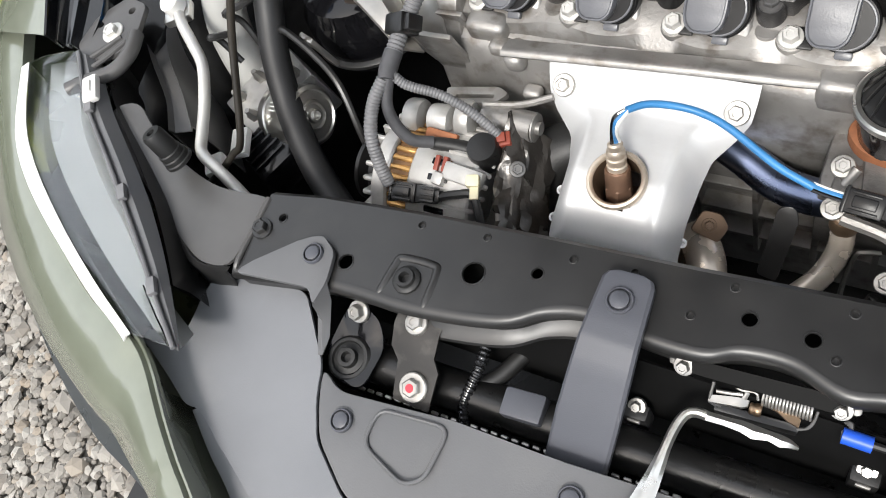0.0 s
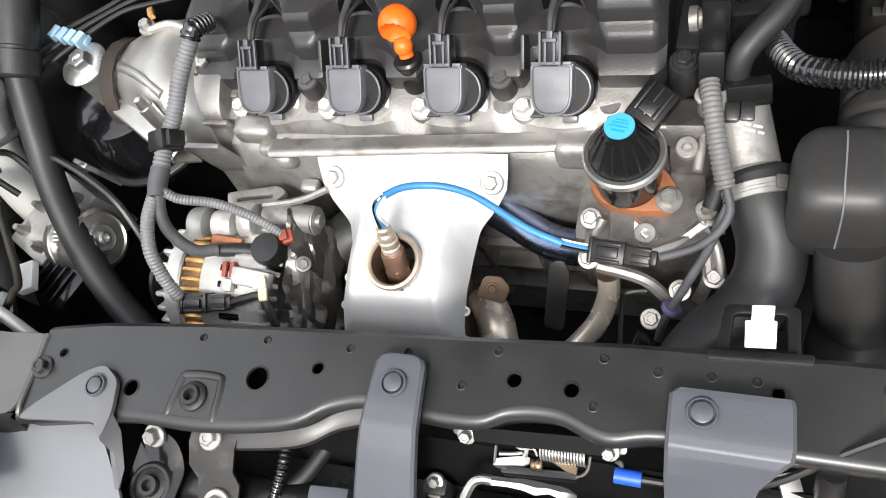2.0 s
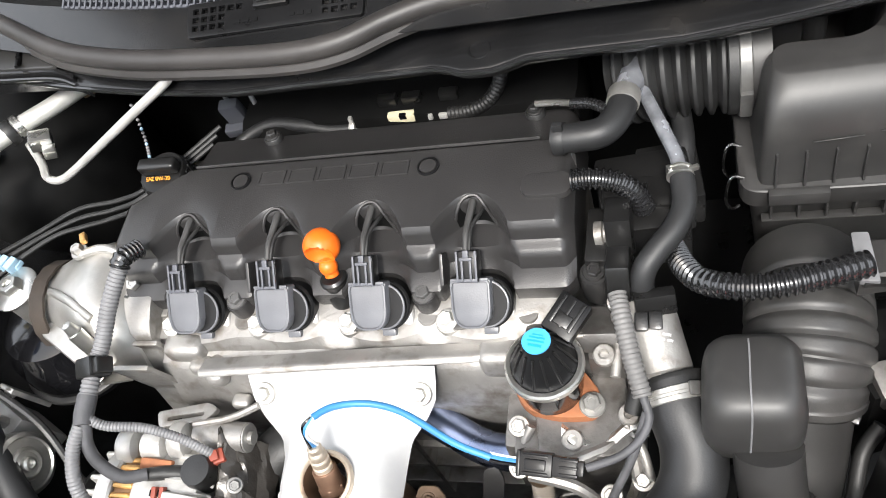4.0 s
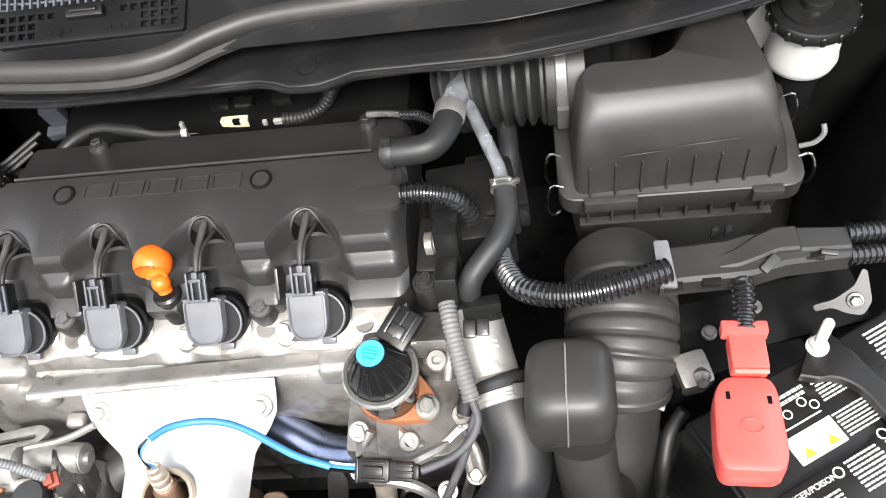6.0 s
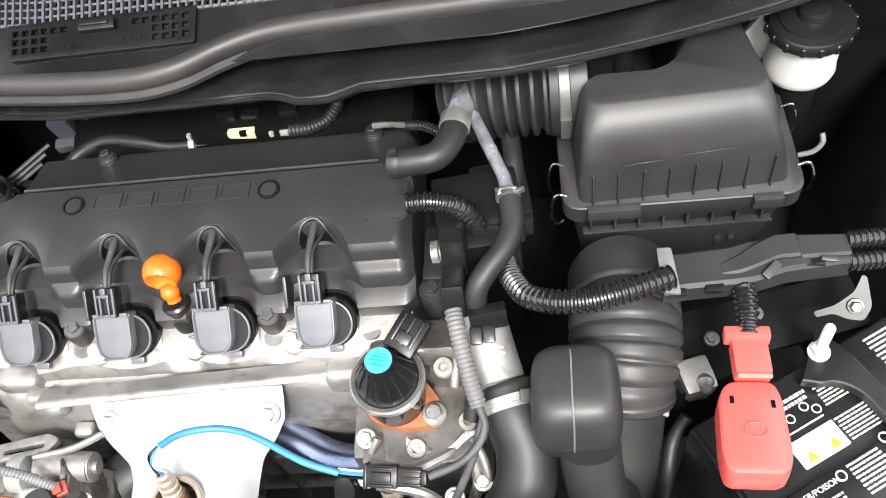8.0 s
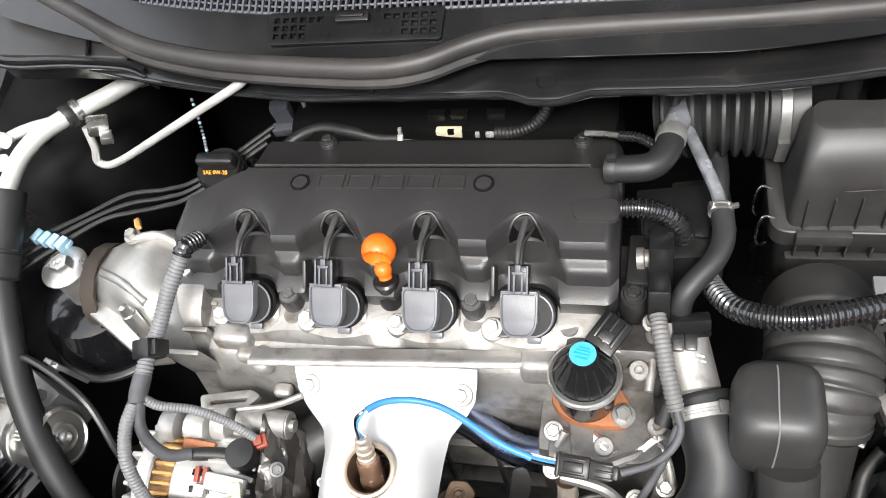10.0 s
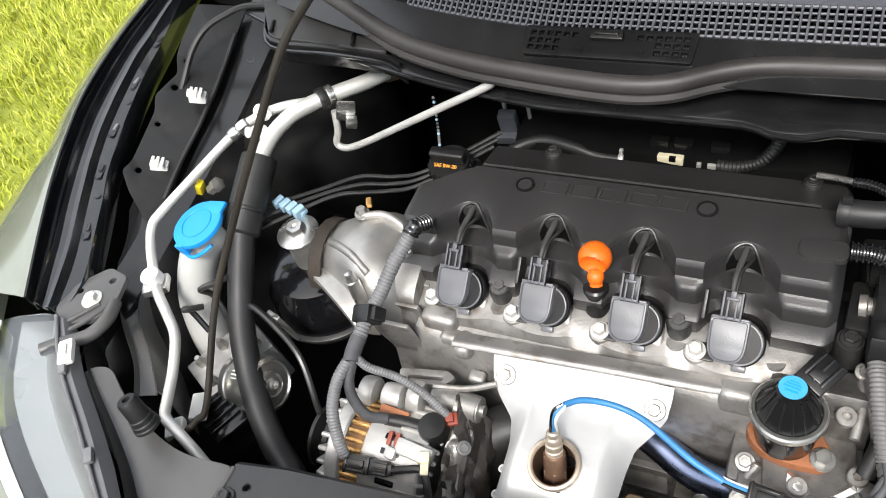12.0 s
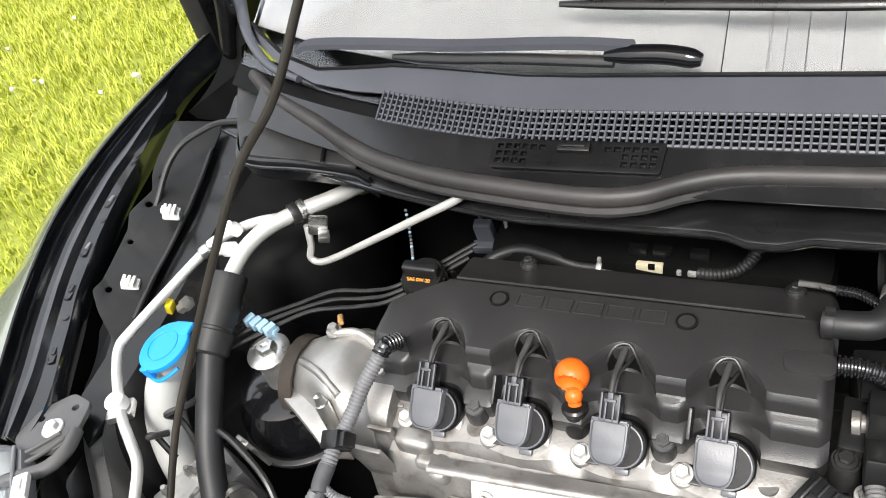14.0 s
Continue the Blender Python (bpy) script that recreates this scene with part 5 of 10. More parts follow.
lathe(bm, o, ax, [(0.0108, -0.003), (0.0104, 0.014), (0.0096, 0.0155), (0, 0.0155)], 24)
part("hex_body", bm, SENSOR_BROWN, o2)
bm = bmesh.new()
lathe(bm, o + ax * 0.0155, ax, [(0.0082, 0), (0.0082, 0.004), (0.0074, 0.005), (0.0074, 0.006), (0.0080, 0.007), (0.0080, 0.011), (0.0070, 0.012), (0.0070, 0.0135), (0.0076, 0.0145), (0.0074, 0.018), (0.0062, 0.0195), (0.0062, 0.024), (0.0048, 0.0255), (0, 0.0255)], 24)
part("crimped_sleeve", bm, COLLAR_STEEL, o2)
tip = o + ax * 0.040
WIRE_B = [(0.0155, 0.3185, 0.7265), (0.026, 0.3285, 0.722), (0.042, 0.335, 0.7155), (0.062, 0.336, 0.711), (0.085, 0.3295, 0.708), (0.123, 0.311, 0.700), (0.15, 0.3035, 0.6925)]
bm = bmesh.new()
tube(bm, WIRE_B, 0.0029, 12, 6)
part("blue_sleeve", bm, BLUE_WIRE, o2, "blue silicone sleeve")
for k, (dx, mt) in enumerate(((0.0, BLUE_WIRE), (0.0025, WHITE), (-0.0025, GLOSS_BLACK), (0.001, BLUE_WIRE))):
    bm = bmesh.new()
    tube(bm, [tip + Vector((dx, dx, -0.004)), (0.0085 + dx, 0.309 - dx, 0.7205), (0.0155 + dx * 0.6, 0.3185, 0.7262)], 0.0014, 6, 5)
    part("lead_wire", bm, mt, o2)
    bm = bmesh.new()
    tube(bm, [(0.149, 0.304 + dx, 0.6925), (0.158, 0.303 + dx, 0.6905), (0.17, 0.302 + dx, 0.689)], 0.0014, 6, 4)
    part("lead_wire", bm, mt, o2)


def plug_pair(name, a, b, w, h, label, mt=None):
    """Two mated plug housings between two places."""
    a, b = Vector(a), Vector(b)
    x = (b - a).normalized()
    up = Vector((0, -0.45, 0.9))
    up = (up - x * up.dot(x)).normalized()
    f = Matrix((x, up.cross(x), up)).transposed().to_4x4()
    f.translation = (a + b) / 2
    L = (b - a).length
    r = f.to_3x3().to_4x4()
    root = thing(name, (a + b) / 2, label, "connector")
    bm = bmesh.new()
    block(bm, f @ Vector((-L * 0.22, 0, 0)), (L * 0.52, w, h), r, 0.0018)
    block(bm, f @ Vector((-L * 0.44, 0, 0)), (L * 0.05, w * 1.12, h * 1.12), r, 0.001)
    part("socket", bm, mt or DARK_PLASTIC, root)
    bm = bmesh.new()
    block(bm, f @ Vector((-L * 0.2, 0, h * 0.55)), (L * 0.3, w * 0.45, h * 0.3), r, 0.001)
    for s in (-0.36, 0.36):
        block(bm, f @ Vector((-L * 0.2, w * s, h * 0.53)), (L * 0.36, w * 0.1, h * 0.16), r, 0.0005)
    part("latch", bm, mt or DARK_PLASTIC, root)
    bm = bmesh.new()
    block(bm, f @ Vector((L * 0.2, 0, -h * 0.03)), (L * 0.36, w * 0.84, h * 0.82), r, 0.0015)
    for s in (-0.3, 0.0, 0.3):
        block(bm, f @ Vector((L * 0.26, w * s, h * 0.36)), (L * 0.26, w * 0.12, h * 0.16), r, 0.0005)
    block(bm, f @ Vector((L * 0.42, 0, 0)), (L * 0.1, w * 0.6, h * 0.6), r, 0.001)
    part("plug", bm, mt or DARK_PLASTIC, root)
    return root


plug_pair("sensor_connector", (0.168, 0.303, 0.687), (0.220, 0.299, 0.686), 0.0175, 0.0125, "black oxygen sensor connector clipped to the engine", PLUG_BLACK)

# ---- EGR valve ----
egr = thing("egr_valve", (0.189, 0.370, 0.655), "black EGR valve with a bright ring on a rusty flange", "egr valve")
E0 = Vector((0.1885, 0.373, 0.0))
bm = bmesh.new()
lathe(bm, E0 + Vector((0, 0, 0.665)), (0, 0, 1), [(0.0245, 0), (0.0245, 0.008), (0.0258, 0.012), (0.0258, 0.042), (0.0, 0.042)], 40)
part("can", bm, GLOSS_BLACK, egr, "gloss black lower can")
bm = bmesh.new()
lathe(bm, E0 + Vector((0, 0, 0.705)), (0, 0, 1), [(0.0268, -0.005), (0.0296, -0.0035), (0.0308, -0.001), (0.0308, 0.0035), (0.0292, 0.0055), (0.0262, 0.0055), (0.0256, 0.003)], 48)
part("crimp_ring", bm, ALU, egr, "bright crimped ring")
bm = bmesh.new()
lathe(bm, E0 + Vector((0, 0, 0.706)), (0, 0, 1), [(0.0258, 0), (0.0254, 0.005), (0.0185, 0.019), (0.0128, 0.030), (0.0112, 0.0365), (0.0, 0.037)], 40)
dome = part("dome", bm, PLUG_BLACK, egr, "ribbed black dome")
for k in range(14):
    a = 2 * math.pi * k / 14
    e = Vector((math.cos(a), math.sin(a), 0))
    bm = bmesh.new()
    tube(bm, [E0 + e * 0.0252 + Vector((0, 0, 0.711)), E0 + e * 0.0188 + Vector((0, 0, 0.7255)), E0 + e * 0.013 + Vector((0, 0, 0.737))], 0.0011, 6, 3)
    part("rib", bm, DARK_PLASTIC, dome)
bm = bmesh.new()
lathe(bm, E0 + Vector((0, 0, 0.7425)), (0, 0, 1), [(0.0108, 0), (0.0108, 0.001), (0, 0.001)], 32)
part("label_disc", bm, BLUE_LABEL, egr, "round blue label with small print")
bars([(-0.006, 0.002, 0.012, 0.0012), (-0.004, 0.0045, 0.008, 0.001), (-0.007, -0.001, 0.013, 0.0014), (-0.005, -0.0048, 0.010, 0.0018)], E0 + Vector((0, 0, 0.7438)), (0, 0, 1), (0.2, 0.95, 0), BLUE_CAP, egr)
f = facing(Vector((0.2065, 0.4035, 0.7225)), (0.1, -0.35, 0.93), (0.55, 0.8, 0.25))
bm = bmesh.new()
block(bm, f @ Vector((0, 0, 0)), (0.026, 0.032, 0.02), f.to_3x3().to_4x4(), 0.002)
con = part("connector", bm, PLUG_BLACK, egr, "black angled plug connector")
bm = bmesh.new()
for u in (-0.008, 0.0, 0.008):
    block(bm, f @ Vector((u, 0.002, 0.011)), (0.0025, 0.024, 0.004), f.to_3x3().to_4x4(), 0.0007)
block(bm, f @ Vector((0, -0.004, 0.0115)), (0.012, 0.010, 0.004), f.to_3x3().to_4x4(), 0.001)
part("latch", bm, DARK_PLASTIC, con)
bm = bmesh.new()
out = rounded([(-0.029, -0.016), (-0.009, -0.027), (0.016, -0.022), (0.042, -0.008), (0.041, 0.008), (0.024, 0.02), (0.0, 0.029), (-0.024, 0.018)], 0.011)
sheet(bm, out, thick=0.011, frame_of=Matrix.Translation(E0 + Vector((0, 0, 0.667))) @ Euler((0, 0, radians(-25))).to_matrix().to_4x4(), bevel=0.002)
part("flange", bm, RUST, egr, "rusty brown mounting flange")
bm = bmesh.new()
bolt(bm, (0.2205, 0.3575, 0.668), (0, -0.1, 1), 0.0072, 0.0075, 1.45)
part("flange_bolt", bm, ZINC, egr)
# pipe from below with an olive
pipe = thing("egr_pipe", (0.167, 0.285, 0.5), "bent bright steel EGR pipe with a union nut", "pipe")
bm = bmesh.new()
tube(bm, [(0.173, 0.330, 0.632), (0.172, 0.321, 0.608), (0.1725, 0.307, 0.590), (0.165, 0.289, 0.575), (0.150, 0.272, 0.563), (0.128, 0.25, 0.555)], 0.0095, 18, 6)
part("bent_tube", bm, TAN_STEEL, pipe)
bm = bmesh.new()
lathe(bm, (0.172, 0.320, 0.606), (0, 0.3, 1), [(0.0105, 0), (0.0112, 0.002), (0.0112, 0.010), (0.0105, 0.012)], 24)
part("union_sleeve", bm, HEAT_TAN, pipe)

# ---- alternator ----
alt = thing("alternator", (-0.16, 0.28, 0.53), "aluminium alternator with copper windings showing", "alternator")
AC = Vector((0, 0.283, 0.594))
def ring_x(bm, x0, x1, r, n=40, inner=None):
    prof = [(r * 0.97, 0), (r, 0.002), (r, x1 - x0 - 0.002), (r * 0.97, x1 - x0)]
    if inner:
        prof = [(inner, 0), *prof, (inner, x1 - x0)]
    else:
        prof = [(0, 0), *prof, (0, x1 - x0)]
    return lathe(bm, (x0, AC.y, AC.z), (1, 0, 0), prof, n)


bm = bmesh.new()
ring_x(bm, -0.222, -0.205, 0.061)
alt_front = part("front_housing", bm, CAST_PALE, alt, "finned cast front housing")
for k in range(26):
    a = 2 * math.pi * k / 26
    bm = bmesh.new()
    block(bm, (-0.2255, AC.y + 0.051 * math.cos(a), AC.z + 0.051 * math.sin(a)), (0.014, 0.005, 0.016), (math.degrees(a) + 90, 0, 0), 0.0015, 1)
    part("housing_fin", bm, CAST_PALE, alt_front)
bm = bmesh.new()
ring_x(bm, -0.206, -0.183, 0.0565)
part("winding_core", bm, COPPER_DARK, alt, "dark copper winding")
for k in range(40):
    a = 2 * math.pi * k / 40
    bm = bmesh.new()
    block(bm, (-0.1945, AC.y + 0.057 * math.cos(a), AC.z + 0.057 * math.sin(a)), (0.022, 0.0052, 0.004), (math.degrees(a) + 90, 0, 0), 0.0015, 1)
    part("winding", bm, COPPER, alt)
bm = bmesh.new()
ring_x(bm, -0.184, -0.118, 0.060)
part("rear_housing", bm, CAST_PALE, alt, "cast rear housing")
for k in range(30):
    a = 2 * math.pi * k / 30
    bm = bmesh.new()
    tube(bm, [(-0.150, AC.y + 0.0605 * math.cos(a), AC.z + 0.0605 * math.sin(a)), (-0.118, AC.y + 0.059 * math.cos(a), AC.z + 0.059 * math.sin(a)), (-0.108, AC.y + 0.05 * math.cos(a), AC.z + 0.05 * math.sin(a))], 0.0024, 6, 3)
    part("cooling_fin", bm, CAST_PALE, alt)
# black blocks in place of the shadow inside the cooling slots
for da in (84, 70, 56, 42, 28):
    a = radians(180 - da)
    bm = bmesh.new()
    block(bm, (-0.152, AC.y + 0.0605 * math.cos(a), AC.z + 0.0605 * math.sin(a)), (0.02, 0.006, 0.003), (180 - da + 90, 0, 0), 0.001)
    part("cooling_slot", bm, GLOSS_BLACK, alt)
bm = bmesh.new()
lathe(bm, (-0.262, AC.y, AC.z), (1, 0, 0), [(0.022, 0), (0.034, 0.002), (0.034, 0.006), (0.030, 0.008), (0.034, 0.010), (0.030, 0.012), (0.034, 0.014), (0.030, 0.016), (0.034, 0.018), (0.034, 0.024), (0.028, 0.026)], 36)
part("pulley", bm, DARK_PLASTIC, alt, "black grooved pulley")
for x, y, z, r, w in ((-0.205, 0.322, 0.644, 0.017, 0.016), (-0.176, 0.322, 0.647, 0.0145, 0.020), (-0.152, 0.328, 0.646, 0.0175, 0.014)):
    bm = bmesh.new()
    lathe(bm, (x - w / 2, y, z), (1, 0.05, 0), [(r * 0.6, -0.002), (r * 0.93, 0.0), (r, 0.003), (r, w - 0.003), (r * 0.93, w), (r * 0.6, w + 0.002)], 24)
    part("mounting_lug", bm, CAST_PALE, alt)
bm = bmesh.new()
sheet(bm, rounded([(-0.175, 0.336), (-0.128, 0.344), (-0.118, 0.356), (-0.130, 0.362), (-0.182, 0.352)], 0.005), [rounded([(-0.168, 0.343), (-0.132, 0.349), (-0.132, 0.3525), (-0.168, 0.3465)], 0.0015)], 0.006, Matrix.Translation((0, 0, 0.656)), bevel=0.0018)
part("slotted_plate", bm, CAST, alt, "slotted cast bracket plate")
bm = bmesh.new()
block(bm, (-0.165, 0.300, 0.652), (0.034, 0.016, 0.006), (24, 0, -4), 0.0025)
part("rusty_patch", bm, RUST, alt, "rust-brown stained core edge")
bm = bmesh.new()
tube(bm, [(-0.135, 0.335, 0.647), (-0.085, 0.332, 0.647)], 0.0135, 20, 3)
part("pivot_barrel", bm, CAST, alt)
bm = bmesh.new()
tube(bm, [(-0.135, 0.338, 0.66), (-0.10, 0.345, 0.66), (-0.072, 0.355, 0.665)], 0.0034, 8, 4)
part("oil_pipe", bm, CAST, alt)
bm = bmesh.new()
lathe(bm, (-0.085, 0.332, 0.647), (1, 0, 0), [(0.0128, 0), (0.0128, 0.0015), (0.006, 0.002), (0.006, 0.006), (0, 0.006)], 24)
part("pivot_bolt", bm, ZINC, alt)
bm = bmesh.new()
ap = Vector((-0.119, 0.2975, 0.650))
lathe(bm, ap, (0.05, -0.15, 1), [(0.0155, -0.012), (0.0152, 0.004), (0.0142, 0.011), (0.0132, 0.0135), (0, 0.0142)], 32)
boot = part("terminal_boot", bm, DARK_PLASTIC, alt, "black rubber terminal boot")
bm = bmesh.new()
tube(bm, [ap + Vector((-0.010, 0.0, -0.003)), ap + Vector((-0.03, -0.002, 0.003)), ap + Vector((-0.05, -0.006, 0.008))], 0.0078, 12, 5, 0.0058)
part("boot_sleeve", bm, RUBBER, boot)
bm = bmesh.new()
block(bm, (-0.106, 0.311, 0.651), (0.015, 0.013, 0.014), (10, 0, 25), 0.002)
block(bm, (-0.106, 0.310, 0.659), (0.008, 0.009, 0.005), (10, 0, 25), 0.001)
part("red_plug", bm, RED_CONN, alt, "small red-brown plug")
bm = bmesh.new()
block(bm, (-0.127, 0.269, 0.654), (0.04, 0.016, 0.01), (20, 0, -6), 0.003)
block(bm, (-0.15, 0.262, 0.651), (0.012, 0.012, 0.012), (20, 0, -6), 0.003)
part("terminal_plate", bm, CAST_PALE, alt)
for dx in (0.0, 0.008):
    bm = bmesh.new()
    block(bm, (-0.156 + dx, 0.275, 0.655), (0.0045, 0.014, 0.006), (20, 0, 0), 0.001)
    part("red_brush", bm, RED_CONN, alt)
bm = bmesh.new()
block(bm, (-0.113, 0.263, 0.660), (0.012, 0.011, 0.012), (15, 10, 20), 0.0025)
block(bm, (-0.109, 0.254, 0.657), (0.008, 0.012, 0.006), (15, 10, 20), 0.0015)
part("cream_clip", bm, CREAM, alt, "cream plastic clip")
# dark pressed guard at the rear end
bm = bmesh.new()
rows = []
for t in range(19):
    k = t / 18
    rows.append([Vector((-0.108 + 0.012 * k + (0.036 + 0.010 * k) * q + 0.004 * wave_noise(q * 5, k * 6, 1.3), 0.334 - 0.108 * k + 0.005 * wave_noise(k * 7, q * 4, 1.7), 0.662 - 0.028 * k - 0.012 * q - 0.03 * q * q + 0.010 * wave_noise(k * 4.2, q * 3.4, 1.5))) for q in [i / 14 for i in range(15)]])
strip(bm, rows)
part("rear_guard", thicken(bm, 0.0012), mk("guard_steel", (0.045, 0.041, 0.037), 0.24, 0.3, bump=0.5, grain=160, spots=0.4, spot_color=(0.13, 0.115, 0.10)), alt, "crumpled shiny dark guard sheet", angle=25)
bm = bmesh.new()
bolt(bm, (-0.0835, 0.288, 0.650), (0.4, -0.3, 0.8), 0.005, 0.005)
part("guard_bolt", bm, GALVANISED, alt)
plug_pair("alternator_connector", (-0.192, 0.2415, 0.650), (-0.140, 0.2465, 0.650), 0.018, 0.015, "dark grey alternator wiring connector")

# ---- wiring loom to the alternator ----
loom = thing("wiring_loom", (-0.195, 0.33, 0.66), "grey ribbed wiring conduit splitting to the alternator", "wiring loom")
bm = bmesh.new()
corrugated(bm, [(-0.168, 0.437, 0.784), (-0.181, 0.405, 0.765), (-0.19, 0.375, 0.745), (-0.195, 0.355, 0.7375)], 0.0075, 0.0036, 0.1)
part("main_conduit", bm, CONDUIT, loom)
bm = bmesh.new()
corrugated(bm, [(-0.162, 0.452, 0.777), (-0.168, 0.437, 0.784), (-0.171, 0.43, 0.78)], 0.0088, 0.0036, 0.12)
part("end_conduit", bm, CONDUIT_BLACK, loom, "black ribbed end piece")
bm = bmesh.new()
corrugated(bm, [(-0.196, 0.348, 0.735), (-0.1965, 0.328, 0.7295)], 0.0078, 0.0036, 0.1)
part("lower_conduit", bm, CONDUIT, loom)
bm = bmesh.new()
f = facing(Vector((-0.1955, 0.356, 0.738)), (-0.1, 0.55, 0.25))
block(bm, f @ Vector((0, 0, 0)), (0.023, 0.022, 0.018), f.to_3x3().to_4x4(), 0.003)
block(bm, f @ Vector((0.014, 0, 0)), (0.008, 0.016, 0.014), f.to_3x3().to_4x4(), 0.002)
part("clamp", bm, DARK_PLASTIC, loom, "black plastic loom clamp")
bm = bmesh.new()
tube(bm, [(-0.1965, 0.333, 0.731), (-0.1965, 0.318, 0.727), (-0.195, 0.309, 0.724)], 0.0083, 12, 5)
part("tape_wrap", bm, TAPE, loom, "grey tape wrap")
bm = bmesh.new()
corrugated(bm, [(-0.199, 0.309, 0.724), (-0.204, 0.29, 0.715), (-0.203, 0.268, 0.70), (-0.197, 0.252, 0.677), (-0.191, 0.243, 0.658)], 0.0062, 0.0032, 0.1)
part("left_branch", bm, CONDUIT, loom)
bm = bmesh.new()
tube(bm, [(-0.195, 0.312, 0.724), (-0.197, 0.297, 0.708), (-0.193, 0.288, 0.69), (-0.181, 0.284, 0.672), (-0.166, 0.291, 0.661)], 0.0055, 10, 6)
part("middle_branch", bm, TAPE, loom)
bm = bmesh.new()
corrugated(bm, [(-0.191, 0.314, 0.725), (-0.18, 0.313, 0.714), (-0.155, 0.318, 0.699), (-0.13, 0.317, 0.68), (-0.109, 0.312, 0.659)], 0.0045, 0.0028, 0.12)
part("right_branch", bm, CONDUIT, loom)
bm = bmesh.new()
tube(bm, [(-0.142, 0.246, 0.650), (-0.125, 0.250, 0.655), (-0.11, 0.252, 0.655), (-0.10, 0.235, 0.64), (-0.095, 0.22, 0.61)], 0.004, 8, 6)
part("lead", bm, RUBBER, loom)

# ---- front panels ----
air_panel = thing("front_air_panel", (-0.2, 0.03, 0.6), "grey plastic air guide panel in front of the radiator support", "panel")
outline = rounded([(-0.300, 0.047), (-0.295, 0.058), (-0.295, 0.088), (-0.292, 0.104), (-0.274, 0.115), (-0.234, 0.117), (-0.195, 0.119), (-0.18, 0.102), (-0.166, 0.085), (-0.1525, 0.07), (-0.1455, 0.045), (-0.13, 0.015), (-0.09, -0.015), (0.0, -0.035), (0.12, -0.045), (0.32, -0.045), (0.32, -0.2), (-0.06, -0.2), (-0.11, -0.1), (-0.161, -0.046), (-0.214, -0.018), (-0.247, 0.0), (-0.262, -0.002), (-0.286, 0.011), (-0.338, 0.034), (-0.335, 0.044)], 0.008)
bm = bmesh.new()
sheet(bm, outline, thick=0.003, shape=lambda x, y: 0.692 + 0.06 * (y - 0.07) + 0.02 * (x + 0.2), bevel=0.001)
part("wedge", bm, GREY_PLASTIC, air_panel, angle=22)
bm = bmesh.new()
lip = curve_points([(-0.247, 0.0, 0.687), (-0.214, -0.018, 0.683), (-0.161, -0.046, 0.678), (-0.11, -0.1, 0.668), (-0.06, -0.2, 0.643)], 5)
out = curve_points([(-0.254, -0.004, 0.683), (-0.223, -0.028, 0.679), (-0.186, -0.055, 0.672), (-0.13, -0.11, 0.66), (-0.085, -0.205, 0.638)], 5)
strip(bm, [lip, [p.lerp(q, 0.5) + Vector((-0.001, -0.001, 0.001)) for p, q in zip(lip, out)], out, [p + Vector((-0.003, -0.003, -0.03)) for p in out]])
part("side_fold", thicken(bm, 0.002), GREY_PLASTIC, air_panel)
inner = rounded([(-0.1515, 0.068), (-0.13, 0.055), (-0.033, 0.066), (0.042, 0.067), (0.32, 0.085), (0.32, -0.043), (0.12, -0.043), (0.0, -0.033), (-0.09, -0.013), (-0.1285, 0.017), (-0.1435, 0.045)], 0.01)
bm = bmesh.new()
sheet(bm, inner, thick=0.003, frame_of=Matrix.Translation((0, 0, 0.6905)), shape=lambda x, y: -0.2 * max(0, 0.0 - y), bevel=0.001)
part("centre_panel", bm, PANEL_GREY, air_panel, angle=22)
bm = bmesh.new()
loop = rounded([(-0.091, 0.054), (-0.032, 0.060), (-0.036, 0.020), (-0.050, 0.011), (-0.092, 0.026)], 0.011)
line = [Vector((x, y, 0.6912)) for x, y in [*loop, loop[0]]]
skin(bm, rings_along(line, [0.0016] * len(line), 8), caps=False)
part("recess_rim", bm, PANEL_GREY, air_panel)
push_clip((-0.116, 0.0355, 0.6915), (0, -0.05, 1), air_panel, 0.0092)
push_clip((0.066, 0.0465, 0.691), (0, -0.05, 1), air_panel, 0.0092)

corner = thing("corner_bracket", (-0.19, 0.13, 0.70), "dark grey plastic corner bracket held by a push clip", "bracket")
bm = bmesh.new()
sheet(bm, rounded([(-0.243, 0.109), (-0.236, 0.119), (-0.195, 0.1535), (-0.18, 0.1605), (-0.163, 0.150), (-0.158, 0.125), (-0.1605, 0.104), (-0.171, 0.1165)], 0.006), thick=0.004, frame_of=Matrix.Translation((0, 0, 0.7285)), bevel=0.001)
part("plate", bm, PANEL_GREY, corner, angle=22)
bm = bmesh.new()
strip(bm, [[(-0.171, 0.1165, 0.726), (-0.1605, 0.104, 0.727), (-0.158, 0.125, 0.727)], [(-0.163, 0.100, 0.710), (-0.1565, 0.098, 0.712), (-0.155, 0.115, 0.715)], [(-0.156, 0.074, 0.698), (-0.151, 0.075, 0.700), (-0.150, 0.09, 0.703)]])
part("side_fold", thicken(bm, 0.002), PANEL_GREY, corner)
push_clip((-0.18, 0.143, 0.729), (0, 0, 1), corner, 0.0088)


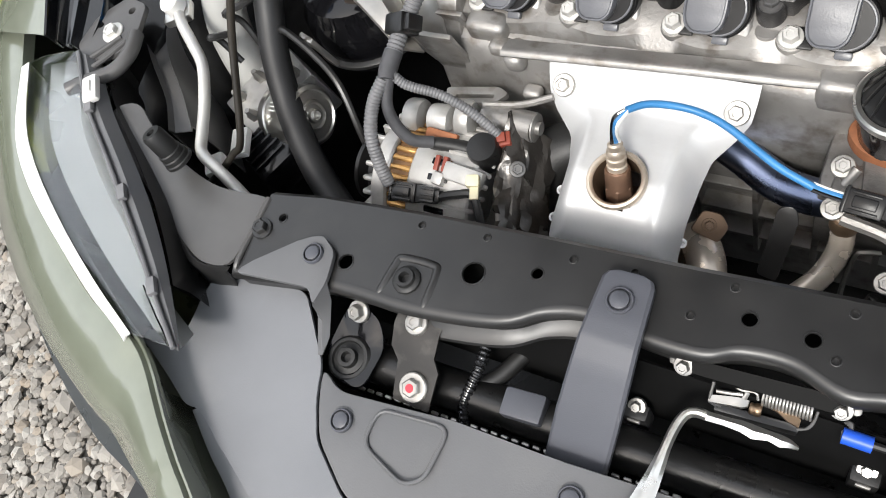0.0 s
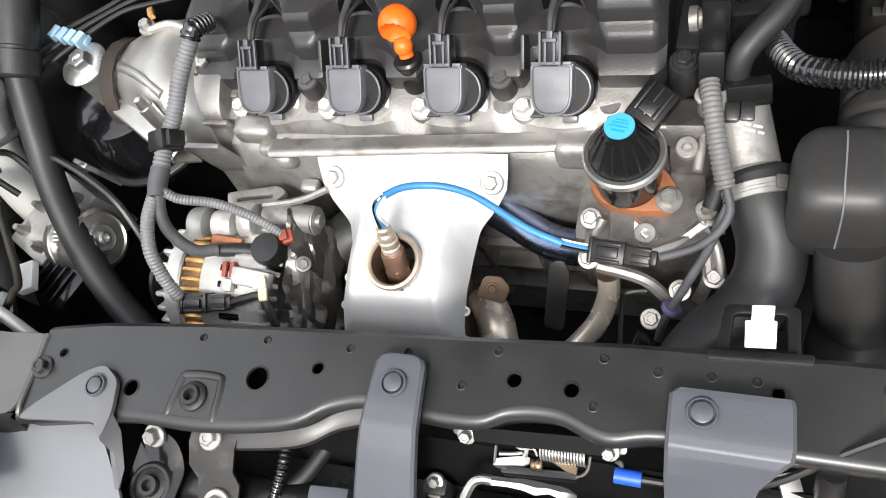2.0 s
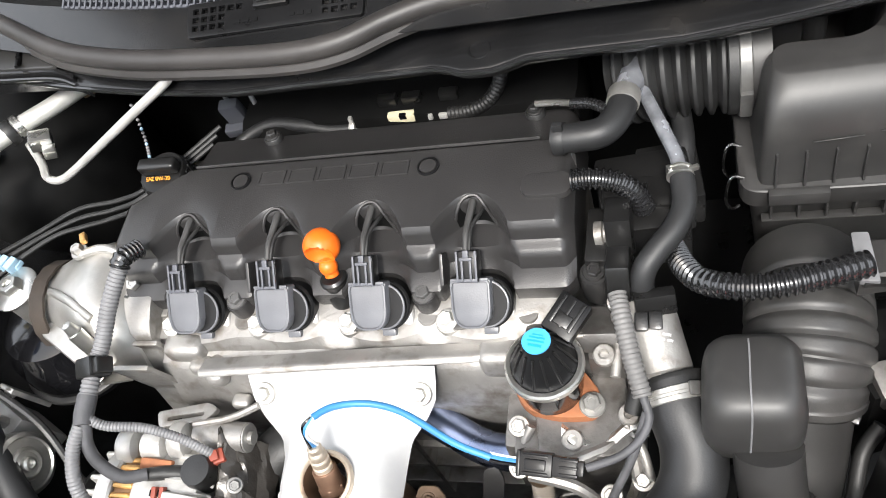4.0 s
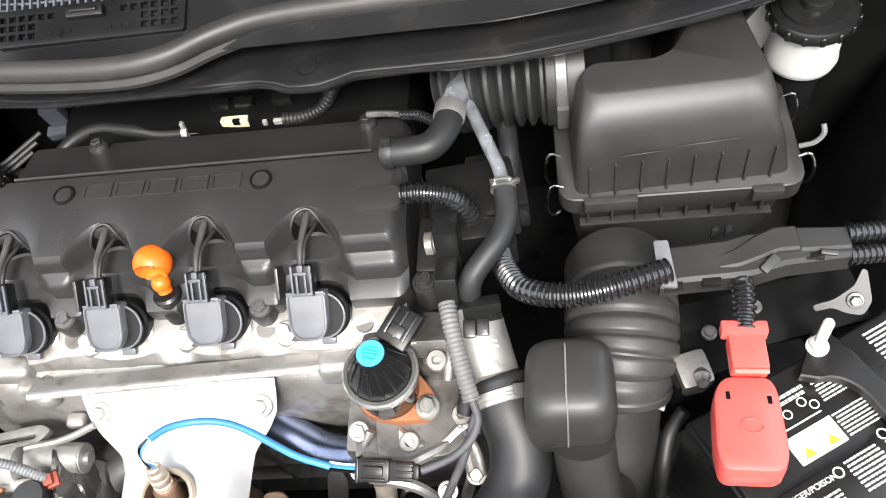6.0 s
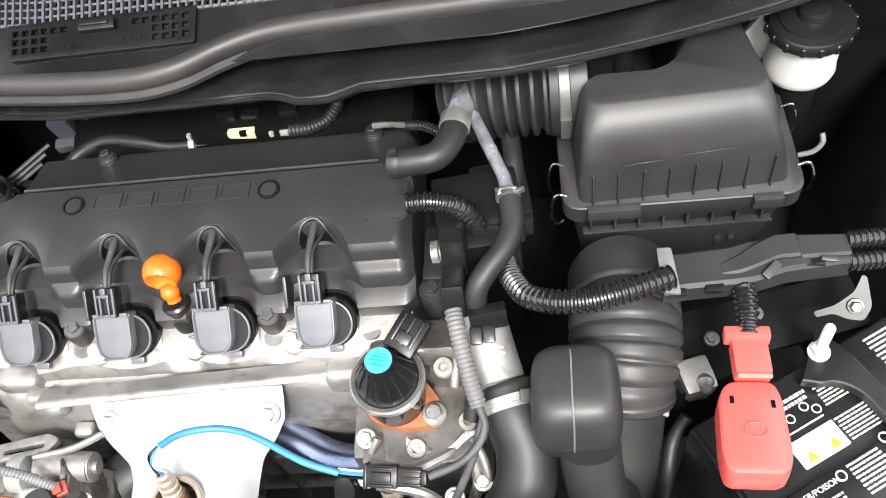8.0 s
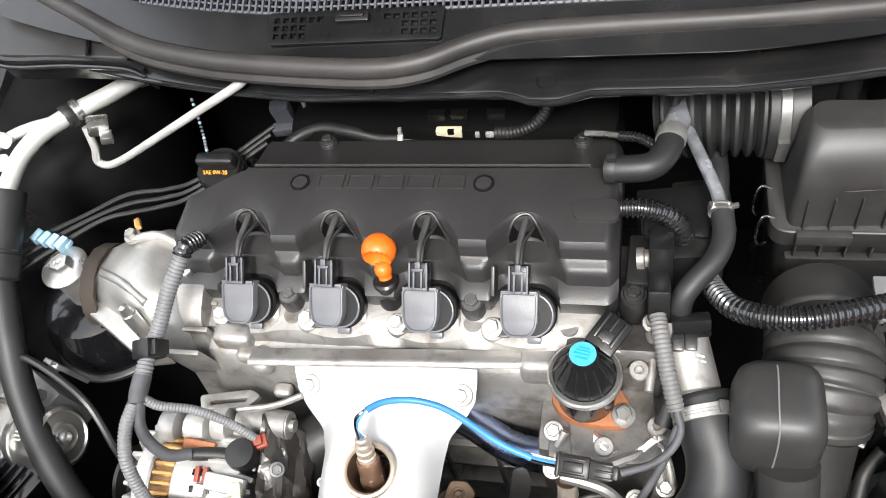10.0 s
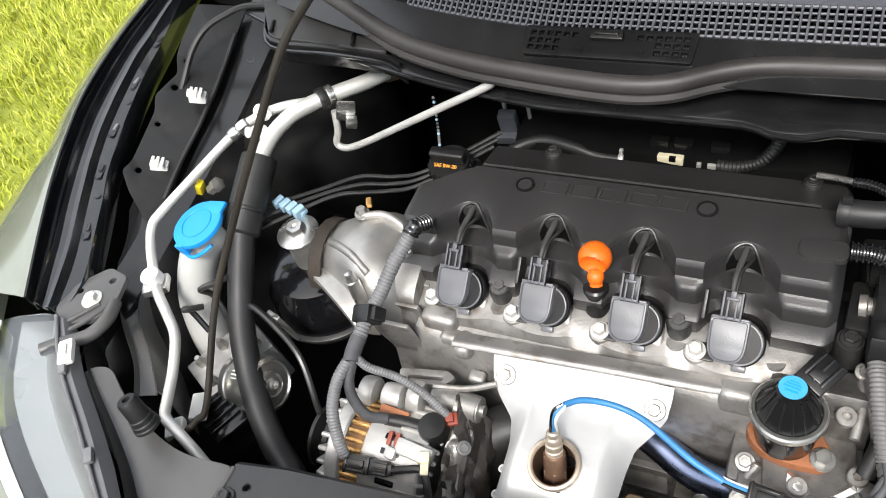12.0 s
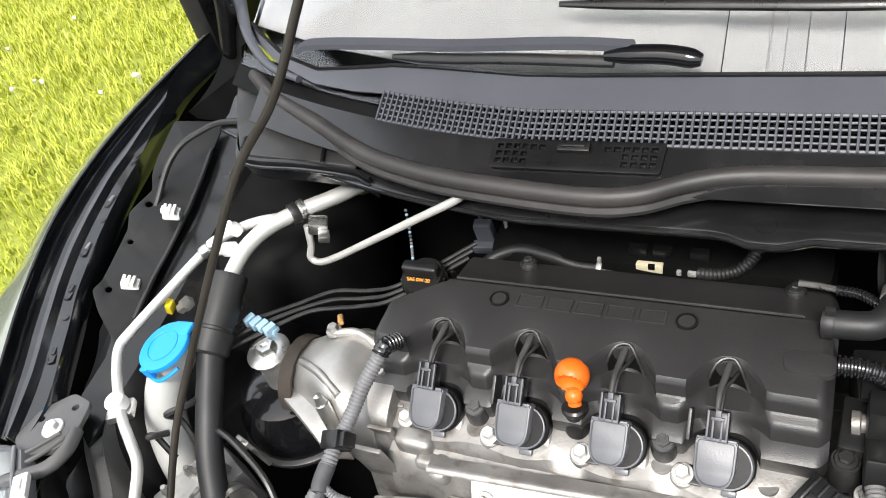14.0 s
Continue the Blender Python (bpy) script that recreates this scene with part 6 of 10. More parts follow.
def make_strap(name, rows, label, clip):
    """A bent plastic strap: rows of (y, z, left x, right x)."""
    root = thing(name, ((rows[0][2] + rows[0][3]) / 2, rows[0][0], rows[-1][1]), label, "bracket")
    bm = bmesh.new()
    pts = []
    for (y0, z0, a0, b0), (y1, z1, a1, b1) in zip(rows, rows[1:]):
        for k in range(4):
            t = k / 4
            pts.append([p + (q - p) * t for p, q in zip((y0, z0, a0, b0), (y1, z1, a1, b1))])
    pts.append(list(rows[-1]))
    rings = []
    for y, z, a, b in pts:
        rings.append([Vector((a, y, z - 0.008)), Vector((a, y, z - 0.002)), Vector((a + 0.0022, y, z)), Vector((b - 0.0022, y, z)), Vector((b, y, z - 0.002)), Vector((b, y, z - 0.008))])
    skin(bm, rings)
    part("strap_body", bm, STRAP_PLASTIC, root, angle=30)
    push_clip(clip, (0, 0, 1), root, 0.0094)
    return root


make_strap("grille_bracket", [(0.1945, 0.7335, 0.052, 0.073), (0.1925, 0.734, 0.047, 0.078), (0.188, 0.7343, 0.0445, 0.0805), (0.16, 0.7343, 0.0435, 0.0825), (0.145, 0.732, 0.0425, 0.083), (0.13, 0.724, 0.041, 0.083), (0.10, 0.700, 0.0365, 0.081), (0.075, 0.678, 0.034, 0.0785), (0.052, 0.661, 0.032, 0.0765)], "dark grey plastic grille strap with a round push clip", (0.0622, 0.1735, 0.7345))
make_strap("grille_bracket", [(0.193, 0.7385, 0.243, 0.308), (0.189, 0.739, 0.239, 0.309), (0.165, 0.7385, 0.239, 0.310), (0.158, 0.737, 0.239, 0.309), (0.152, 0.732, 0.239, 0.301), (0.143, 0.722, 0.239, 0.292), (0.13, 0.705, 0.240, 0.2865), (0.11, 0.689, 0.2415, 0.284), (0.08, 0.676, 0.243, 0.283), (0.04, 0.666, 0.245, 0.283)], "wide dark grey plastic grille strap with a scooped side", (0.2585, 0.1785, 0.7392))

# ---- radiator ----
rad = thing("radiator", (0.1, 0.09, 0.35), "black radiator with a plastic top tank and mounting brackets", "radiator")
bm = bmesh.new()
tube(bm, [(-0.17, 0.090, 0.652), (0.05, 0.094, 0.650), (0.36, 0.106, 0.650)], 0.017, 20, 8)
part("top_tank", bm, DARK_PLASTIC, rad)
bm = bmesh.new()
block(bm, (0.1, 0.088, 0.49), (0.6, 0.03, 0.28), bevel=0.002)
part("core", bm, SHADED_BLACK, rad)
bm = bmesh.new()
block(bm, (0.1, 0.068, 0.642), (0.56, 0.006, 0.02), (0, 0, 2), bevel=0.001)
part("tank_flange", bm, SHADED_BLACK, rad)
fin = None
for k in range(52):
    x = -0.14 + 0.0085 * k
    if fin is None:
        bm = bmesh.new()
        block(bm, (x, 0.066, 0.6555), (0.0062, 0.003, 0.0025), bevel=0.0008, seg=1)
        fin = part("crimp_tab", bm, ZINC, rad)
    else:
        o = bpy.data.objects.new("crimp_tab", fin.data)
        scene.collection.objects.link(o)
        o.parent, o.location = rad, (x + 0.14, 0.018 * k / 52, 0)
bm = bmesh.new()
lathe(bm, (-0.142, 0.083, 0.674), (0.1, -0.1, 1), [(0.0185, 0), (0.0185, 0.003), (0.0165, 0.005), (0.014, 0.005), (0.013, 0.003), (0.0085, 0.004), (0.0075, 0.009), (0.0045, 0.009), (0.0035, 0.004), (0, 0.004)], 32)
part("rubber_mount", bm, RUBBER, rad)
bm = bmesh.new()
sheet(bm, rounded([(-0.166, 0.065), (-0.12, 0.062), (-0.116, 0.10), (-0.125, 0.118), (-0.146, 0.127), (-0.16, 0.118)], 0.012), [circle(-0.142, 0.083, 0.013, 20)], 0.002, Matrix.Translation((0, 0, 0.676)), lambda x, y: 0.45 * max(0, y - 0.1), bevel=0.0006)
part("mount_bracket", bm, GLOSS_BLACK, rad)
bm = bmesh.new()
bolt(bm, (-0.145, 0.119, 0.688), (0, -0.5, 0.85), 0.0065, 0.008)
part("bracket_bolt", bm, ZINC, rad)
bm = bmesh.new()
strip(bm, [[(-0.105 + 0.04 * u, 0.129, 0.702 - 0.004 * abs(u - 0.5)) for u in (0, 0.15, 0.5, 0.85, 1)], [(-0.105 + 0.04 * u, 0.118, 0.699) for u in (0, 0.15, 0.5, 0.85, 1)], [(-0.102 + 0.038 * u, 0.102, 0.694) for u in (0, 0.15, 0.5, 0.85, 1)], [(-0.096 + 0.036 * u, 0.094, 0.686) for u in (0, 0.15, 0.5, 0.85, 1)], [(-0.092 + 0.032 * u, 0.066, 0.676) for u in (0, 0.15, 0.5, 0.85, 1)]])
part("condenser_bracket", thicken(bm, 0.0018), mk("brown_black_steel", (0.032, 0.03, 0.028), 0.34, 0.4, spots=0.2), rad, "dark bent steel bracket")
bm = bmesh.new()
bolt(bm, (-0.086, 0.1225, 0.7015), (0, -0.2, 1), 0.0065, 0.006)
part("bracket_bolt", bm, ZINC, rad)
bm = bmesh.new()
bolt(bm, (-0.0765, 0.0785, 0.682), (0, -0.35, 0.94), 0.0075, 0.006, 1.6)
pb = part("bracket_bolt", bm, ZINC, rad)
bm = bmesh.new()
lathe(bm, Vector((-0.0765, 0.0785, 0.682)) + Vector((0, -0.35, 0.94)) * 0.0058, (0, -0.35, 0.94), [(0.0035, 0), (0.0033, 0.0006), (0, 0.0006)], 12)
part("red_mark", bm, RED_INK, pb)
bm = bmesh.new()
block(bm, (0.006, 0.096, 0.667), (0.032, 0.022, 0.016), (0, 0, 4), 0.003)
part("relay", bm, STRAP_PLASTIC, rad, "grey plastic relay box")
bm = bmesh.new()
corrugated(bm, [(-0.04, 0.135, 0.67), (-0.037, 0.11, 0.672), (-0.041, 0.085, 0.664), (-0.038, 0.07, 0.655)], 0.0048, 0.004, 0.2)
part("cable_sleeve", bm, CONDUIT_BLACK, rad)
bm = bmesh.new()
tube(bm, [(-0.012, 0.14, 0.655), (-0.028, 0.11, 0.655), (-0.055, 0.09, 0.66)], 0.007, 10, 6)
part("cable", bm, RUBBER, rad)
for x, y, z in ((0.081, 0.127, 0.666), (0.226, 0.136, 0.666)):
    bm = bmesh.new()
    block(bm, (x, y - 0.006, z - 0.016), (0.018, 0.012, 0.03), bevel=0.003)
    part("bush", bm, RUBBER, rad)
    bm = bmesh.new()
    bolt(bm, (x, y - 0.003, z - 0.001), (0, -0.5, 1), 0.0038, 0.0055, 1.7)
    part("bush_bolt", bm, ZINC, rad)
    bm = bmesh.new()
    block(bm, (x, y - 0.0125, z - 0.007), (0.009, 0.002, 0.005), bevel=0.0008)
    part("bush_tab", bm, ZINC, rad)

RC, RN = Vector((0.3345, 0.1115, 0.684)), Vector((0.0, -0.05, 1)).normalized()
bm = bmesh.new()
lathe(bm, RC, RN, [(0.0205, -0.008), (0.021, -0.001), (0.0202, 0.0015), (0.018, 0.0022), (0, 0.0024)], 44)
for a in (radians(165), radians(-15)):
    sheet(bm, rounded([(0.017 * math.cos(a) - 0.0105 * math.sin(a), 0.017 * math.sin(a) + 0.0105 * math.cos(a)), (0.034 * math.cos(a) - 0.006 * math.sin(a), 0.034 * math.sin(a) + 0.006 * math.cos(a)), (0.034 * math.cos(a) + 0.006 * math.sin(a), 0.034 * math.sin(a) - 0.006 * math.cos(a)), (0.017 * math.cos(a) + 0.0105 * math.sin(a), 0.017 * math.sin(a) - 0.0105 * math.cos(a))], 0.005), thick=0.004, frame_of=facing(RC + RN * 0.001, RN), bevel=0.001)
rcap = part("radiator_cap", bm, ALU, rad, "metal radiator cap with a red and white warning label")
f = facing(RC + RN * 0.0034, RN, (-0.15, 1, 0))
bm = bmesh.new()
sheet(bm, [(0.0188 * math.cos(radians(a)), 0.0188 * math.sin(radians(a))) for a in range(0, 181, 6)], thick=0.0006, frame_of=f)
part("red_label", bm, RED_INK, rcap)
bm = bmesh.new()
sheet(bm, [(0.0188 * math.cos(radians(a)), 0.0188 * math.sin(radians(a))) for a in range(180, 361, 6)], thick=0.0006, frame_of=f)
part("white_label", bm, WHITE_INK, rcap)
letters("DANGER", 0.0048, f @ Vector((0.001, 0.0125, 0.0002)), RN, (-0.15, 1, 0), WHITE_INK, rcap, depth=0.0002)
bars([(-0.005, 0.0065, 0.0028, 0.0028), (-0.005, 0.0015, 0.0028, 0.0038), (0.006, 0.0065, 0.0028, 0.0028), (0.006, 0.0015, 0.0028, 0.0038), (-0.005, 0.0093, 0.0138, 0.0012)], f @ Vector((0, 0, 0.0003)), RN, (-0.15, 1, 0), WHITE_INK, rcap)
bm = bmesh.new()
sheet(bm, [(-0.0145, 0.004), (-0.0075, 0.004), (-0.011, 0.0098)], thick=0.0004, frame_of=f @ Matrix.Translation((0, 0, 0.0005)))
part("warning_triangle", bm, WHITE_INK, rcap)
bm = bmesh.new()
lathe(bm, RC + RN * -0.045, RN, [(0.017, 0), (0.017, 0.03), (0.019, 0.034), (0.019, 0.038), (0, 0.038)], 32)
tube(bm, [RC + Vector((-0.03, 0.004, -0.028)), RC + Vector((-0.055, 0.01, -0.03)), RC + Vector((-0.08, 0.012, -0.03))], 0.014, 18, 4)
part("filler_neck", bm, DARK_PLASTIC, rcap)
bm = bmesh.new()
lathe(bm, (0.292, 0.142, 0.668), (0.3, 0.2, 1), [(0.0165, 0), (0.0165, 0.016), (0.0185, 0.017), (0.0185, 0.021), (0.015, 0.023), (0, 0.023)], 28)
lathe(bm, (0.331, 0.150, 0.685), (0, 0.35, 1), [(0.0085, -0.02), (0.0085, 0.03), (0.0075, 0.032), (0, 0.032)], 20)
part("overflow_neck", bm, DARK_PLASTIC, rcap)
bm = bmesh.new()
lathe(bm, (0.2945, 0.1435, 0.682), (0.3, 0.2, 1), [(0.0188, 0), (0.0188, 0.004), (0.017, 0.005)], 28)
block(bm, (0.311, 0.152, 0.688), (0.013, 0.02, 0.004), (10, 10, 20), 0.001)
part("neck_clamp", bm, ZINC, rcap)

tag = thing("hose_bracket", (0.287, 0.235, 0.69), "black plastic hose bracket with a white paper tag", "bracket")
bm = bmesh.new()
sheet(bm, rounded([(0.263, 0.220), (0.312, 0.2225), (0.311, 0.2585), (0.266, 0.2565)], 0.005), [rounded([(0.2705, 0.227), (0.3045, 0.2285), (0.3035, 0.252), (0.2725, 0.2505)], 0.003)], 0.006, Matrix.Translation((0, 0, 0.7185)), bevel=0.0012)
sheet(bm, rounded([(0.258, 0.217), (0.319, 0.2195), (0.319, 0.226), (0.258, 0.2235)], 0.002), thick=0.004, frame_of=Matrix.Translation((0, 0, 0.7245)), bevel=0.001)
part("frame", bm, DARK_PLASTIC, tag)
bm = bmesh.new()
sheet(bm, rounded([(0.2795, 0.2275), (0.2975, 0.2285), (0.2975, 0.246), (0.2955, 0.2465), (0.296, 0.2565), (0.2825, 0.2555), (0.2825, 0.2455), (0.279, 0.245)], 0.0008), thick=0.0008, frame_of=Matrix.Translation((0, 0, 0.7215)))
part("paper_tag", bm, WHITE, tag, "white paper tag")

# ---- hood latch ----
latch = thing("hood_latch", (0.155, 0.14, 0.66), "zinc hood latch with a coil spring and release lever", "hood latch")
# the lip's shadow is put into the plate's black
bm = bmesh.new()
strip(bm, [[(0.112, 0.158, 0.705), (0.205, 0.163, 0.705)], [(0.114, 0.150, 0.700), (0.205, 0.153, 0.70)], [(0.116, 0.148, 0.66), (0.205, 0.15, 0.66)]])
part("backplate", thicken(bm, 0.002), SHADED_BLACK, latch)
for x, y, u0, u1 in ((0.1075, 0.157, -0.0105, 0.0185), (0.203, 0.160, -0.011, 0.011)):
    bm = bmesh.new()
    sheet(bm, rounded([(u0, -0.004), (u1, -0.004), (u1, 0.0055), (u0, 0.0055)], 0.003), thick=0.0015, frame_of=facing((x, y, 0.6975), (0, -0.35, 0.94)), bevel=0.0004)
    part("latch_ear", bm, GALVANISED, latch)
    bm = bmesh.new()
    bolt(bm, (x, y - 0.003, 0.6975), (0, -0.6, 0.8), 0.0044, 0.0065, 1.6)
    part("latch_bolt", bm, ZINC, latch)
bm = bmesh.new()
tube(bm, [(0.120, 0.1615, 0.6985), (0.1265, 0.160, 0.698), (0.128, 0.155, 0.696), (0.128, 0.142, 0.691), (0.1295, 0.138, 0.689), (0.136, 0.1375, 0.688)], 0.0011, 8, 4)
part("bracket_edge", bm, GALVANISED, latch)
bm = bmesh.new()
tube(bm, [(0.191, 0.162, 0.699), (0.1905, 0.148, 0.691), (0.188, 0.142, 0.688), (0.182, 0.139, 0.6875)], 0.0011, 8, 5)
part("bracket_edge", bm, GALVANISED, latch)
bm = bmesh.new()
strip(bm, [[(0.131, 0.139, 0.6865), (0.184, 0.142, 0.6865)], [(0.132, 0.135, 0.684), (0.183, 0.138, 0.684)], [(0.133, 0.134, 0.676), (0.182, 0.137, 0.676)]])
part("latch_pan", thicken(bm, 0.0014), SATIN_STEEL, latch)
bm = bmesh.new()
coil_line = [Vector((0.1585 + 0.0305 * t / 180, 0.1525 + 0.0066 * math.cos(2 * math.pi * t / 12), 0.6925 + 0.0066 * math.sin(2 * math.pi * t / 12))) for t in range(181)]
coil_line = [Vector((0.1515, 0.153, 0.690)), Vector((0.1525, 0.158, 0.695))] + coil_line
skin(bm, rings_along(coil_line, [0.00088] * len(coil_line), 6))
part("coil_spring", bm, ZINC, latch, "tight coil spring")
bm = bmesh.new()
skin(bm, [[Vector((x, y - w, z)), Vector((x, y + w, z + 0.001)), Vector((x, y + w, z - 0.003)), Vector((x, y - w, z - 0.004))] for x, y, z, w in ((0.1275, 0.1400, 0.6905, 0.0022), (0.134, 0.1410, 0.6915, 0.0026), (0.142, 0.1425, 0.692, 0.0028), (0.148, 0.1435, 0.6915, 0.0030), (0.1515, 0.1445, 0.690, 0.0018))])
part("striker_jaw", bm, ZINC, latch, "bright worn latch jaw")
bm = bmesh.new()
tube(bm, [(0.131, 0.1455, 0.693), (0.140, 0.1465, 0.6945), (0.147, 0.148, 0.695)], 0.0013, 8, 4)
part("jaw_edge", bm, ZINC, latch)
bm = bmesh.new()
block(bm, (0.1475, 0.1545, 0.6965), (0.0085, 0.004, 0.005), (-20, 0, 6), 0.001)
tube(bm, [(0.1475, 0.153, 0.695), (0.149, 0.150, 0.694), (0.148, 0.1465, 0.692)], 0.0018, 8, 4)
tube(bm, [(0.1415, 0.1515, 0.695), (0.146, 0.1505, 0.695), (0.154, 0.1515, 0.696), (0.1565, 0.148, 0.693)], 0.0010, 8, 4)
part("spring_hook", bm, ZINC, latch)
bm = bmesh.new()
lathe(bm, (0.1525, 0.1425, 0.6885), (1, 0.06, 0), [(0.0, 0.0), (0.0036, 0.0), (0.0042, 0.001), (0.0036, 0.0025), (0.0044, 0.004), (0.0044, 0.006), (0.0034, 0.0075), (0, 0.0075)], 14)
part("roller", bm, HEAT_TAN, latch, "bronze-stained roller")
bm = bmesh.new()
skin(bm, [[Vector((x, y - w, z)), Vector((x, y + w, z)), Vector((x, y + w, z - 0.003)), Vector((x, y - w, z - 0.003))] for x, y, z, w in ((0.1625, 0.1475, 0.692, 0.0012), (0.169, 0.147, 0.692, 0.0022), (0.176, 0.1445, 0.691, 0.0032), (0.183, 0.1425, 0.690, 0.0026))])
part("pawl", bm, HEAT_TAN, latch, "bronze-stained pawl")
bm = bmesh.new()
sheet(bm, rounded([(-0.004, -0.008), (0.004, -0.007), (0.0035, 0.007), (-0.0035, 0.006)], 0.003), thick=0.0014, frame_of=facing((0.209, 0.147, 0.6885), (-0.5, -0.3, 0.8)), bevel=0.0004)
part("cable_ear", bm, GALVANISED, latch)
bm = bmesh.new()
rings = []
for x, y, z, w in ((0.1865, 0.1255, 0.700, 0.0010), (0.181, 0.1265, 0.7005, 0.0026), (0.176, 0.1262, 0.7005, 0.0038), (0.169, 0.1270, 0.7008, 0.0030), (0.160, 0.1262, 0.7005, 0.0044), (0.152, 0.1272, 0.701, 0.0036), (0.142, 0.1268, 0.7012, 0.0028), (0.130, 0.1262, 0.702, 0.0030)):
    rings.append([Vector((x, y - w, z - 0.001)), Vector((x, y, z + 0.0012)), Vector((x, y + w, z)), Vector((x, y + w, z - 0.0025)), Vector((x, y - w, z - 0.0028))])
skin(bm, rings)
rings = []
path = curve_points([(0.131, 0.1262, 0.702), (0.124, 0.1258, 0.7025), (0.1182, 0.1215, 0.7025), (0.1145, 0.108, 0.702), (0.1122, 0.079, 0.702), (0.1100, 0.060, 0.7025), (0.1075, 0.040, 0.703), (0.105, 0.018, 0.7035)], 5)
for i, p in enumerate(path):
    way = (path[min(i + 1, len(path) - 1)] - path[max(0, i - 1)]).normalized()
    side = Vector((way.y, -way.x, 0))
    k = min(1.25, max(0.0, (0.098 - p.y) / 0.052))
    w, fold = 0.0034 + 0.0052 * k, 0.0022 * (1 - min(1.0, k * 1.5))
    rings.append([p - side * w, p - side * w * 0.55 + Vector((0, 0, 0.0008 + fold)), p + side * w * 0.1 + Vector((0, 0, 0.001)), p + side * w * 0.45 + Vector((0, 0, 0.0012 + fold)), p + side * w, p + side * w * 0.8 + Vector((0, 0, -0.0024)), p - side * w * 0.8 + Vector((0, 0, -0.0024))])
skin(bm, rings)
part("release_lever", bm, ALU, latch, "silver bent release lever")
bm = bmesh.new()
tube(bm, [(0.207, 0.144, 0.6895), (0.224, 0.1438, 0.689)], 0.0052, 14, 3)
part("cable_end", bm, BLUE_END, latch, "blue cable end")
bm = bmesh.new()
tube(bm, [(0.222, 0.1438, 0.689), (0.26, 0.145, 0.688), (0.30, 0.152, 0.70), (0.345, 0.175, 0.725), (0.40, 0.20, 0.735), (0.5, 0.235, 0.73)], 0.0025, 8, 6)
part("release_cable", bm, RUBBER, latch)
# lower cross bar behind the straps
# its near-black carries the shadow under the support
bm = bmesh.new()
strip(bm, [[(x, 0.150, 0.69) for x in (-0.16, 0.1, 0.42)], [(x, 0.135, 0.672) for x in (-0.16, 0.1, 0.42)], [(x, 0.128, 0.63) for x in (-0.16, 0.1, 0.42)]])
structure("support_inner_wall", thicken(bm, 0.002), SHADED_BLACK, "black inner wall of the radiator support", "radiator support")

# ---- headlight, bumper ----
lamp = thing("headlight", (-0.42, 0.12, 0.55), "clear headlight unit with a grey housing", "headlight")
A = curve_points([(-0.522, 0.262, 0.751), (-0.467, 0.212, 0.751), (-0.394, 0.160, 0.751), (-0.322, 0.105, 0.750), (-0.273, 0.063, 0.748), (-0.243, 0.034, 0.744)], 6)
B = curve_points([(-0.558, 0.262, 0.747), (-0.515, 0.207, 0.748), (-0.455, 0.160, 0.748), (-0.375, 0.105, 0.747), (-0.305, 0.057, 0.745), (-0.258, 0.034, 0.742)], 6)
C = curve_points([(-0.615, 0.245, 0.738), (-0.565, 0.18, 0.738), (-0.513, 0.138, 0.738), (-0.440, 0.095, 0.738), (-0.370, 0.060, 0.738), (-0.303, 0.031, 0.738)], 6)
bm = bmesh.new()
strip(bm, [[p + (Vector((0.016, 0.012, -0.045)) * min(1.0, 0.05 + (len(A) - 1 - i) / 16)) for i, p in enumerate(A)], [p + Vector((0.006, 0.005, -0.012)) * min(1.0, 0.05 + (len(A) - 1 - i) / 16) for i, p in enumerate(A)], A, [p.lerp(q, 0.3) for p, q in zip(A, B)]][1:])
part("housing", bm, PANEL_GREY, lamp, "dark grey plastic housing")
# dark sheet for the shadowed gap between lamp and shoulder
bm = bmesh.new()
fall_in = [Vector((0.010, 0.008, -0.014)) * min(1.0, 0.05 + (len(A) - 1 - i) / 16) for i in range(len(A))]
strip(bm, [[p + d * 0.9 for p, d in zip(A[:-8], fall_in)], [p + d * 1.3 + Vector((0, 0, -0.016)) for p, d in zip(A[:-8], fall_in)], [p + d * 0.8 + Vector((0, 0, -0.06)) for p, d in zip(A[:-8], fall_in)]])
part("housing_shadow", bm, DARK_PLASTIC, lamp, "black fall of the housing, drawn dark for the shadowed gap")
bm = bmesh.new()
strip(bm, [[p.lerp(q, 0.28) + Vector((0, 0, 0.0015)) for p, q in zip(A, B)], [p.lerp(q, 0.5) + Vector((0, 0, 0.004)) for p, q in zip(A, B)], B, [p.lerp(q, 0.5) + Vector((0, 0, 0.003)) for p, q in zip(B, C)], C, [p + Vector((-0.004, -0.005, -0.03)) for p in C]])
part("lens", thicken(bm, 0.0025), LENS, lamp, "clear plastic lens")
bm = bmesh.new()
n = len(C) - 1
strip(bm, [[p + Vector((0.001, 0.001, 0.001)) for p in C], [p + Vector((-0.008, -0.010, 0.0012)) * (0.35 + 0.65 * math.sin(math.pi * min(1, 0.15 + i / n))) for i, p in enumerate(C)], [p + Vector((-0.010, -0.012, -0.012)) for p in C]])
part("edge_strip", thicken(bm, 0.002), WHITE, lamp, "bright strip along the lens edge")
bm = bmesh.new()
low = Vector((0.006, 0.008, -0.012))
strip(bm, [[p.lerp(q, 0.35) + low * 0.3 for p, q in zip(A, B)], [p + low for p in B], [p.lerp(q, 0.5) + low * 2.2 for p, q in zip(B, C)], [p + low * 1.5 for p in C]])
part("reflector", thicken(bm, 0.002), MIRROR_GREY, lamp, "silver reflector bowl")
bm = bmesh.new()
line = [p.lerp(q, 0.25) + Vector((0, 0, 0.003)) for p, q in zip(A, B)]
skin(bm, rings_along(line, [0.0022] * len(line), 8))
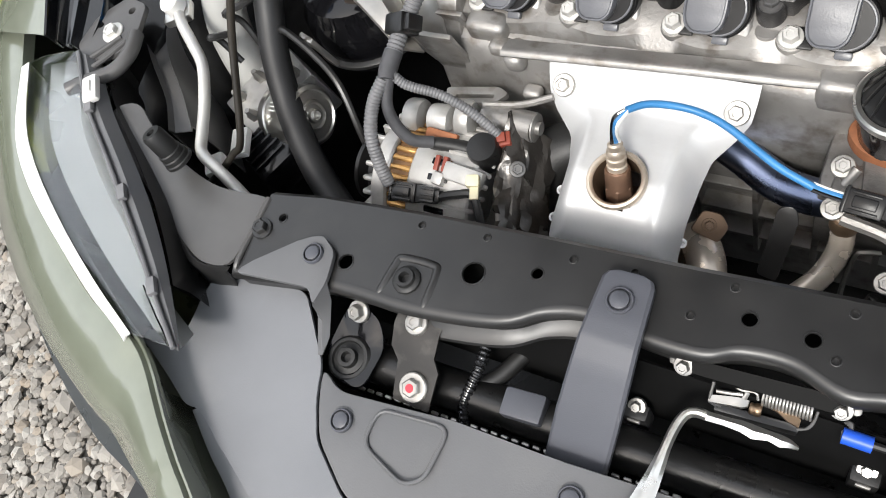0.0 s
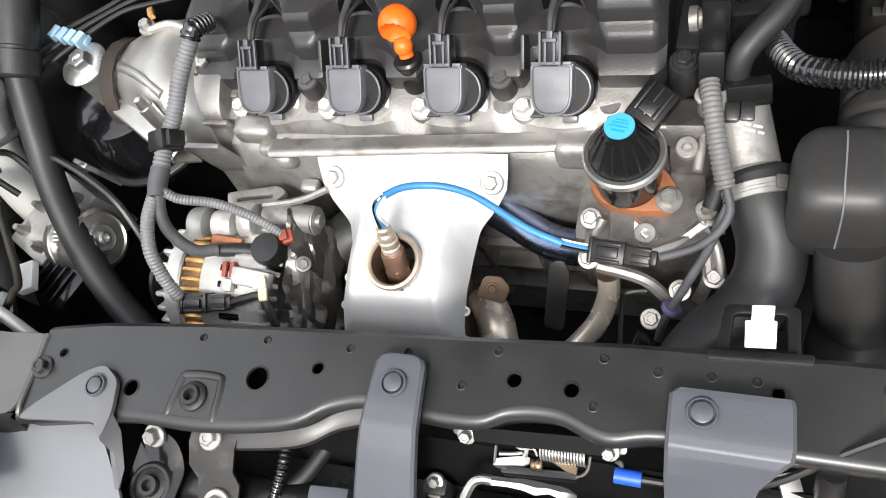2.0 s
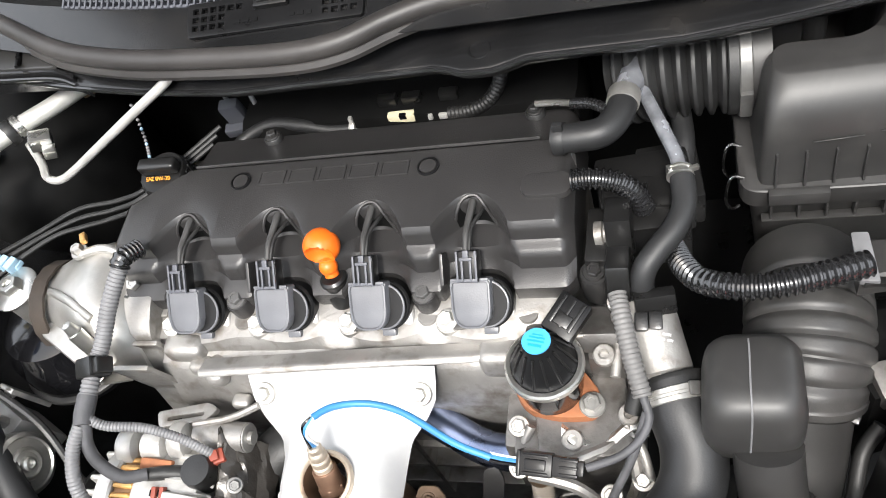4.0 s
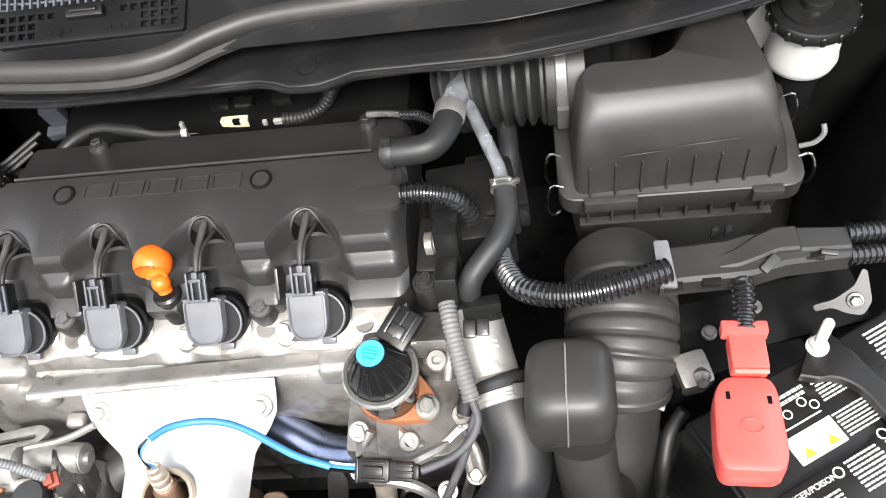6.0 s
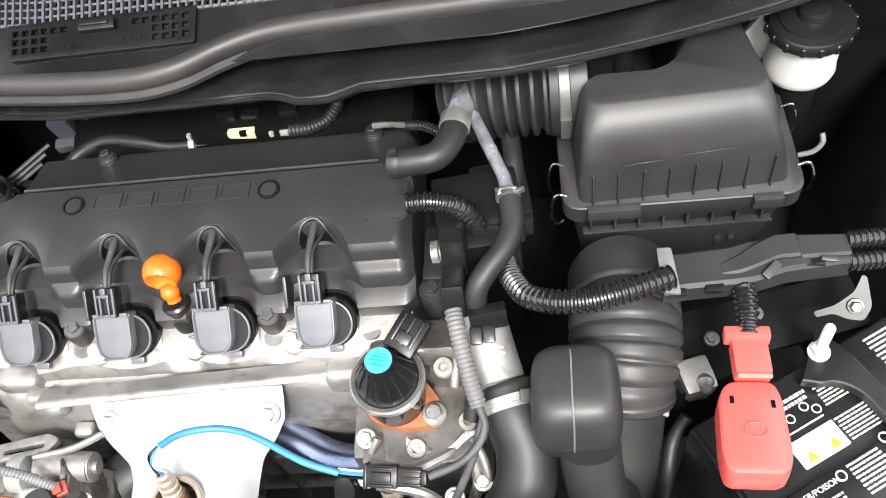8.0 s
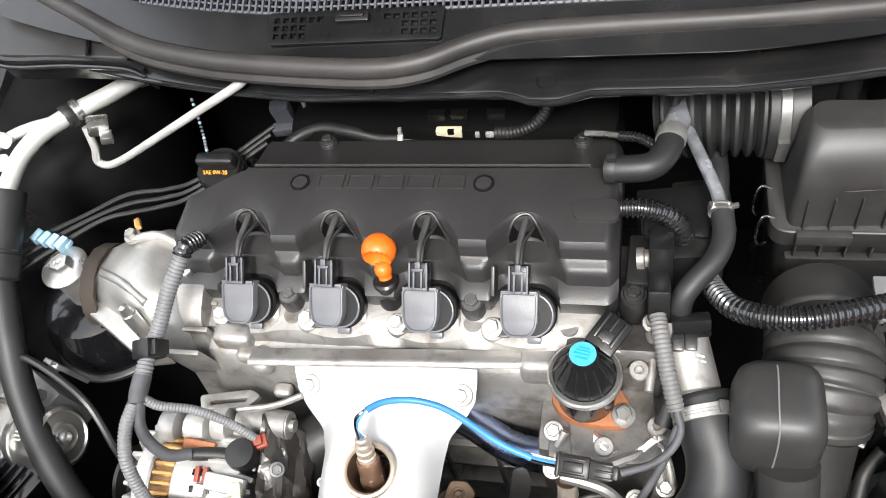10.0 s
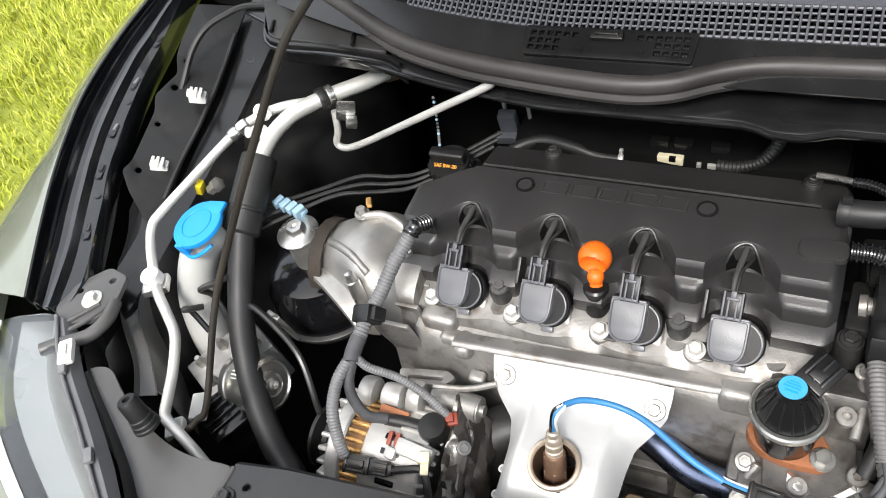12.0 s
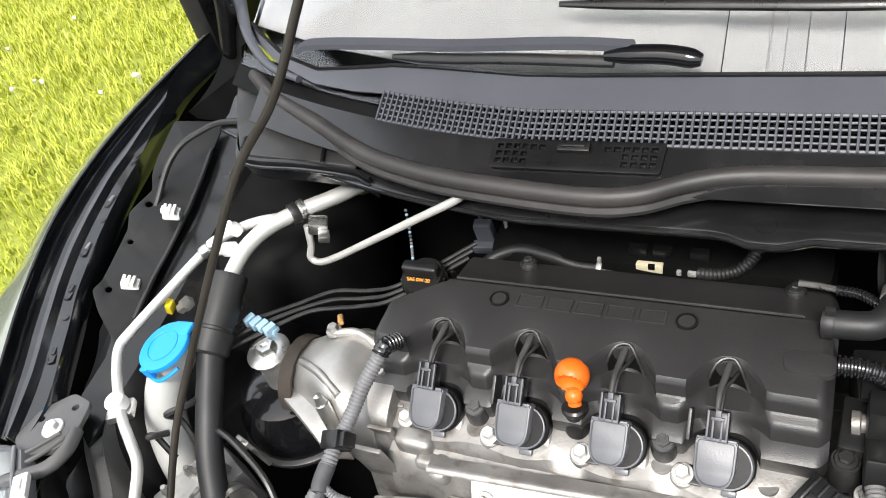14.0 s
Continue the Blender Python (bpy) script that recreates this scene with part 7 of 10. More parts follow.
part("lens_seal", bm, CONDUIT, lamp, "grey sealing bead")
for i in (6, 14, 22):
    bm = bmesh.new()
    p = A[i] + Vector((-0.004, -0.004, 0.004))
    block(bm, p, (0.008, 0.016, 0.006), (0, 0, 40), 0.0015)
    part("lens_clip", bm, CONDUIT, lamp)
bm = bmesh.new()
block(bm, (-0.478, 0.224, 0.757), (0.016, 0.03, 0.008), (0, 0, 38), 0.003)
block(bm, (-0.478, 0.224, 0.762), (0.006, 0.014, 0.003), (0, 0, 38), 0.001)
part("adjuster_tab", bm, WHITE, lamp, "white plastic tab")
bm = bmesh.new()
sheet(bm, rounded([(-0.552, 0.275), (-0.528, 0.256), (-0.492, 0.272), (-0.479, 0.292), (-0.492, 0.334), (-0.522, 0.340), (-0.548, 0.312)], 0.007), [circle(-0.506, 0.324, 0.004), circle(-0.5365, 0.302, 0.0035)], 0.006, Matrix.Translation((0, 0, 0.744)), bevel=0.0015)
tube(bm, [(-0.484, 0.300, 0.742), (-0.4775, 0.278, 0.742), (-0.484, 0.255, 0.742), (-0.504, 0.236, 0.746), (-0.520, 0.222, 0.748)], 0.0075, 12, 6)
tube(bm, [(-0.498, 0.292, 0.744), (-0.512, 0.272, 0.745), (-0.524, 0.256, 0.746)], 0.0028, 8, 4)
tube(bm, [(-0.489, 0.288, 0.744), (-0.500, 0.266, 0.745), (-0.514, 0.246, 0.746)], 0.0028, 8, 4)
part("mounting_bracket", bm, DUST_SHEEN_STEEL, lamp, "dusty dark grey mounting bracket")
bm = bmesh.new()
bolt(bm, (-0.512, 0.295, 0.745), (0, 0, 1), 0.0076, 0.007, 1.6)
part("mounting_bolt", bm, PIPE_ALU, lamp)

bumper = thing("front_bumper", (-0.3, -0.1, 0.3), "glossy grey-green front bumper beside the headlight, lawn reflection in its paint colour", "bumper")
UP = curve_points([(-0.69, 0.325, 0.735), (-0.64, 0.25, 0.732), (-0.578, 0.178, 0.732), (-0.522, 0.127, 0.732), (-0.447, 0.083, 0.732), (-0.410, 0.063, 0.732), (-0.365, 0.043, 0.733), (-0.313, 0.030, 0.735), (-0.287, 0.014, 0.729), (-0.249, -0.019, 0.727), (-0.218, -0.044, 0.725), (-0.191, -0.064, 0.722), (-0.12, -0.12, 0.715), (0.0, -0.17, 0.71), (0.35, -0.19, 0.71)], 3)
LO = curve_points([(-0.90, 0.335, 0.66), (-0.809, 0.253, 0.66), (-0.712, 0.182, 0.66), (-0.62, 0.10, 0.66), (-0.56, 0.052, 0.66), (-0.50, 0.016, 0.66), (-0.43, -0.02, 0.66), (-0.37, -0.044, 0.66), (-0.32, -0.056, 0.66), (-0.279, -0.067, 0.66), (-0.245, -0.078, 0.66), (-0.21, -0.10, 0.66), (-0.13, -0.15, 0.65), (0.0, -0.20, 0.65), (0.35, -0.22, 0.65)], 3)
bm = bmesh.new()
strip(bm, [[p + Vector((0.004, 0.004, -0.012)) for p in UP], [p + Vector((0.001, 0.001, -0.001)) for p in UP], [p + Vector((-0.005, -0.006, 0.0)) for p in UP], [p.lerp(q, 0.3) + Vector((-0.008, -0.01, 0.008)) for p, q in zip(UP, LO)], [p.lerp(q, 0.65) + Vector((-0.008, -0.01, 0.014)) for p, q in zip(UP, LO)], LO, [p + Vector((0.0, 0.0, -0.01)) for p in LO]])
part("bumper_skin", thicken(bm, 0.003), PAINT, bumper)
bm = bmesh.new()
tip = UP[21:34]
wall = curve_points([(-0.345, 0.026, 0.675), (-0.303, 0.0, 0.675), (-0.267, -0.015, 0.675), (-0.233, -0.037, 0.675), (-0.197, -0.06, 0.67)], 3)
strip(bm, [[p + Vector((0.003, 0.003, -0.004)) for p in tip], [p.lerp(q, 0.5) + Vector((0.004, 0.004, 0)) for p, q in zip(tip, wall)], wall, [p + Vector((0.01, 0.01, -0.07)) for p in wall]])
part("inner_return", thicken(bm, 0.002), PAINT, bumper)
SK = [p + Vector((0.006, 0.008, -0.012)) for p in LO]
bm = bmesh.new()
strip(bm, [SK, [p + Vector((-0.022, -0.03, -0.022)) for p in SK], [p + Vector((-0.024, -0.034, -0.1)) for p in SK], [p + Vector((0.0, 0.0, -0.24)) for p in SK], [p + Vector((0.04, 0.05, -0.36)) for p in SK]])
part("lower_skirt", thicken(bm, 0.003), mk("dark_grey_skirt", (0.06, 0.065, 0.068), 0.28, var=0.1, scale=9, bump=0.02, coat=0.4), bumper, "dark grey lower skirt with a light edge")

# ---- left side of the bay ----
def pipe_thing(name, base, label, parts, category="pipe"):
    root = thing(name, base, label, category)
    for nm, pts, r, mt, *extra in parts:
        bm = bmesh.new()
        if extra and extra[0] == "ribbed":
            corrugated(bm, pts, r, 0.0036, 0.12)
        else:
            tube(bm, pts, r, 14, 6)
        part(nm, bm, mt, root)
    return root


ac = pipe_thing("air_conditioning_pipe", (-0.36, 0.55, 0.74), "bright aluminium air conditioning pipe with a filling valve", [
    ("large_pipe", [(-0.297, 0.648, 0.799), (-0.315, 0.62, 0.803), (-0.345, 0.588, 0.806), (-0.37, 0.56, 0.805), (-0.384, 0.535, 0.80), (-0.389, 0.51, 0.793), (-0.39, 0.487, 0.784)], 0.0092, PIPE_ALU),
    ("small_pipe", [(-0.362, 0.575, 0.807), (-0.39, 0.562, 0.808), (-0.415, 0.547, 0.804), (-0.44, 0.525, 0.795), (-0.468, 0.47, 0.778), (-0.489, 0.415, 0.765), (-0.493, 0.396, 0.760), (-0.487, 0.375, 0.748), (-0.469, 0.346, 0.733)], 0.0058, PIPE_ALU),
    ("lower_pipe", [(-0.468, 0.344, 0.730), (-0.452, 0.328, 0.726), (-0.43, 0.311, 0.722), (-0.408, 0.292, 0.717), (-0.392, 0.26, 0.708), (-0.383, 0.232, 0.70), (-0.374, 0.213, 0.697), (-0.352, 0.203, 0.697), (-0.325, 0.192, 0.69), (-0.30, 0.180, 0.675), (-0.27, 0.165, 0.65)], 0.0058, PIPE_ALU),
    ("thin_pipe", [(-0.338, 0.583, 0.79), (-0.339, 0.577, 0.765), (-0.345, 0.574, 0.748), (-0.335, 0.573, 0.742), (-0.31, 0.572, 0.752), (-0.25, 0.567, 0.788), (-0.18, 0.563, 0.83), (-0.125, 0.562, 0.862), (-0.118, 0.566, 0.868)], 0.0043, PIPE_ALU)])
bm = bmesh.new()
ax = Vector((0.55, 0.75, -0.05))
lathe(bm, (-0.352, 0.580, 0.806), ax, [(0.0125, 0), (0.0132, 0.002), (0.0132, 0.008), (0.0125, 0.010)], 24)
part("clamp", bm, RUBBER, ac, "black rubber pipe clamp")
bm = bmesh.new()
lathe(bm, (-0.345, 0.590, 0.806), ax, [(0.0118, 0), (0.0118, 0.006), (0.0105, 0.007)], 24)
block(bm, (-0.322, 0.583, 0.792), (0.022, 0.016, 0.018), (10, 20, 30), 0.003)
block(bm, (-0.312, 0.574, 0.784), (0.013, 0.012, 0.011), (10, 20, 30), 0.002)
part("sensor_block", bm, ALU, ac, "pale sensor block")
bm = bmesh.new()
lathe(bm, (-0.405, 0.548, 0.806), (-0.25, -0.45, 0.86), [(0.008, 0), (0.008, 0.009), (0.0065, 0.011), (0.0065, 0.016), (0, 0.016)], 18)
part("valve_cap", bm, WHITE, ac, "pale valve cap")
bm = bmesh.new()
lathe(bm, (-0.398, 0.525, 0.80), (-0.3, -0.75, 0.6), [(0.0085, 0), (0.0085, 0.012), (0.0062, 0.015), (0.0062, 0.022), (0, 0.022)], 18)
part("valve_cap", bm, WHITE, ac, "white valve cap")
bm = bmesh.new()
lathe(bm, (-0.428, 0.537, 0.7995), (-0.6, -0.75, -0.25), [(0.0085, 0), (0.0095, 0.002), (0.0095, 0.012), (0.008, 0.014)], 6)
lathe(bm, (-0.438, 0.526, 0.7955), (-0.6, -0.75, -0.25), [(0.0075, 0), (0.008, 0.002), (0.008, 0.010), (0.0065, 0.012)], 18)
part("union_nut", bm, ALU, ac)
bm = bmesh.new()
lathe(bm, (-0.469, 0.345, 0.728), (-0.1, -0.1, 1), [(0.0115, 0), (0.0115, 0.012), (0.009, 0.015), (0, 0.0155)], 22)
part("joint_cap", bm, WHITE, ac, "white joint cap")
bm = bmesh.new()
block(bm, (-0.47, 0.343, 0.722), (0.03, 0.024, 0.01), (0, 0, 30), 0.003)
part("joint_block", bm, ALU, ac)
bm = bmesh.new()
block(bm, (-0.293, 0.655, 0.797), (0.024, 0.014, 0.022), (0, 0, 35), 0.003)
part("end_flange", bm, HEAT_TAN, ac)

hose = thing("air_conditioning_hose", (-0.37, 0.36, 0.6), "thick black rubber hose with a foam sleeve at its top", "hose")
bm = bmesh.new()
tube(bm, [(-0.389, 0.475, 0.777), (-0.389, 0.43, 0.752), (-0.386, 0.40, 0.725), (-0.382, 0.372, 0.698), (-0.372, 0.343, 0.677), (-0.357, 0.316, 0.659), (-0.334, 0.283, 0.635), (-0.30, 0.25, 0.615), (-0.265, 0.226, 0.605), (-0.235, 0.20, 0.59)], 0.0148, 18, 6)
part("hose_body", bm, HOSE, hose)
bm = bmesh.new()
lathe(bm, (-0.3905, 0.4965, 0.790), (0.01, -0.83, -0.47), [(0.013, 0), (0.0198, 0.001), (0.0204, 0.004), (0.0204, 0.060), (0.0196, 0.061), (0.0196, 0.064), (0.0216, 0.065), (0.0216, 0.088), (0.019, 0.0905), (0.014, 0.091)], 28)
part("foam_sleeve", bm, RUBBER, hose, "black foam sleeve")

prop = thing("hood_prop_rod", (-0.39, 0.185, 0.655), "brown-black painted steel hood prop rod", "prop rod")
bm = bmesh.new()
tube(bm, [(-0.395, 0.182, 0.655), (-0.376, 0.190, 0.668), (-0.355, 0.203, 0.682), (-0.340, 0.220, 0.694), (-0.3288, 0.2343, 0.7087), (-0.3195, 0.3007, 0.7911), (-0.288, 0.346, 0.8675), (-0.2479, 0.3786, 0.9438), (-0.2118, 0.414, 1.0113), (-0.1683, 0.4354, 1.0615), (-0.1341, 0.4626, 1.125), (-0.075, 0.508, 1.232), (-0.012, 0.556, 1.345)], 0.0036, 12, 6)
part("rod", bm, ROD, prop)
bm = bmesh.new()
block(bm, (-0.374, 0.212, 0.672), (0.02, 0.022, 0.012), (0, 0, 35), 0.003)
part("pivot", bm, WHITE, prop, "white pivot clip")

washer = thing("washer_filler", (-0.45, 0.37, 0.55), "translucent washer filler neck with a bright blue cap", "washer bottle")
wn_ = Vector((-0.12, -0.14, 0.95)).normalized()
wc = Vector((-0.4215, 0.399, 0.776))
bm = bmesh.new()
f = facing(wc, wn_)
lathe(bm, wc - wn_ * 0.007, wn_, [(0.0285, 0), (0.0305, 0.0015), (0.0308, 0.004), (0.030, 0.0062), (0.0275, 0.0072), (0, 0.0074)], 48)
part("cap", bm, BLUE_CAP, washer, "bright blue hinged cap")
bm = bmesh.new()
line = [f @ Vector((0.0185 * math.cos(a), 0.0185 * math.sin(a), 0.0005)) for a in [2 * math.pi * k / 28 for k in range(29)]]
skin(bm, rings_along(line, [0.0008] * 29, 6), caps=False)
part("cap_ring", bm, BLUE_CAP, washer)
bm = bmesh.new()
block(bm, f @ Vector((0.012, 0.022, -0.002)), (0.026, 0.018, 0.005), f.to_3x3().to_4x4(), 0.002)
part("cap_tab", bm, BLUE_CAP, washer)
bm = bmesh.new()
block(bm, f @ Vector((-0.008, -0.029, -0.008)), (0.012, 0.006, 0.016), f.to_3x3().to_4x4(), 0.002)
part("cap_hinge", bm, BLUE_CAP, washer)
bm = bmesh.new()
tube(bm, [f @ Vector((-0.02, -0.026, -0.015)), f @ Vector((-0.002, -0.032, -0.019)), f @ Vector((0.012, -0.027, -0.017)), f @ Vector((0.022, -0.017, -0.015))], 0.0022, 8, 5)
part("retainer_strap", bm, BLUE_CAP, washer)
bm = bmesh.new()
tube(bm, [wc - wn_ * 0.005, wc - wn_ * 0.022, (-0.435, 0.398, 0.735), (-0.45, 0.385, 0.705), (-0.452, 0.365, 0.67), (-0.44, 0.345, 0.62), (-0.43, 0.34, 0.56)], 0.0205, 22, 5, 0.024)
part("neck", bm, TANK_WHITE, washer, "milky plastic filler neck")

abs_unit = thing("brake_modulator", (-0.36, 0.31, 0.55), "aluminium brake modulator block with a round pump motor", "brake modulator")
AB = Vector((-0.398, 0.328, 0.602))
T = Euler((radians(6), radians(8), radians(-28))).to_matrix().to_4x4()
bm = bmesh.new()
block(bm, AB, (0.055, 0.09, 0.075), T, 0.003)
part("valve_block", bm, CAST_PALE, abs_unit)
for u, v in ((-0.016, 0.03), (0.012, 0.032), (-0.016, 0.002), (0.012, 0.004), (-0.016, -0.028), (0.014, -0.03)):
    p = AB + T @ Vector((u, v, 0.0375))
    bm = bmesh.new()
    lathe(bm, p, T.to_3x3() @ Vector((0, 0, 1)), [(0.0065, 0), (0.0065, 0.006), (0.005, 0.008), (0.003, 0.016), (0, 0.016)], 6)
    part("line_union", bm, ZINC, abs_unit)
bm = bmesh.new()
md = Vector((0.95, 0.02, 0.30)).normalized()
hub = Vector((-0.326, 0.306, 0.632))
lathe(bm, hub - md * 0.05, md, [(0.034, -0.004), (0.0345, 0.0), (0.0345, 0.005), (0.033, 0.006), (0.0325, 0.012), (0.033, 0.013), (0.0325, 0.040), (0.031, 0.045), (0.027, 0.0475), (0.0255, 0.0455), (0.017, 0.046), (0.016, 0.049), (0.0135, 0.0495), (0.012, 0.047), (0.008, 0.047), (0.007, 0.052), (0.0045, 0.053), (0.004, 0.049), (0, 0.049)], 40)
motor = part("pump_motor", bm, ALU, abs_unit, "bright pump motor can")
bars([(-0.009, 0.004, 0.012, 0.0014), (-0.009, 0.0, 0.016, 0.0014), (-0.009, -0.004, 0.010, 0.0014)], hub - md * 0.024 + Vector((-0.009, -0.012, 0.0315)), (-0.28, -0.35, 0.93), (0.0, 0.9, 0.3), WHITE_INK, motor)
bm = bmesh.new()
block(bm, (-0.372, 0.262, 0.60), (0.05, 0.05, 0.05), T, 0.008)
for k in range(4):
    block(bm, Vector((-0.372, 0.262, 0.627)) + T @ Vector((-0.015 + 0.01 * k, -0.004, 0)), (0.003, 0.04, 0.006), T, 0.001)
part("control_plug", bm, GLOSS_BLACK, abs_unit, "black control plug")
bm = bmesh.new()
block(bm, (-0.386, 0.252, 0.645), (0.018, 0.032, 0.01), (0, 0, 25), 0.002)
part("white_latch", bm, WHITE, abs_unit, "white connector latch")
for pts in ([(-0.398, 0.352, 0.675), (-0.412, 0.36, 0.70), (-0.414, 0.352, 0.72), (-0.395, 0.37, 0.72), (-0.40, 0.41, 0.70)], [(-0.374, 0.357, 0.68), (-0.36, 0.36, 0.695), (-0.32, 0.345, 0.685), (-0.285, 0.325, 0.67), (-0.262, 0.295, 0.63), (-0.255, 0.28, 0.58)], [(-0.412, 0.33, 0.672), (-0.428, 0.335, 0.70), (-0.42, 0.325, 0.715), (-0.41, 0.34, 0.705)]):
    bm = bmesh.new()
    tube(bm, pts, 0.0036, 8, 6)
    part("brake_line", bm, SATIN_STEEL, abs_unit)
bm = bmesh.new()
block(bm, (-0.332, 0.363, 0.665), (0.02, 0.005, 0.05), (10, 0, -20), 0.001)
lathe(bm, (-0.33, 0.358, 0.685), (0, -0.9, 0.3), [(0.006, 0), (0.006, 0.003), (0, 0.003)], 12)
part("holder", bm, ZINC, abs_unit)

mount = thing("engine_mount", (-0.31, 0.44, 0.6), "cast engine mount with a large flanged bolt", "engine mount")
bm = bmesh.new()
lathe(bm, (-0.335, 0.449, 0.60), (0, 0, 1), [(0.066, 0), (0.068, 0.03), (0.066, 0.05), (0.058, 0.062), (0.055, 0.075), (0.04, 0.083), (0.0, 0.084)], 40)
part("hydraulic_cup", bm, GLOSS_BLACK, mount, "gloss black mount cup")
bm = bmesh.new()
lathe(bm, (-0.335, 0.449, 0.61), (0, 0, 1), [(0.071, 0), (0.073, 0.002), (0.073, 0.006), (0.070, 0.008)], 48)
part("cup_rim", bm, SATIN_STEEL, mount)
bm = bmesh.new()
lathe(bm, (-0.335, 0.449, 0.685), (0, -0.08, 1), [(0.02, 0), (0.018, 0.035), (0.02, 0.043), (0, 0.043)], 28)
part("bolt_pillar", bm, CAST_BRIGHT, mount)
bm = bmesh.new()
lathe(bm, (-0.335, 0.4465, 0.727), (0, -0.08, 1), [(0.0235, 0), (0.0245, 0.0015), (0.0245, 0.003), (0.019, 0.005), (0.012, 0.006)], 40)
lathe(bm, (-0.335, 0.4465, 0.727), (0, -0.08, 1), [(0.0115, 0.004), (0.0115, 0.012), (0.0095, 0.0145), (0.005, 0.0145), (0.0045, 0.012), (0, 0.012)], 6)
part("mount_bolt", bm, ALU, mount, "large bright flanged bolt")
bm = bmesh.new()
rings = []
for x, y0, y1, z0, z1 in ((-0.318, 0.425, 0.475, 0.68, 0.715), (-0.295, 0.418, 0.483, 0.675, 0.727), (-0.262, 0.405, 0.492, 0.665, 0.738), (-0.235, 0.392, 0.497, 0.655, 0.742), (-0.208, 0.385, 0.498, 0.64, 0.735), (-0.188, 0.385, 0.495, 0.63, 0.71)):
    c = (y0 + y1) / 2
    rings.append([Vector((x, y0, z0)), Vector((x, y0 - 0.004, (z0 + z1) / 2)), Vector((x, y0 + 0.008, z1 - 0.008)), Vector((x, y0 + 0.02, z1)), Vector((x, c, z1 + 0.003)), Vector((x, y1 - 0.012, z1)), Vector((x, y1, z1 - 0.012)), Vector((x, y1, z0))])
skin(bm, rings)
bmesh.ops.subdivide_edges(bm, edges=bm.edges[:], cuts=1, use_grid_fill=True, smooth=0.6)
part("bracket_arm", bm, CAST_BRIGHT, mount, "ribbed cast bracket arm", angle=60)
for pts in ([(-0.289, 0.441, 0.7295), (-0.268, 0.431, 0.7375), (-0.246, 0.420, 0.7405), (-0.221, 0.405, 0.736)], [(-0.262, 0.474, 0.7415), (-0.235, 0.478, 0.7445), (-0.212, 0.472, 0.740), (-0.196, 0.462, 0.727)]):
    bm = bmesh.new()
    line = curve_points(pts, 6)
    skin(bm, rings_along(line, [0.0046] * len(line), 10, 0.8))
    part("bracket_rib", bm, CAST_BRIGHT, mount)
bm = bmesh.new()
near = curve_points([(-0.300, 0.412, 0.706), (-0.272, 0.396, 0.706), (-0.246, 0.381, 0.700), (-0.226, 0.370, 0.688)], 5)
strip(bm, [[p + Vector((0.006, 0.012, -0.03)) for p in near], [p + Vector((-0.003, -0.005, -0.004)) for p in near], [p + Vector((-0.002, -0.004, 0.001)) for p in near], [p + Vector((0.003, 0.004, 0.003)) for p in near], [p + Vector((0.010, 0.018, 0.004)) for p in near]])
part("bracket_lip", thicken(bm, 0.002), CAST_BRIGHT, mount)
bm = bmesh.new()
tube(bm, [(-0.226, 0.385, 0.70), (-0.2285, 0.388, 0.722), (-0.232, 0.391, 0.738)], 0.0075, 18, 3)
lathe(bm, (-0.232, 0.391, 0.737), (-0.12, 0.1, 1), [(0.0062, 0), (0.0045, 0.012), (0, 0.0135)], 16)
part("locating_stud", bm, ALU, mount)
bm = bmesh.new()
rings = []
for k in range(9):
    a = math.pi * k / 8
    rings.append([Vector((-0.300 + dx, 0.450 - 0.046 * math.cos(a), 0.690 + 0.047 * math.sin(a))) for dx in (-0.008, 0.008)] + [Vector((-0.300 + dx, 0.450 - 0.043 * math.cos(a), 0.690 + 0.044 * math.sin(a))) for dx in (0.008, -0.008)])
skin(bm, rings)
part("ground_band", bm, BELT, mount, "dark cloth-covered band")
bm = bmesh.new()
bolt(bm, (-0.262, 0.477, 0.743), (0, 0, 1), 0.006, 0.008)
part("arm_bolt", bm, ZINC, mount)
bm = bmesh.new()
bolt(bm, (-0.193, 0.445, 0.73), (0, -0.3, 1), 0.007, 0.008)
part("arm_bolt", bm, ZINC, mount)
bm = bmesh.new()
block(bm, (-0.255, 0.486, 0.752), (0.006, 0.012, 0.006), (0, 0, 30), 0.0015)
part("ground_lug", bm, COPPER, mount)

clip = thing("pipe_holder", (-0.365, 0.475, 0.70), "pale blue plastic pipe holder on the brake lines", "clip")
bm = bmesh.new()
for k in range(4):
    block(bm, (-0.372 + 0.010 * k, 0.474 - 0.002 * k, 0.742 - 0.001 * k), (0.0075, 0.014, 0.012), (0, 12, -20), 0.0015)
block(bm, (-0.357, 0.474, 0.737), (0.042, 0.010, 0.006), (0, 6, -10), 0.0015)
part("holder_body", bm, BLUE_CLIP, clip)
lines = thing("brake_lines", (-0.28, 0.55, 0.70), "three thin black brake lines along the firewall", "brake lines")
for k in range(3):
    bm = bmesh.new()
    d = 0.012 * k
    tube(bm, [(-0.42 + d, 0.44 - d * 0.4, 0.735 - d * 0.3), (-0.372 + d, 0.474 - d * 0.2, 0.741 - d * 0.2), (-0.335 + d * 0.9, 0.51 - d * 0.3, 0.735), (-0.30 + d * 0.6, 0.54 - d, 0.732), (-0.26, 0.552 - d, 0.727), (-0.22, 0.562 - d, 0.735), (-0.15, 0.62 - d, 0.75)], 0.0025, 8, 6)
    part("line", bm, RUBBER, lines)

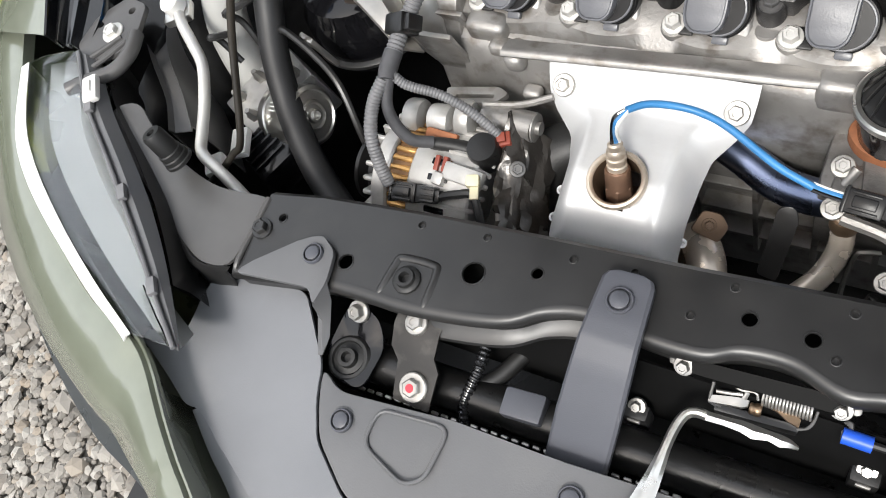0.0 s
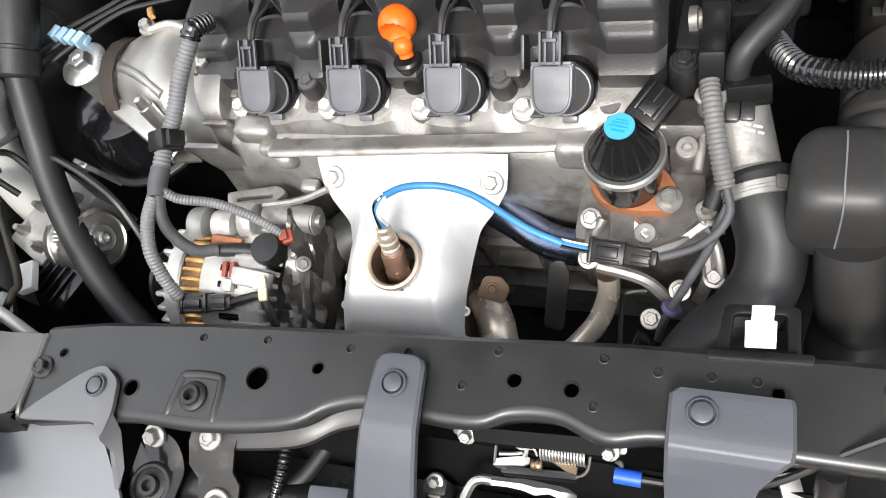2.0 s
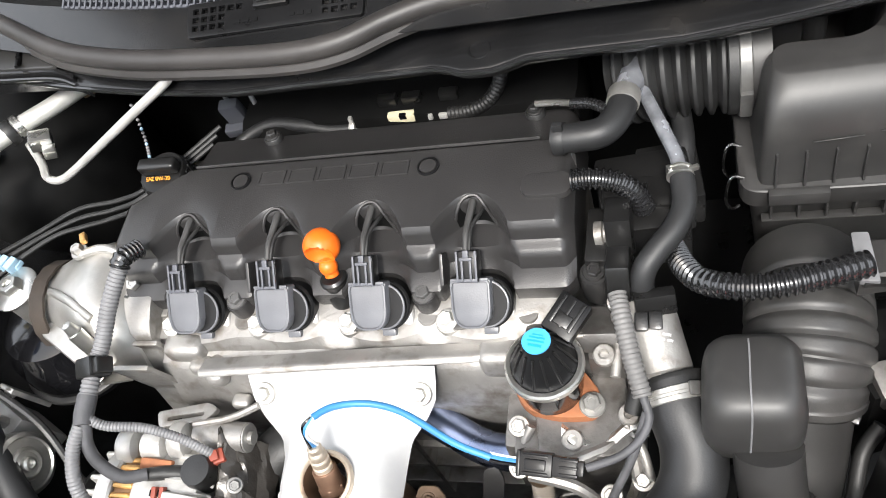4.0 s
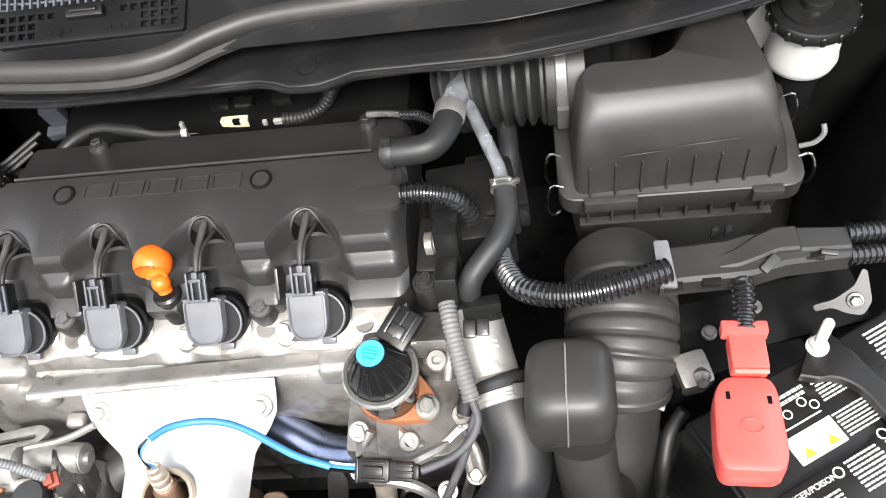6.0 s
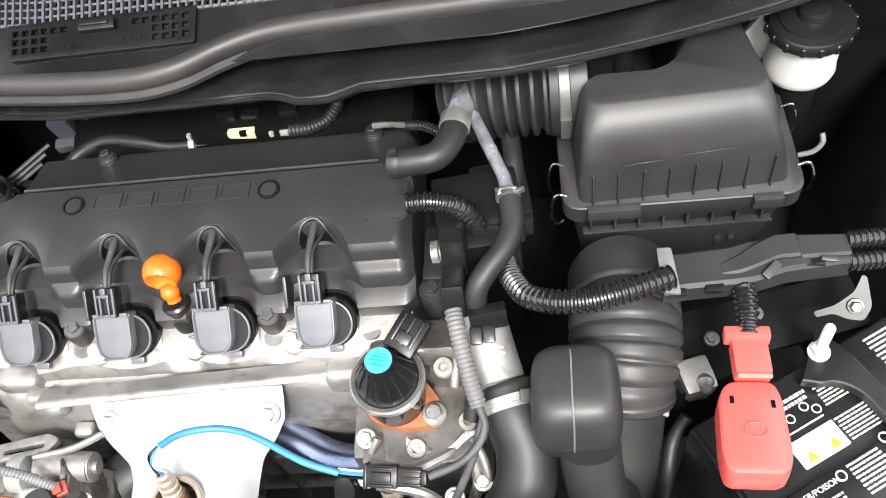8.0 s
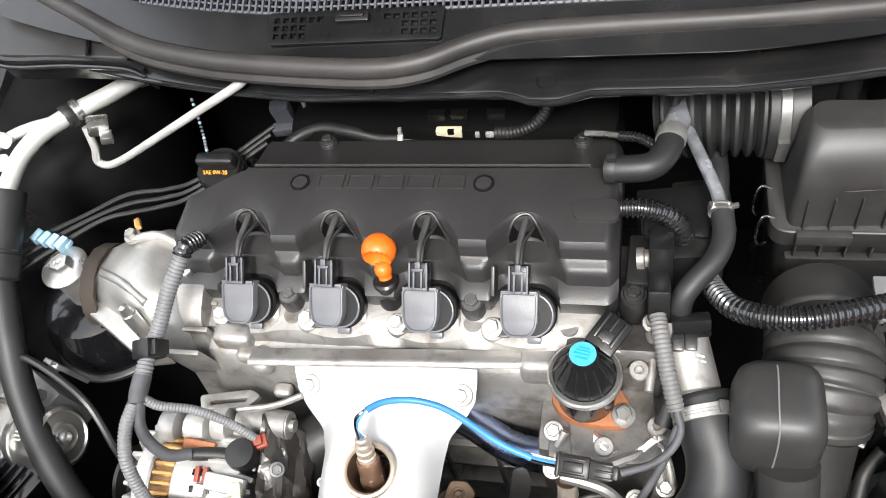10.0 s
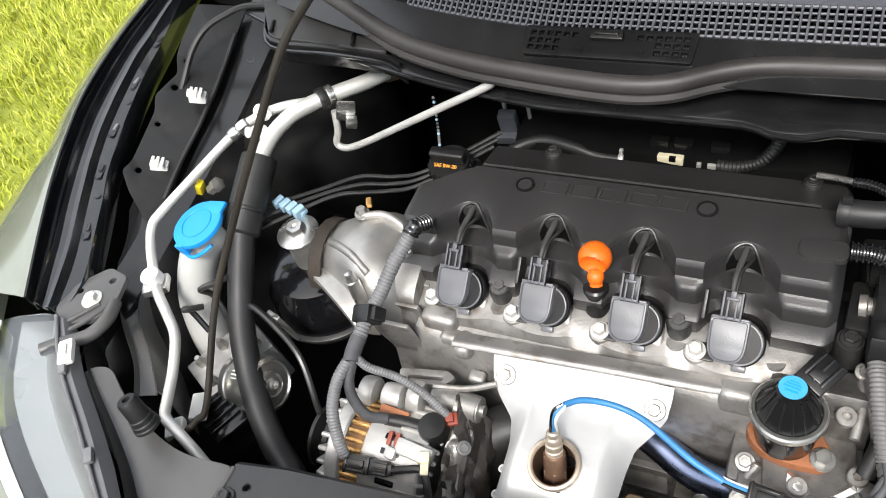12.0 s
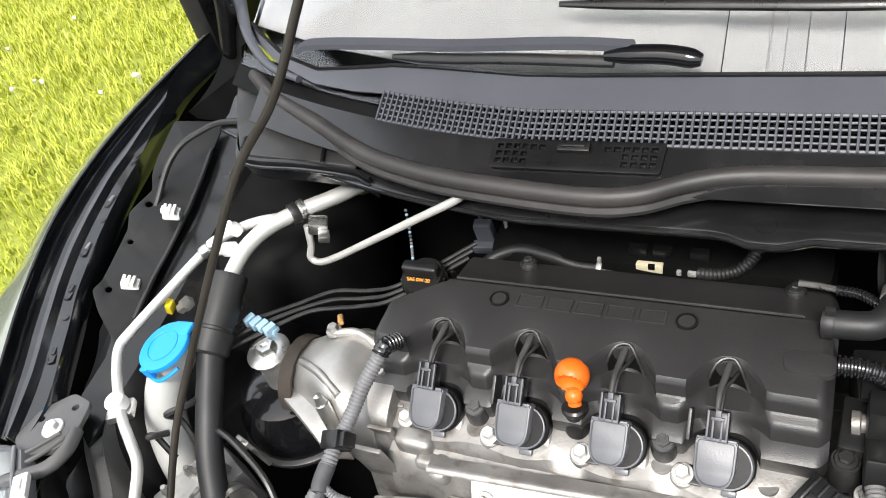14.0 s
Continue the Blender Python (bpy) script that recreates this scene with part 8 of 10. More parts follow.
# clips and plugs on the inner wing
for p, m_ in (((-0.543, 0.583, 0.789), WHITE), ((-0.553, 0.487, 0.757), WHITE)):
    root = thing("trim_clip", p, "small white plastic clip on the inner wing", "clip", "white wing clips")
    bm = bmesh.new()
    block(bm, p, (0.022, 0.014, 0.012), (0, 20, 25), 0.003)
    for k in range(3):
        block(bm, Vector(p) + Vector((-0.008 + 0.008 * k, 0, 0.007)), (0.004, 0.016, 0.006), (0, 20, 25), 0.001)
    block(bm, Vector(p) + Vector((-0.02, 0.006, 0)), (0.004, 0.010, 0.006), (0, 20, 25), 0.001)
    part("clip_body", bm, m_, root)
root = thing("pressure_port", (-0.45, 0.42, 0.775), "small brass port with a yellow tie", "port")
bm = bmesh.new()
lathe(bm, (-0.462, 0.468, 0.752), (0.7, 0.1, 0.5), [(0.007, 0), (0.007, 0.01), (0.009, 0.012), (0.009, 0.018), (0.004, 0.02), (0, 0.02)], 6)
part("port_nut", bm, ZINC, root)
bm = bmesh.new()
block(bm, (-0.472, 0.464, 0.758), (0.008, 0.012, 0.018), (10, 20, 10), 0.002)
part("yellow_tie", bm, YELLOW, root)
wire = thing("wing_cable", (-0.5, 0.6, 0.78), "thin black cable along the inner wing", "cable")
bm = bmesh.new()
tube(bm, [(-0.42, 0.69, 0.86), (-0.461, 0.683, 0.86), (-0.50, 0.684, 0.856), (-0.525, 0.677, 0.85), (-0.556, 0.66, 0.838), (-0.572, 0.635, 0.820), (-0.580, 0.60, 0.79), (-0.578, 0.55, 0.765)], 0.0042, 8, 8)
part("cable_run", bm, RUBBER, wire)
bm = bmesh.new()
sheet(bm, rounded([(-0.252, 0.600), (-0.325, 0.606), (-0.415, 0.612), (-0.452, 0.665), (-0.495, 0.735), (-0.445, 0.748), (-0.40, 0.706), (-0.33, 0.658), (-0.268, 0.622)], 0.010), thick=0.004, shape=lambda x, y: 0.866 + 0.10 * (y - 0.60), bevel=0.0015)
corner_plate = structure("cowl_corner", bm, BOX_PLASTIC, "dark grey plastic cowl corner panel under the seal", "cowl")
bm = bmesh.new()
front_edge = curve_points([(-0.236, 0.590, 0.858), (-0.262, 0.598, 0.862), (-0.325, 0.603, 0.864), (-0.412, 0.608, 0.865), (-0.450, 0.660, 0.869)], 5)
strip(bm, [[p + Vector((0, 0.004, 0.001)) for p in front_edge], front_edge, [p + Vector((0, 0.001, -0.008)) for p in front_edge], [p + Vector((0, 0.006, -0.03)) for p in front_edge]])
part("corner_fold", thicken(bm, 0.002), BLACK_PAINT, corner_plate)
bm = bmesh.new()
skin(bm, rings_along([p + Vector((0, -0.0016, -0.0075)) for p in front_edge], [0.0024] * len(front_edge), 8))
part("corner_edging", bm, CONDUIT_BLACK, corner_plate)
for x, y in ((-0.300, 0.612), (-0.418, 0.628)):
    bm = bmesh.new()
    block(bm, (x, y, 0.870), (0.004, 0.022, 0.004), (0, 0, 20), 0.001)
    part("corner_tab", bm, PLUG_BLACK, corner_plate)

# pressed edge of the inner wing, scalloped towards the fender
bm = bmesh.new()
sheet(bm, rounded([(-0.562, 0.75), (-0.618, 0.72), (-0.609, 0.655), (-0.604, 0.634), (-0.592, 0.612), (-0.601, 0.571), (-0.591, 0.55), (-0.588, 0.527), (-0.583, 0.477), (-0.587, 0.461), (-0.568, 0.441), (-0.529, 0.412), (-0.526, 0.469), (-0.534, 0.518), (-0.539, 0.611), (-0.549, 0.657)], 0.005), [circle(-0.586, 0.592, 0.0045), circle(-0.590, 0.634, 0.004), circle(-0.580, 0.536, 0.0035), circle(-0.571, 0.470, 0.004)], 0.002, shape=lambda x, y: 0.789 - 0.47 * (x + 0.6) + 0.18 * (y - 0.532), bevel=0.0006)
structure("inner_wing_edge", bm, WING_BLACK, "dusty black pressed edge of the inner wing with holes", "inner wing")
bm = bmesh.new()
tube(bm, [(-0.536, 0.60, 0.779), (-0.533, 0.55, 0.766), (-0.531, 0.50, 0.755), (-0.527, 0.45, 0.742)], 0.003, 8, 6)
tube(bm, [(-0.536, 0.60, 0.779), (-0.545, 0.65, 0.789), (-0.556, 0.70, 0.80)], 0.003, 8, 6)
structure("wing_seam", bm, SATIN_STEEL, "dusty sealing bead along the inner wing", "inner wing")

# lower dark clutter in the gap between wing and engine
root = thing("strut_tower", (-0.5, 0.62, 0.5), "black painted strut tower dome, shadow in its colour", "strut tower")
# near-black also holds the shadow that falls on the dome
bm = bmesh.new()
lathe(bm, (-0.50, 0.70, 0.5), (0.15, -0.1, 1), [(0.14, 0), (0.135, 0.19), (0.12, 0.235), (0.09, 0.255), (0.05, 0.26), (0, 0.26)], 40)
part("dome", bm, SHADED_BLACK, root)
for k in range(3):
    bm = bmesh.new()
    a = 2.1 * k + 0.9
    bolt(bm, (-0.462 + 0.07 * math.cos(a), 0.672 + 0.07 * math.sin(a), 0.757 - 0.011 * math.cos(a)), (0.15, -0.1, 1), 0.008, 0.008)
    part("tower_nut", bm, SATIN_STEEL, root)

# dusty inner rail that runs from the radiator support's shoulder back along the wing
rail_l = curve_points([(-0.600, 0.47, 0.722), (-0.590, 0.422, 0.712), (-0.552, 0.352, 0.703), (-0.506, 0.302, 0.70), (-0.452, 0.258, 0.70), (-0.425, 0.225, 0.70)], 4)
rail_r = curve_points([(-0.540, 0.47, 0.722), (-0.515, 0.392, 0.712), (-0.500, 0.335, 0.703), (-0.478, 0.304, 0.70), (-0.438, 0.271, 0.70), (-0.400, 0.235, 0.70)], 4)
bm = bmesh.new()
strip(bm, [[p + Vector((-0.004, 0, -0.1)) for p in rail_l], [p + Vector((-0.001, 0, -0.002)) for p in rail_l], [p + Vector((0.002, 0, 0.002)) for p in rail_l], [p.lerp(q, 0.15) + Vector((0, 0, -0.006)) for p, q in zip(rail_l, rail_r)], [p.lerp(q, 0.8) + Vector((0, 0, -0.008)) for p, q in zip(rail_l, rail_r)], [p + Vector((0, 0, 0.0)) for p in rail_r], [p + Vector((0.003, 0, -0.004)) for p in rail_r], [p + Vector((0.006, 0, -0.09)) for p in rail_r]])
structure("inner_wing_rail", thicken(bm, 0.0015), DUST_SHEEN_STEEL, "dusty black folded rail along the inner wing", "inner wing")

# ---- right side of the bay ----
box = thing("air_filter_box", (0.44, 0.6, 0.58), "black plastic air filter box with a ribbed lid and wire clips", "air filter box")
def lid_ring(z, y0, y1, x0, x1, r):
    return [Vector((x, y, z)) for x, y in rounded([(x0, y0), (x1, y0), (x1, y1), (x0, y1)], r, 5)]


def lid_loop(z, t, drop=0.0):
    """The lid's outline between its foot (t 0) and its top (t 1); a hump runs to the rear on one side."""
    foot = [(0.352, 0.5135), (0.5245, 0.5205), (0.522, 0.70), (0.44, 0.70), (0.415, 0.60), (0.350, 0.60)]
    top = [(0.353, 0.5155), (0.509, 0.524), (0.494, 0.67), (0.455, 0.67), (0.428, 0.581), (0.3555, 0.584)]
    c = Vector((0.43, 0.57))
    pts = [Vector(a).lerp(Vector(b), t) for a, b in zip(foot, top)]
    pts = [Vector((p.x + (c.x - p.x) * drop * 0.2, p.y + (c.y - p.y) * drop * 1.1)) for p in pts]
    return [Vector((x, y, z)) for x, y in rounded([tuple(p) for p in pts], 0.009 + 0.02 * drop, 5)]


bm = bmesh.new()
skin(bm, [lid_loop(0.727, 0), lid_loop(0.76, 0.45), lid_loop(0.772, 0.7), lid_loop(0.779, 0.85, 0.012), lid_loop(0.785, 1.0, 0.035), lid_loop(0.7915, 1, 0.075), lid_loop(0.798, 1, 0.13), lid_loop(0.8045, 1, 0.21), lid_loop(0.8105, 1, 0.32), lid_loop(0.8155, 1, 0.46), lid_loop(0.8165, 1, 0.5)])
part("lid", bm, BOX_PLASTIC, box, angle=60)
for k in range(8):
    x = 0.3635 + 0.0206 * k
    y = 0.5145 + 0.0068 * k / 7
    bm = bmesh.new()
    block(bm, (x, y, 0.747), (0.0018, 0.007, 0.036), (-4, 0, 0), bevel=0.0006)
    part("lid_rib", bm, BOX_PLASTIC, box)
bm = bmesh.new()
block(bm, (0.404, 0.5158, 0.7755), (0.034, 0.0012, 0.0009), (0, -2, 3), 0.0003, 1)
part("mould_line", bm, BOX_PLASTIC, box)
bm = bmesh.new()
block(bm, (0.455, 0.5195, 0.7785), (0.048, 0.0012, 0.0009), (0, -2, 3), 0.0003, 1)
part("mould_line", bm, BOX_PLASTIC, box)
bm = bmesh.new()
skin(bm, [lid_ring(0.709, 0.509, 0.705, 0.339, 0.535, 0.02), lid_ring(0.7105, 0.508, 0.705, 0.338, 0.536, 0.018), lid_ring(0.7285, 0.508, 0.705, 0.338, 0.536, 0.018), lid_ring(0.7295, 0.509, 0.704, 0.339, 0.535, 0.018)])
part("lid_flange", bm, BOX_PLASTIC, box)
for x, w in ((0.380, 0.044), (0.5045, 0.024)):
    bm = bmesh.new()
    block(bm, (x, 0.506, 0.7245), (w, 0.008, 0.013), bevel=0.0018)
    part("flange_tab", bm, BOX_PLASTIC, box)
bm = bmesh.new()
skin(bm, [lid_ring(0.56, 0.54, 0.69, 0.36, 0.515, 0.016), lid_ring(0.68, 0.522, 0.70, 0.348, 0.527, 0.016), lid_ring(0.706, 0.517, 0.70, 0.346, 0.529, 0.016), lid_ring(0.713, 0.511, 0.703, 0.341, 0.534, 0.016)])
part("lower_box", bm, BOX_PLASTIC, box, angle=50)
for k in range(8):
    x = 0.362 + 0.0205 * k
    bm = bmesh.new()
    block(bm, (x, 0.515, 0.698), (0.002, 0.008, 0.022), bevel=0.0006)
    part("box_rib", bm, BOX_PLASTIC, box)
bm = bmesh.new()
block(bm, (0.435, 0.5135, 0.6885), (0.16, 0.008, 0.0022), bevel=0.0006)
part("box_ledge", bm, BOX_PLASTIC, box)
for x, y in ((0.336, 0.522), (0.336, 0.556), (0.5395, 0.535), (0.5395, 0.60)):
    s = -1 if x < 0.4 else 1
    bm = bmesh.new()
    line = curve_points([(x - s * 0.006, y, 0.7305), (x + s * 0.003, y, 0.7325), (x + s * 0.0075, y - 0.004, 0.722), (x + s * 0.0075, y - 0.006, 0.708), (x + s * 0.003, y - 0.004, 0.697), (x - s * 0.003, y, 0.696)], 4)
    skin(bm, rings_along(line, [0.0013] * len(line), 8))
    part("wire_clip", bm, CHROME, box, "bright wire clip")
bm = bmesh.new()
line = curve_points([(0.536, 0.545, 0.731), (0.546, 0.543, 0.737), (0.552, 0.545, 0.745), (0.5515, 0.55, 0.751)], 4)
skin(bm, rings_along(line, [0.0022] * len(line), 8))
part("clip_tongue", bm, CONDUIT, box)
bm = bmesh.new()
tube(bm, [(0.365, 0.612, 0.772), (0.342, 0.612, 0.772)], 0.0425, 30, 3)
part("outlet", bm, BOX_PLASTIC, box)
bm = bmesh.new()
lathe(bm, (0.341, 0.612, 0.772), (1, 0, 0), [(0.0445, 0), (0.0455, 0.001), (0.0455, 0.009), (0.0445, 0.010)], 40)
block(bm, (0.346, 0.569, 0.765), (0.010, 0.006, 0.03), (10, 0, 0), 0.0015)
part("band_clamp", bm, GALVANISED, box, "bright band clamp")
bm = bmesh.new()
lathe(bm, (0.395, 0.60, 0.80), (0, 0, 1), [(0.0085, -0.03), (0.0085, 0.028), (0.0095, 0.029), (0.0095, 0.036), (0.006, 0.037), (0, 0.037)], 20)
block(bm, (0.37, 0.615, 0.80), (0.05, 0.03, 0.03), bevel=0.004)
part("sensor_stub", bm, DARK_PLASTIC, box)
bm = bmesh.new()
lathe(bm, (0.395, 0.60, 0.8365), (0, 0, 1), [(0.0048, 0), (0.0048, 0.004), (0.003, 0.005), (0, 0.005)], 12)
part("sensor_screw", bm, ZINC, box)

intake = thing("intake_hose", (0.31, 0.612, 0.72), "black corrugated rubber intake hose", "hose")
bm = bmesh.new()
bellows(bm, [(0.342, 0.612, 0.772), (0.31, 0.613, 0.771), (0.28, 0.615, 0.768), (0.25, 0.62, 0.76)], 0.0425, 0.0105, 0.17, 36)
part("bellows", bm, RUBBER, intake)
bm = bmesh.new()
lathe(bm, (0.333, 0.6125, 0.772), (1, 0, 0), [(0.0432, 0), (0.0442, 0.001), (0.0442, 0.008), (0.0432, 0.009)], 40)
part("hose_cuff", bm, RUBBER, intake, "smooth rubber cuff")

duct = thing("intake_duct", (0.38, 0.40, 0.5), "black ribbed intake duct curving down beside the battery", "duct")
bm = bmesh.new()
line = resample(curve_points([(0.386, 0.484, 0.648), (0.385, 0.458, 0.660), (0.383, 0.432, 0.665), (0.381, 0.410, 0.660), (0.378, 0.392, 0.651), (0.376, 0.380, 0.637)], 10), 0.0011)
radii = []
for i in range(len(line)):
    s = i / (len(line) - 1)
    r = 0.0475 - 0.0045 * max(0.0, (s - 0.72) / 0.28)
    if 0.30 < s < 0.90:
        r -= 0.0032 * (0.5 - 0.5 * math.cos(2 * math.pi * (s - 0.30) / 0.10)) ** 5
    if s > 0.93:
        r += 0.0012
    radii.append(r)
skin(bm, rings_along(line, radii, 40))
part("ribbed_elbow", bm, DUCT_RUBBER, duct)
bm = bmesh.new()
tube(bm, [(0.3765, 0.382, 0.640), (0.373, 0.362, 0.618), (0.369, 0.338, 0.59), (0.368, 0.325, 0.54), (0.366, 0.318, 0.47)], 0.0375, 28, 5, 0.034)
part("lower_tube", bm, BOX_PLASTIC, duct)
bm = bmesh.new()
lathe(bm, (0.3755, 0.379, 0.634), (0.15, 0.63, 0.76), [(0.0405, 0), (0.041, 0.001), (0.041, 0.006), (0.0405, 0.007)], 36)
block(bm, (0.404, 0.362, 0.642), (0.018, 0.008, 0.010), (20, 0, -25), 0.002)
part("clip_ring", bm, DARK_PLASTIC, duct)

reson = thing("resonator", (0.335, 0.345, 0.6), "black moulded plastic resonator chamber with a seam", "resonator")
bm = bmesh.new()
rings = []
for h, s in ((0.0, 0.62), (0.004, 0.80), (0.012, 0.93), (0.024, 1.0), (0.044, 1.0), (0.056, 0.95), (0.064, 0.84), (0.068, 0.66), (0.069, 0.4)):
    rings.append([Vector((0.3345 + u * s + 0.10 * (h - 0.03) * 0.2, 0.347 + v * s + 0.15 * (h - 0.03), 0.668 + h)) for u, v in rounded([(-0.035, -0.034), (0.034, -0.034), (0.035, 0.036), (-0.032, 0.036)], 0.02, 5)])
skin(bm, rings)
part("chamber", bm, BOX_PLASTIC, reson, angle=70)
bm = bmesh.new()
profile = [(0.004, 0.80), (0.012, 0.93), (0.024, 1.0), (0.044, 1.0), (0.056, 0.95), (0.064, 0.84), (0.068, 0.66), (0.0695, 0.4)]
line = [Vector((0.3315 + 0.02 * (h - 0.03), 0.347 - 0.0343 * k + 0.15 * (h - 0.03), 0.668 + h)) for h, k in profile]
line += [Vector((0.3335, 0.353 + 0.0355 * k, 0.668 + h)) for h, k in ((0.0695, 0.4), (0.068, 0.66))]
line = curve_points(line, 3)
skin(bm, rings_along(line, [0.0007] * len(line), 6))
part("mould_seam", bm, CONDUIT, reson, "light moulding seam")
bm = bmesh.new()
tube(bm, [(0.343, 0.318, 0.69), (0.345, 0.303, 0.665), (0.35, 0.295, 0.63), (0.362, 0.30, 0.60)], 0.0235, 22, 6)
part("neck", bm, BOX_PLASTIC, reson)

rhose = thing("radiator_hose", (0.27, 0.29, 0.6), "thick black radiator hose from the water outlet", "hose")
bm = bmesh.new()
tube(bm, [(0.281, 0.366, 0.688), (0.287, 0.346, 0.682), (0.294, 0.324, 0.669), (0.292, 0.300, 0.658), (0.277, 0.275, 0.650), (0.256, 0.255, 0.644), (0.240, 0.228, 0.637), (0.230, 0.18, 0.628)], 0.0242, 26, 6)
part("hose_body", bm, HOSE, rhose)
ha = Vector((0.25, -0.95, -0.30)).normalized()
bm = bmesh.new()
lathe(bm, (0.2835, 0.356, 0.6855), ha, [(0.0246, -0.0055), (0.0256, -0.005), (0.0256, -0.0015), (0.0250, -0.001), (0.0250, 0.001), (0.0256, 0.0015), (0.0256, 0.005), (0.0246, 0.0055)], 36)
clamp = part("spring_clamp", bm, ZINC, rhose, "grey spring hose clamp")
for dx, dz in ((0.014, 0.021), (0.020, 0.013)):
    bm = bmesh.new()
    block(bm, Vector((0.2835 + dx, 0.353, 0.6875 + dz)), (0.009, 0.010, 0.003), (15, 30, 15), 0.001)
    part("clamp_ear", bm, GALVANISED, clamp)
bm = bmesh.new()
lathe(bm, (0.281, 0.369, 0.688), ha, [(0.0235, -0.002), (0.0247, 0.0), (0.0247, 0.008), (0.0242, 0.009)], 32)
part("hose_end", bm, RUBBER, rhose, "rubber hose end")

# harness conduit over the water outlet
root = thing("sensor_harness", (0.255, 0.37, 0.65), "pale grey ribbed conduit beside the EGR valve", "wiring loom")
bm = bmesh.new()
corrugated(bm, [(0.2455, 0.415, 0.737), (0.249, 0.395, 0.733), (0.2545, 0.37, 0.722), (0.2615, 0.345, 0.709)], 0.0072, 0.0036, 0.1)
part("conduit", bm, mk("pale_conduit", (0.13, 0.127, 0.124), 0.5, var=0.15, scale=40, bump=0.08), root)
bm = bmesh.new()
tube(bm, [(0.2615, 0.346, 0.709), (0.265, 0.333, 0.70), (0.258, 0.32, 0.692), (0.243, 0.308, 0.689), (0.22, 0.2995, 0.687)], 0.0032, 10, 6)
part("taped_lead", bm, TAPE, root)
bm = bmesh.new()
tube(bm, [(0.2635, 0.338, 0.70), (0.252, 0.315, 0.675), (0.237, 0.295, 0.65), (0.222, 0.277, 0.62), (0.215, 0.265, 0.59)], 0.0034, 10, 6)
part("lower_lead", bm, TAPE, root)
bm = bmesh.new()
lathe(bm, (0.2265, 0.282, 0.629), (0.4, 0.5, 0.75), [(0.0075, 0), (0.0082, 0.001), (0.0082, 0.004), (0.0075, 0.005)], 20)
part("purple_tie", bm, mk("purple_tie", (0.11, 0.09, 0.2), 0.5), root)
bm = bmesh.new()
tube(bm, [(0.215, 0.268, 0.60), (0.206, 0.25, 0.585)], 0.0155, 20, 3)
part("black_plug", bm, GLOSS_BLACK, root)
bm = bmesh.new()
tube(bm, [(0.254, 0.435, 0.70), (0.262, 0.40, 0.70), (0.2585, 0.37, 0.69), (0.252, 0.35, 0.672)], 0.0075, 12, 6)
part("water_bypass", bm, RUBBER, root)

post = thing("loom_bracket", (0.25, 0.44, 0.68), "black plastic loom bracket at the end of the engine", "bracket")
bm = bmesh.new()
block(bm, (0.2465, 0.438, 0.735), (0.018, 0.045, 0.03), (-25, 0, 0), 0.003)
block(bm, (0.2475, 0.467, 0.742), (0.020, 0.03, 0.05), (-12, 0, 0), 0.003)
block(bm, (0.272, 0.412, 0.729), (0.03, 0.012, 0.018), (-20, 0, 8), 0.002)
part("bracket_body", bm, DARK_PLASTIC, post)
bm = bmesh.new()
for x, y, z in ((0.262, 0.398, 0.724), (0.272, 0.40, 0.722)):
    block(bm, (x, y, z), (0.010, 0.014, 0.01), (20, 0, 0), 0.002)
part("bracket_foot", bm, DARK_PLASTIC, post)

throttle = thing("throttle_body", (0.27, 0.53, 0.66), "black throttle unit behind the valve cover", "throttle body")
for c, s in (((0.265, 0.525, 0.715), (0.075, 0.05, 0.05)), ((0.27, 0.49, 0.71), (0.06, 0.03, 0.06)), ((0.235, 0.475, 0.70), (0.03, 0.05, 0.07)), ((0.285, 0.545, 0.70), (0.05, 0.06, 0.04)), ((0.26, 0.505, 0.742), (0.055, 0.03, 0.006))):
    bm = bmesh.new()
    block(bm, c, s, (random.uniform(-6, 6), 0, random.uniform(-8, 8)), 0.004)
    part("housing_block", bm, DARK_PLASTIC, throttle)
bm = bmesh.new()
lathe(bm, (0.228, 0.472, 0.735), (1, 0, 0.1), [(0.010, 0), (0.010, 0.006), (0.008, 0.007), (0.008, 0.02)], 16)
part("bright_stud", bm, CAST, throttle)

breather = thing("breather_hose", (0.23, 0.54, 0.75), "black breather hose clamped to the valve cover", "hose")
bm = bmesh.new()
tube(bm, [(0.200, 0.529, 0.7865), (0.218, 0.5275, 0.788), (0.238, 0.530, 0.789), (0.2495, 0.545, 0.789), (0.254, 0.562, 0.788)], 0.0118, 20, 6)
part("hose_body", bm, HOSE, breather)
bm = bmesh.new()
lathe(bm, (0.2, 0.529, 0.7865), (1, -0.05, 0.03), [(0.0128, 0), (0.0132, 0.001), (0.0132, 0.008), (0.0128, 0.009)], 24)
block(bm, (0.205, 0.527, 0.8015), (0.008, 0.005, 0.008), bevel=0.001)
part("hose_clip", bm, HOSE, breather)
bm = bmesh.new()
lathe(bm, (0.253, 0.558, 0.788), (0.15, 1, 0.0), [(0.0128, 0), (0.0132, 0.001), (0.0132, 0.012), (0.0128, 0.013)], 24)
part("spring_clip", bm, ZINC, breather)
CLEAR = mk("wrapped_metal_pipe", (0.33, 0.34, 0.37), 0.25, 0.6, var=0.5, scale=60, bump=0.2, grain=120)
bm = bmesh.new()
tube(bm, [(0.2545, 0.565, 0.788), (0.260, 0.585, 0.787), (0.268, 0.608, 0.786), (0.282, 0.62, 0.783), (0.29, 0.618, 0.775)], 0.0115, 18, 6)
part("metal_elbow", bm, CLEAR, breather, "film-wrapped metal pipe")
bm = bmesh.new()
tube(bm, [(0.288, 0.62, 0.778), (0.2935, 0.612, 0.758), (0.294, 0.605, 0.744)], 0.006, 12, 5)
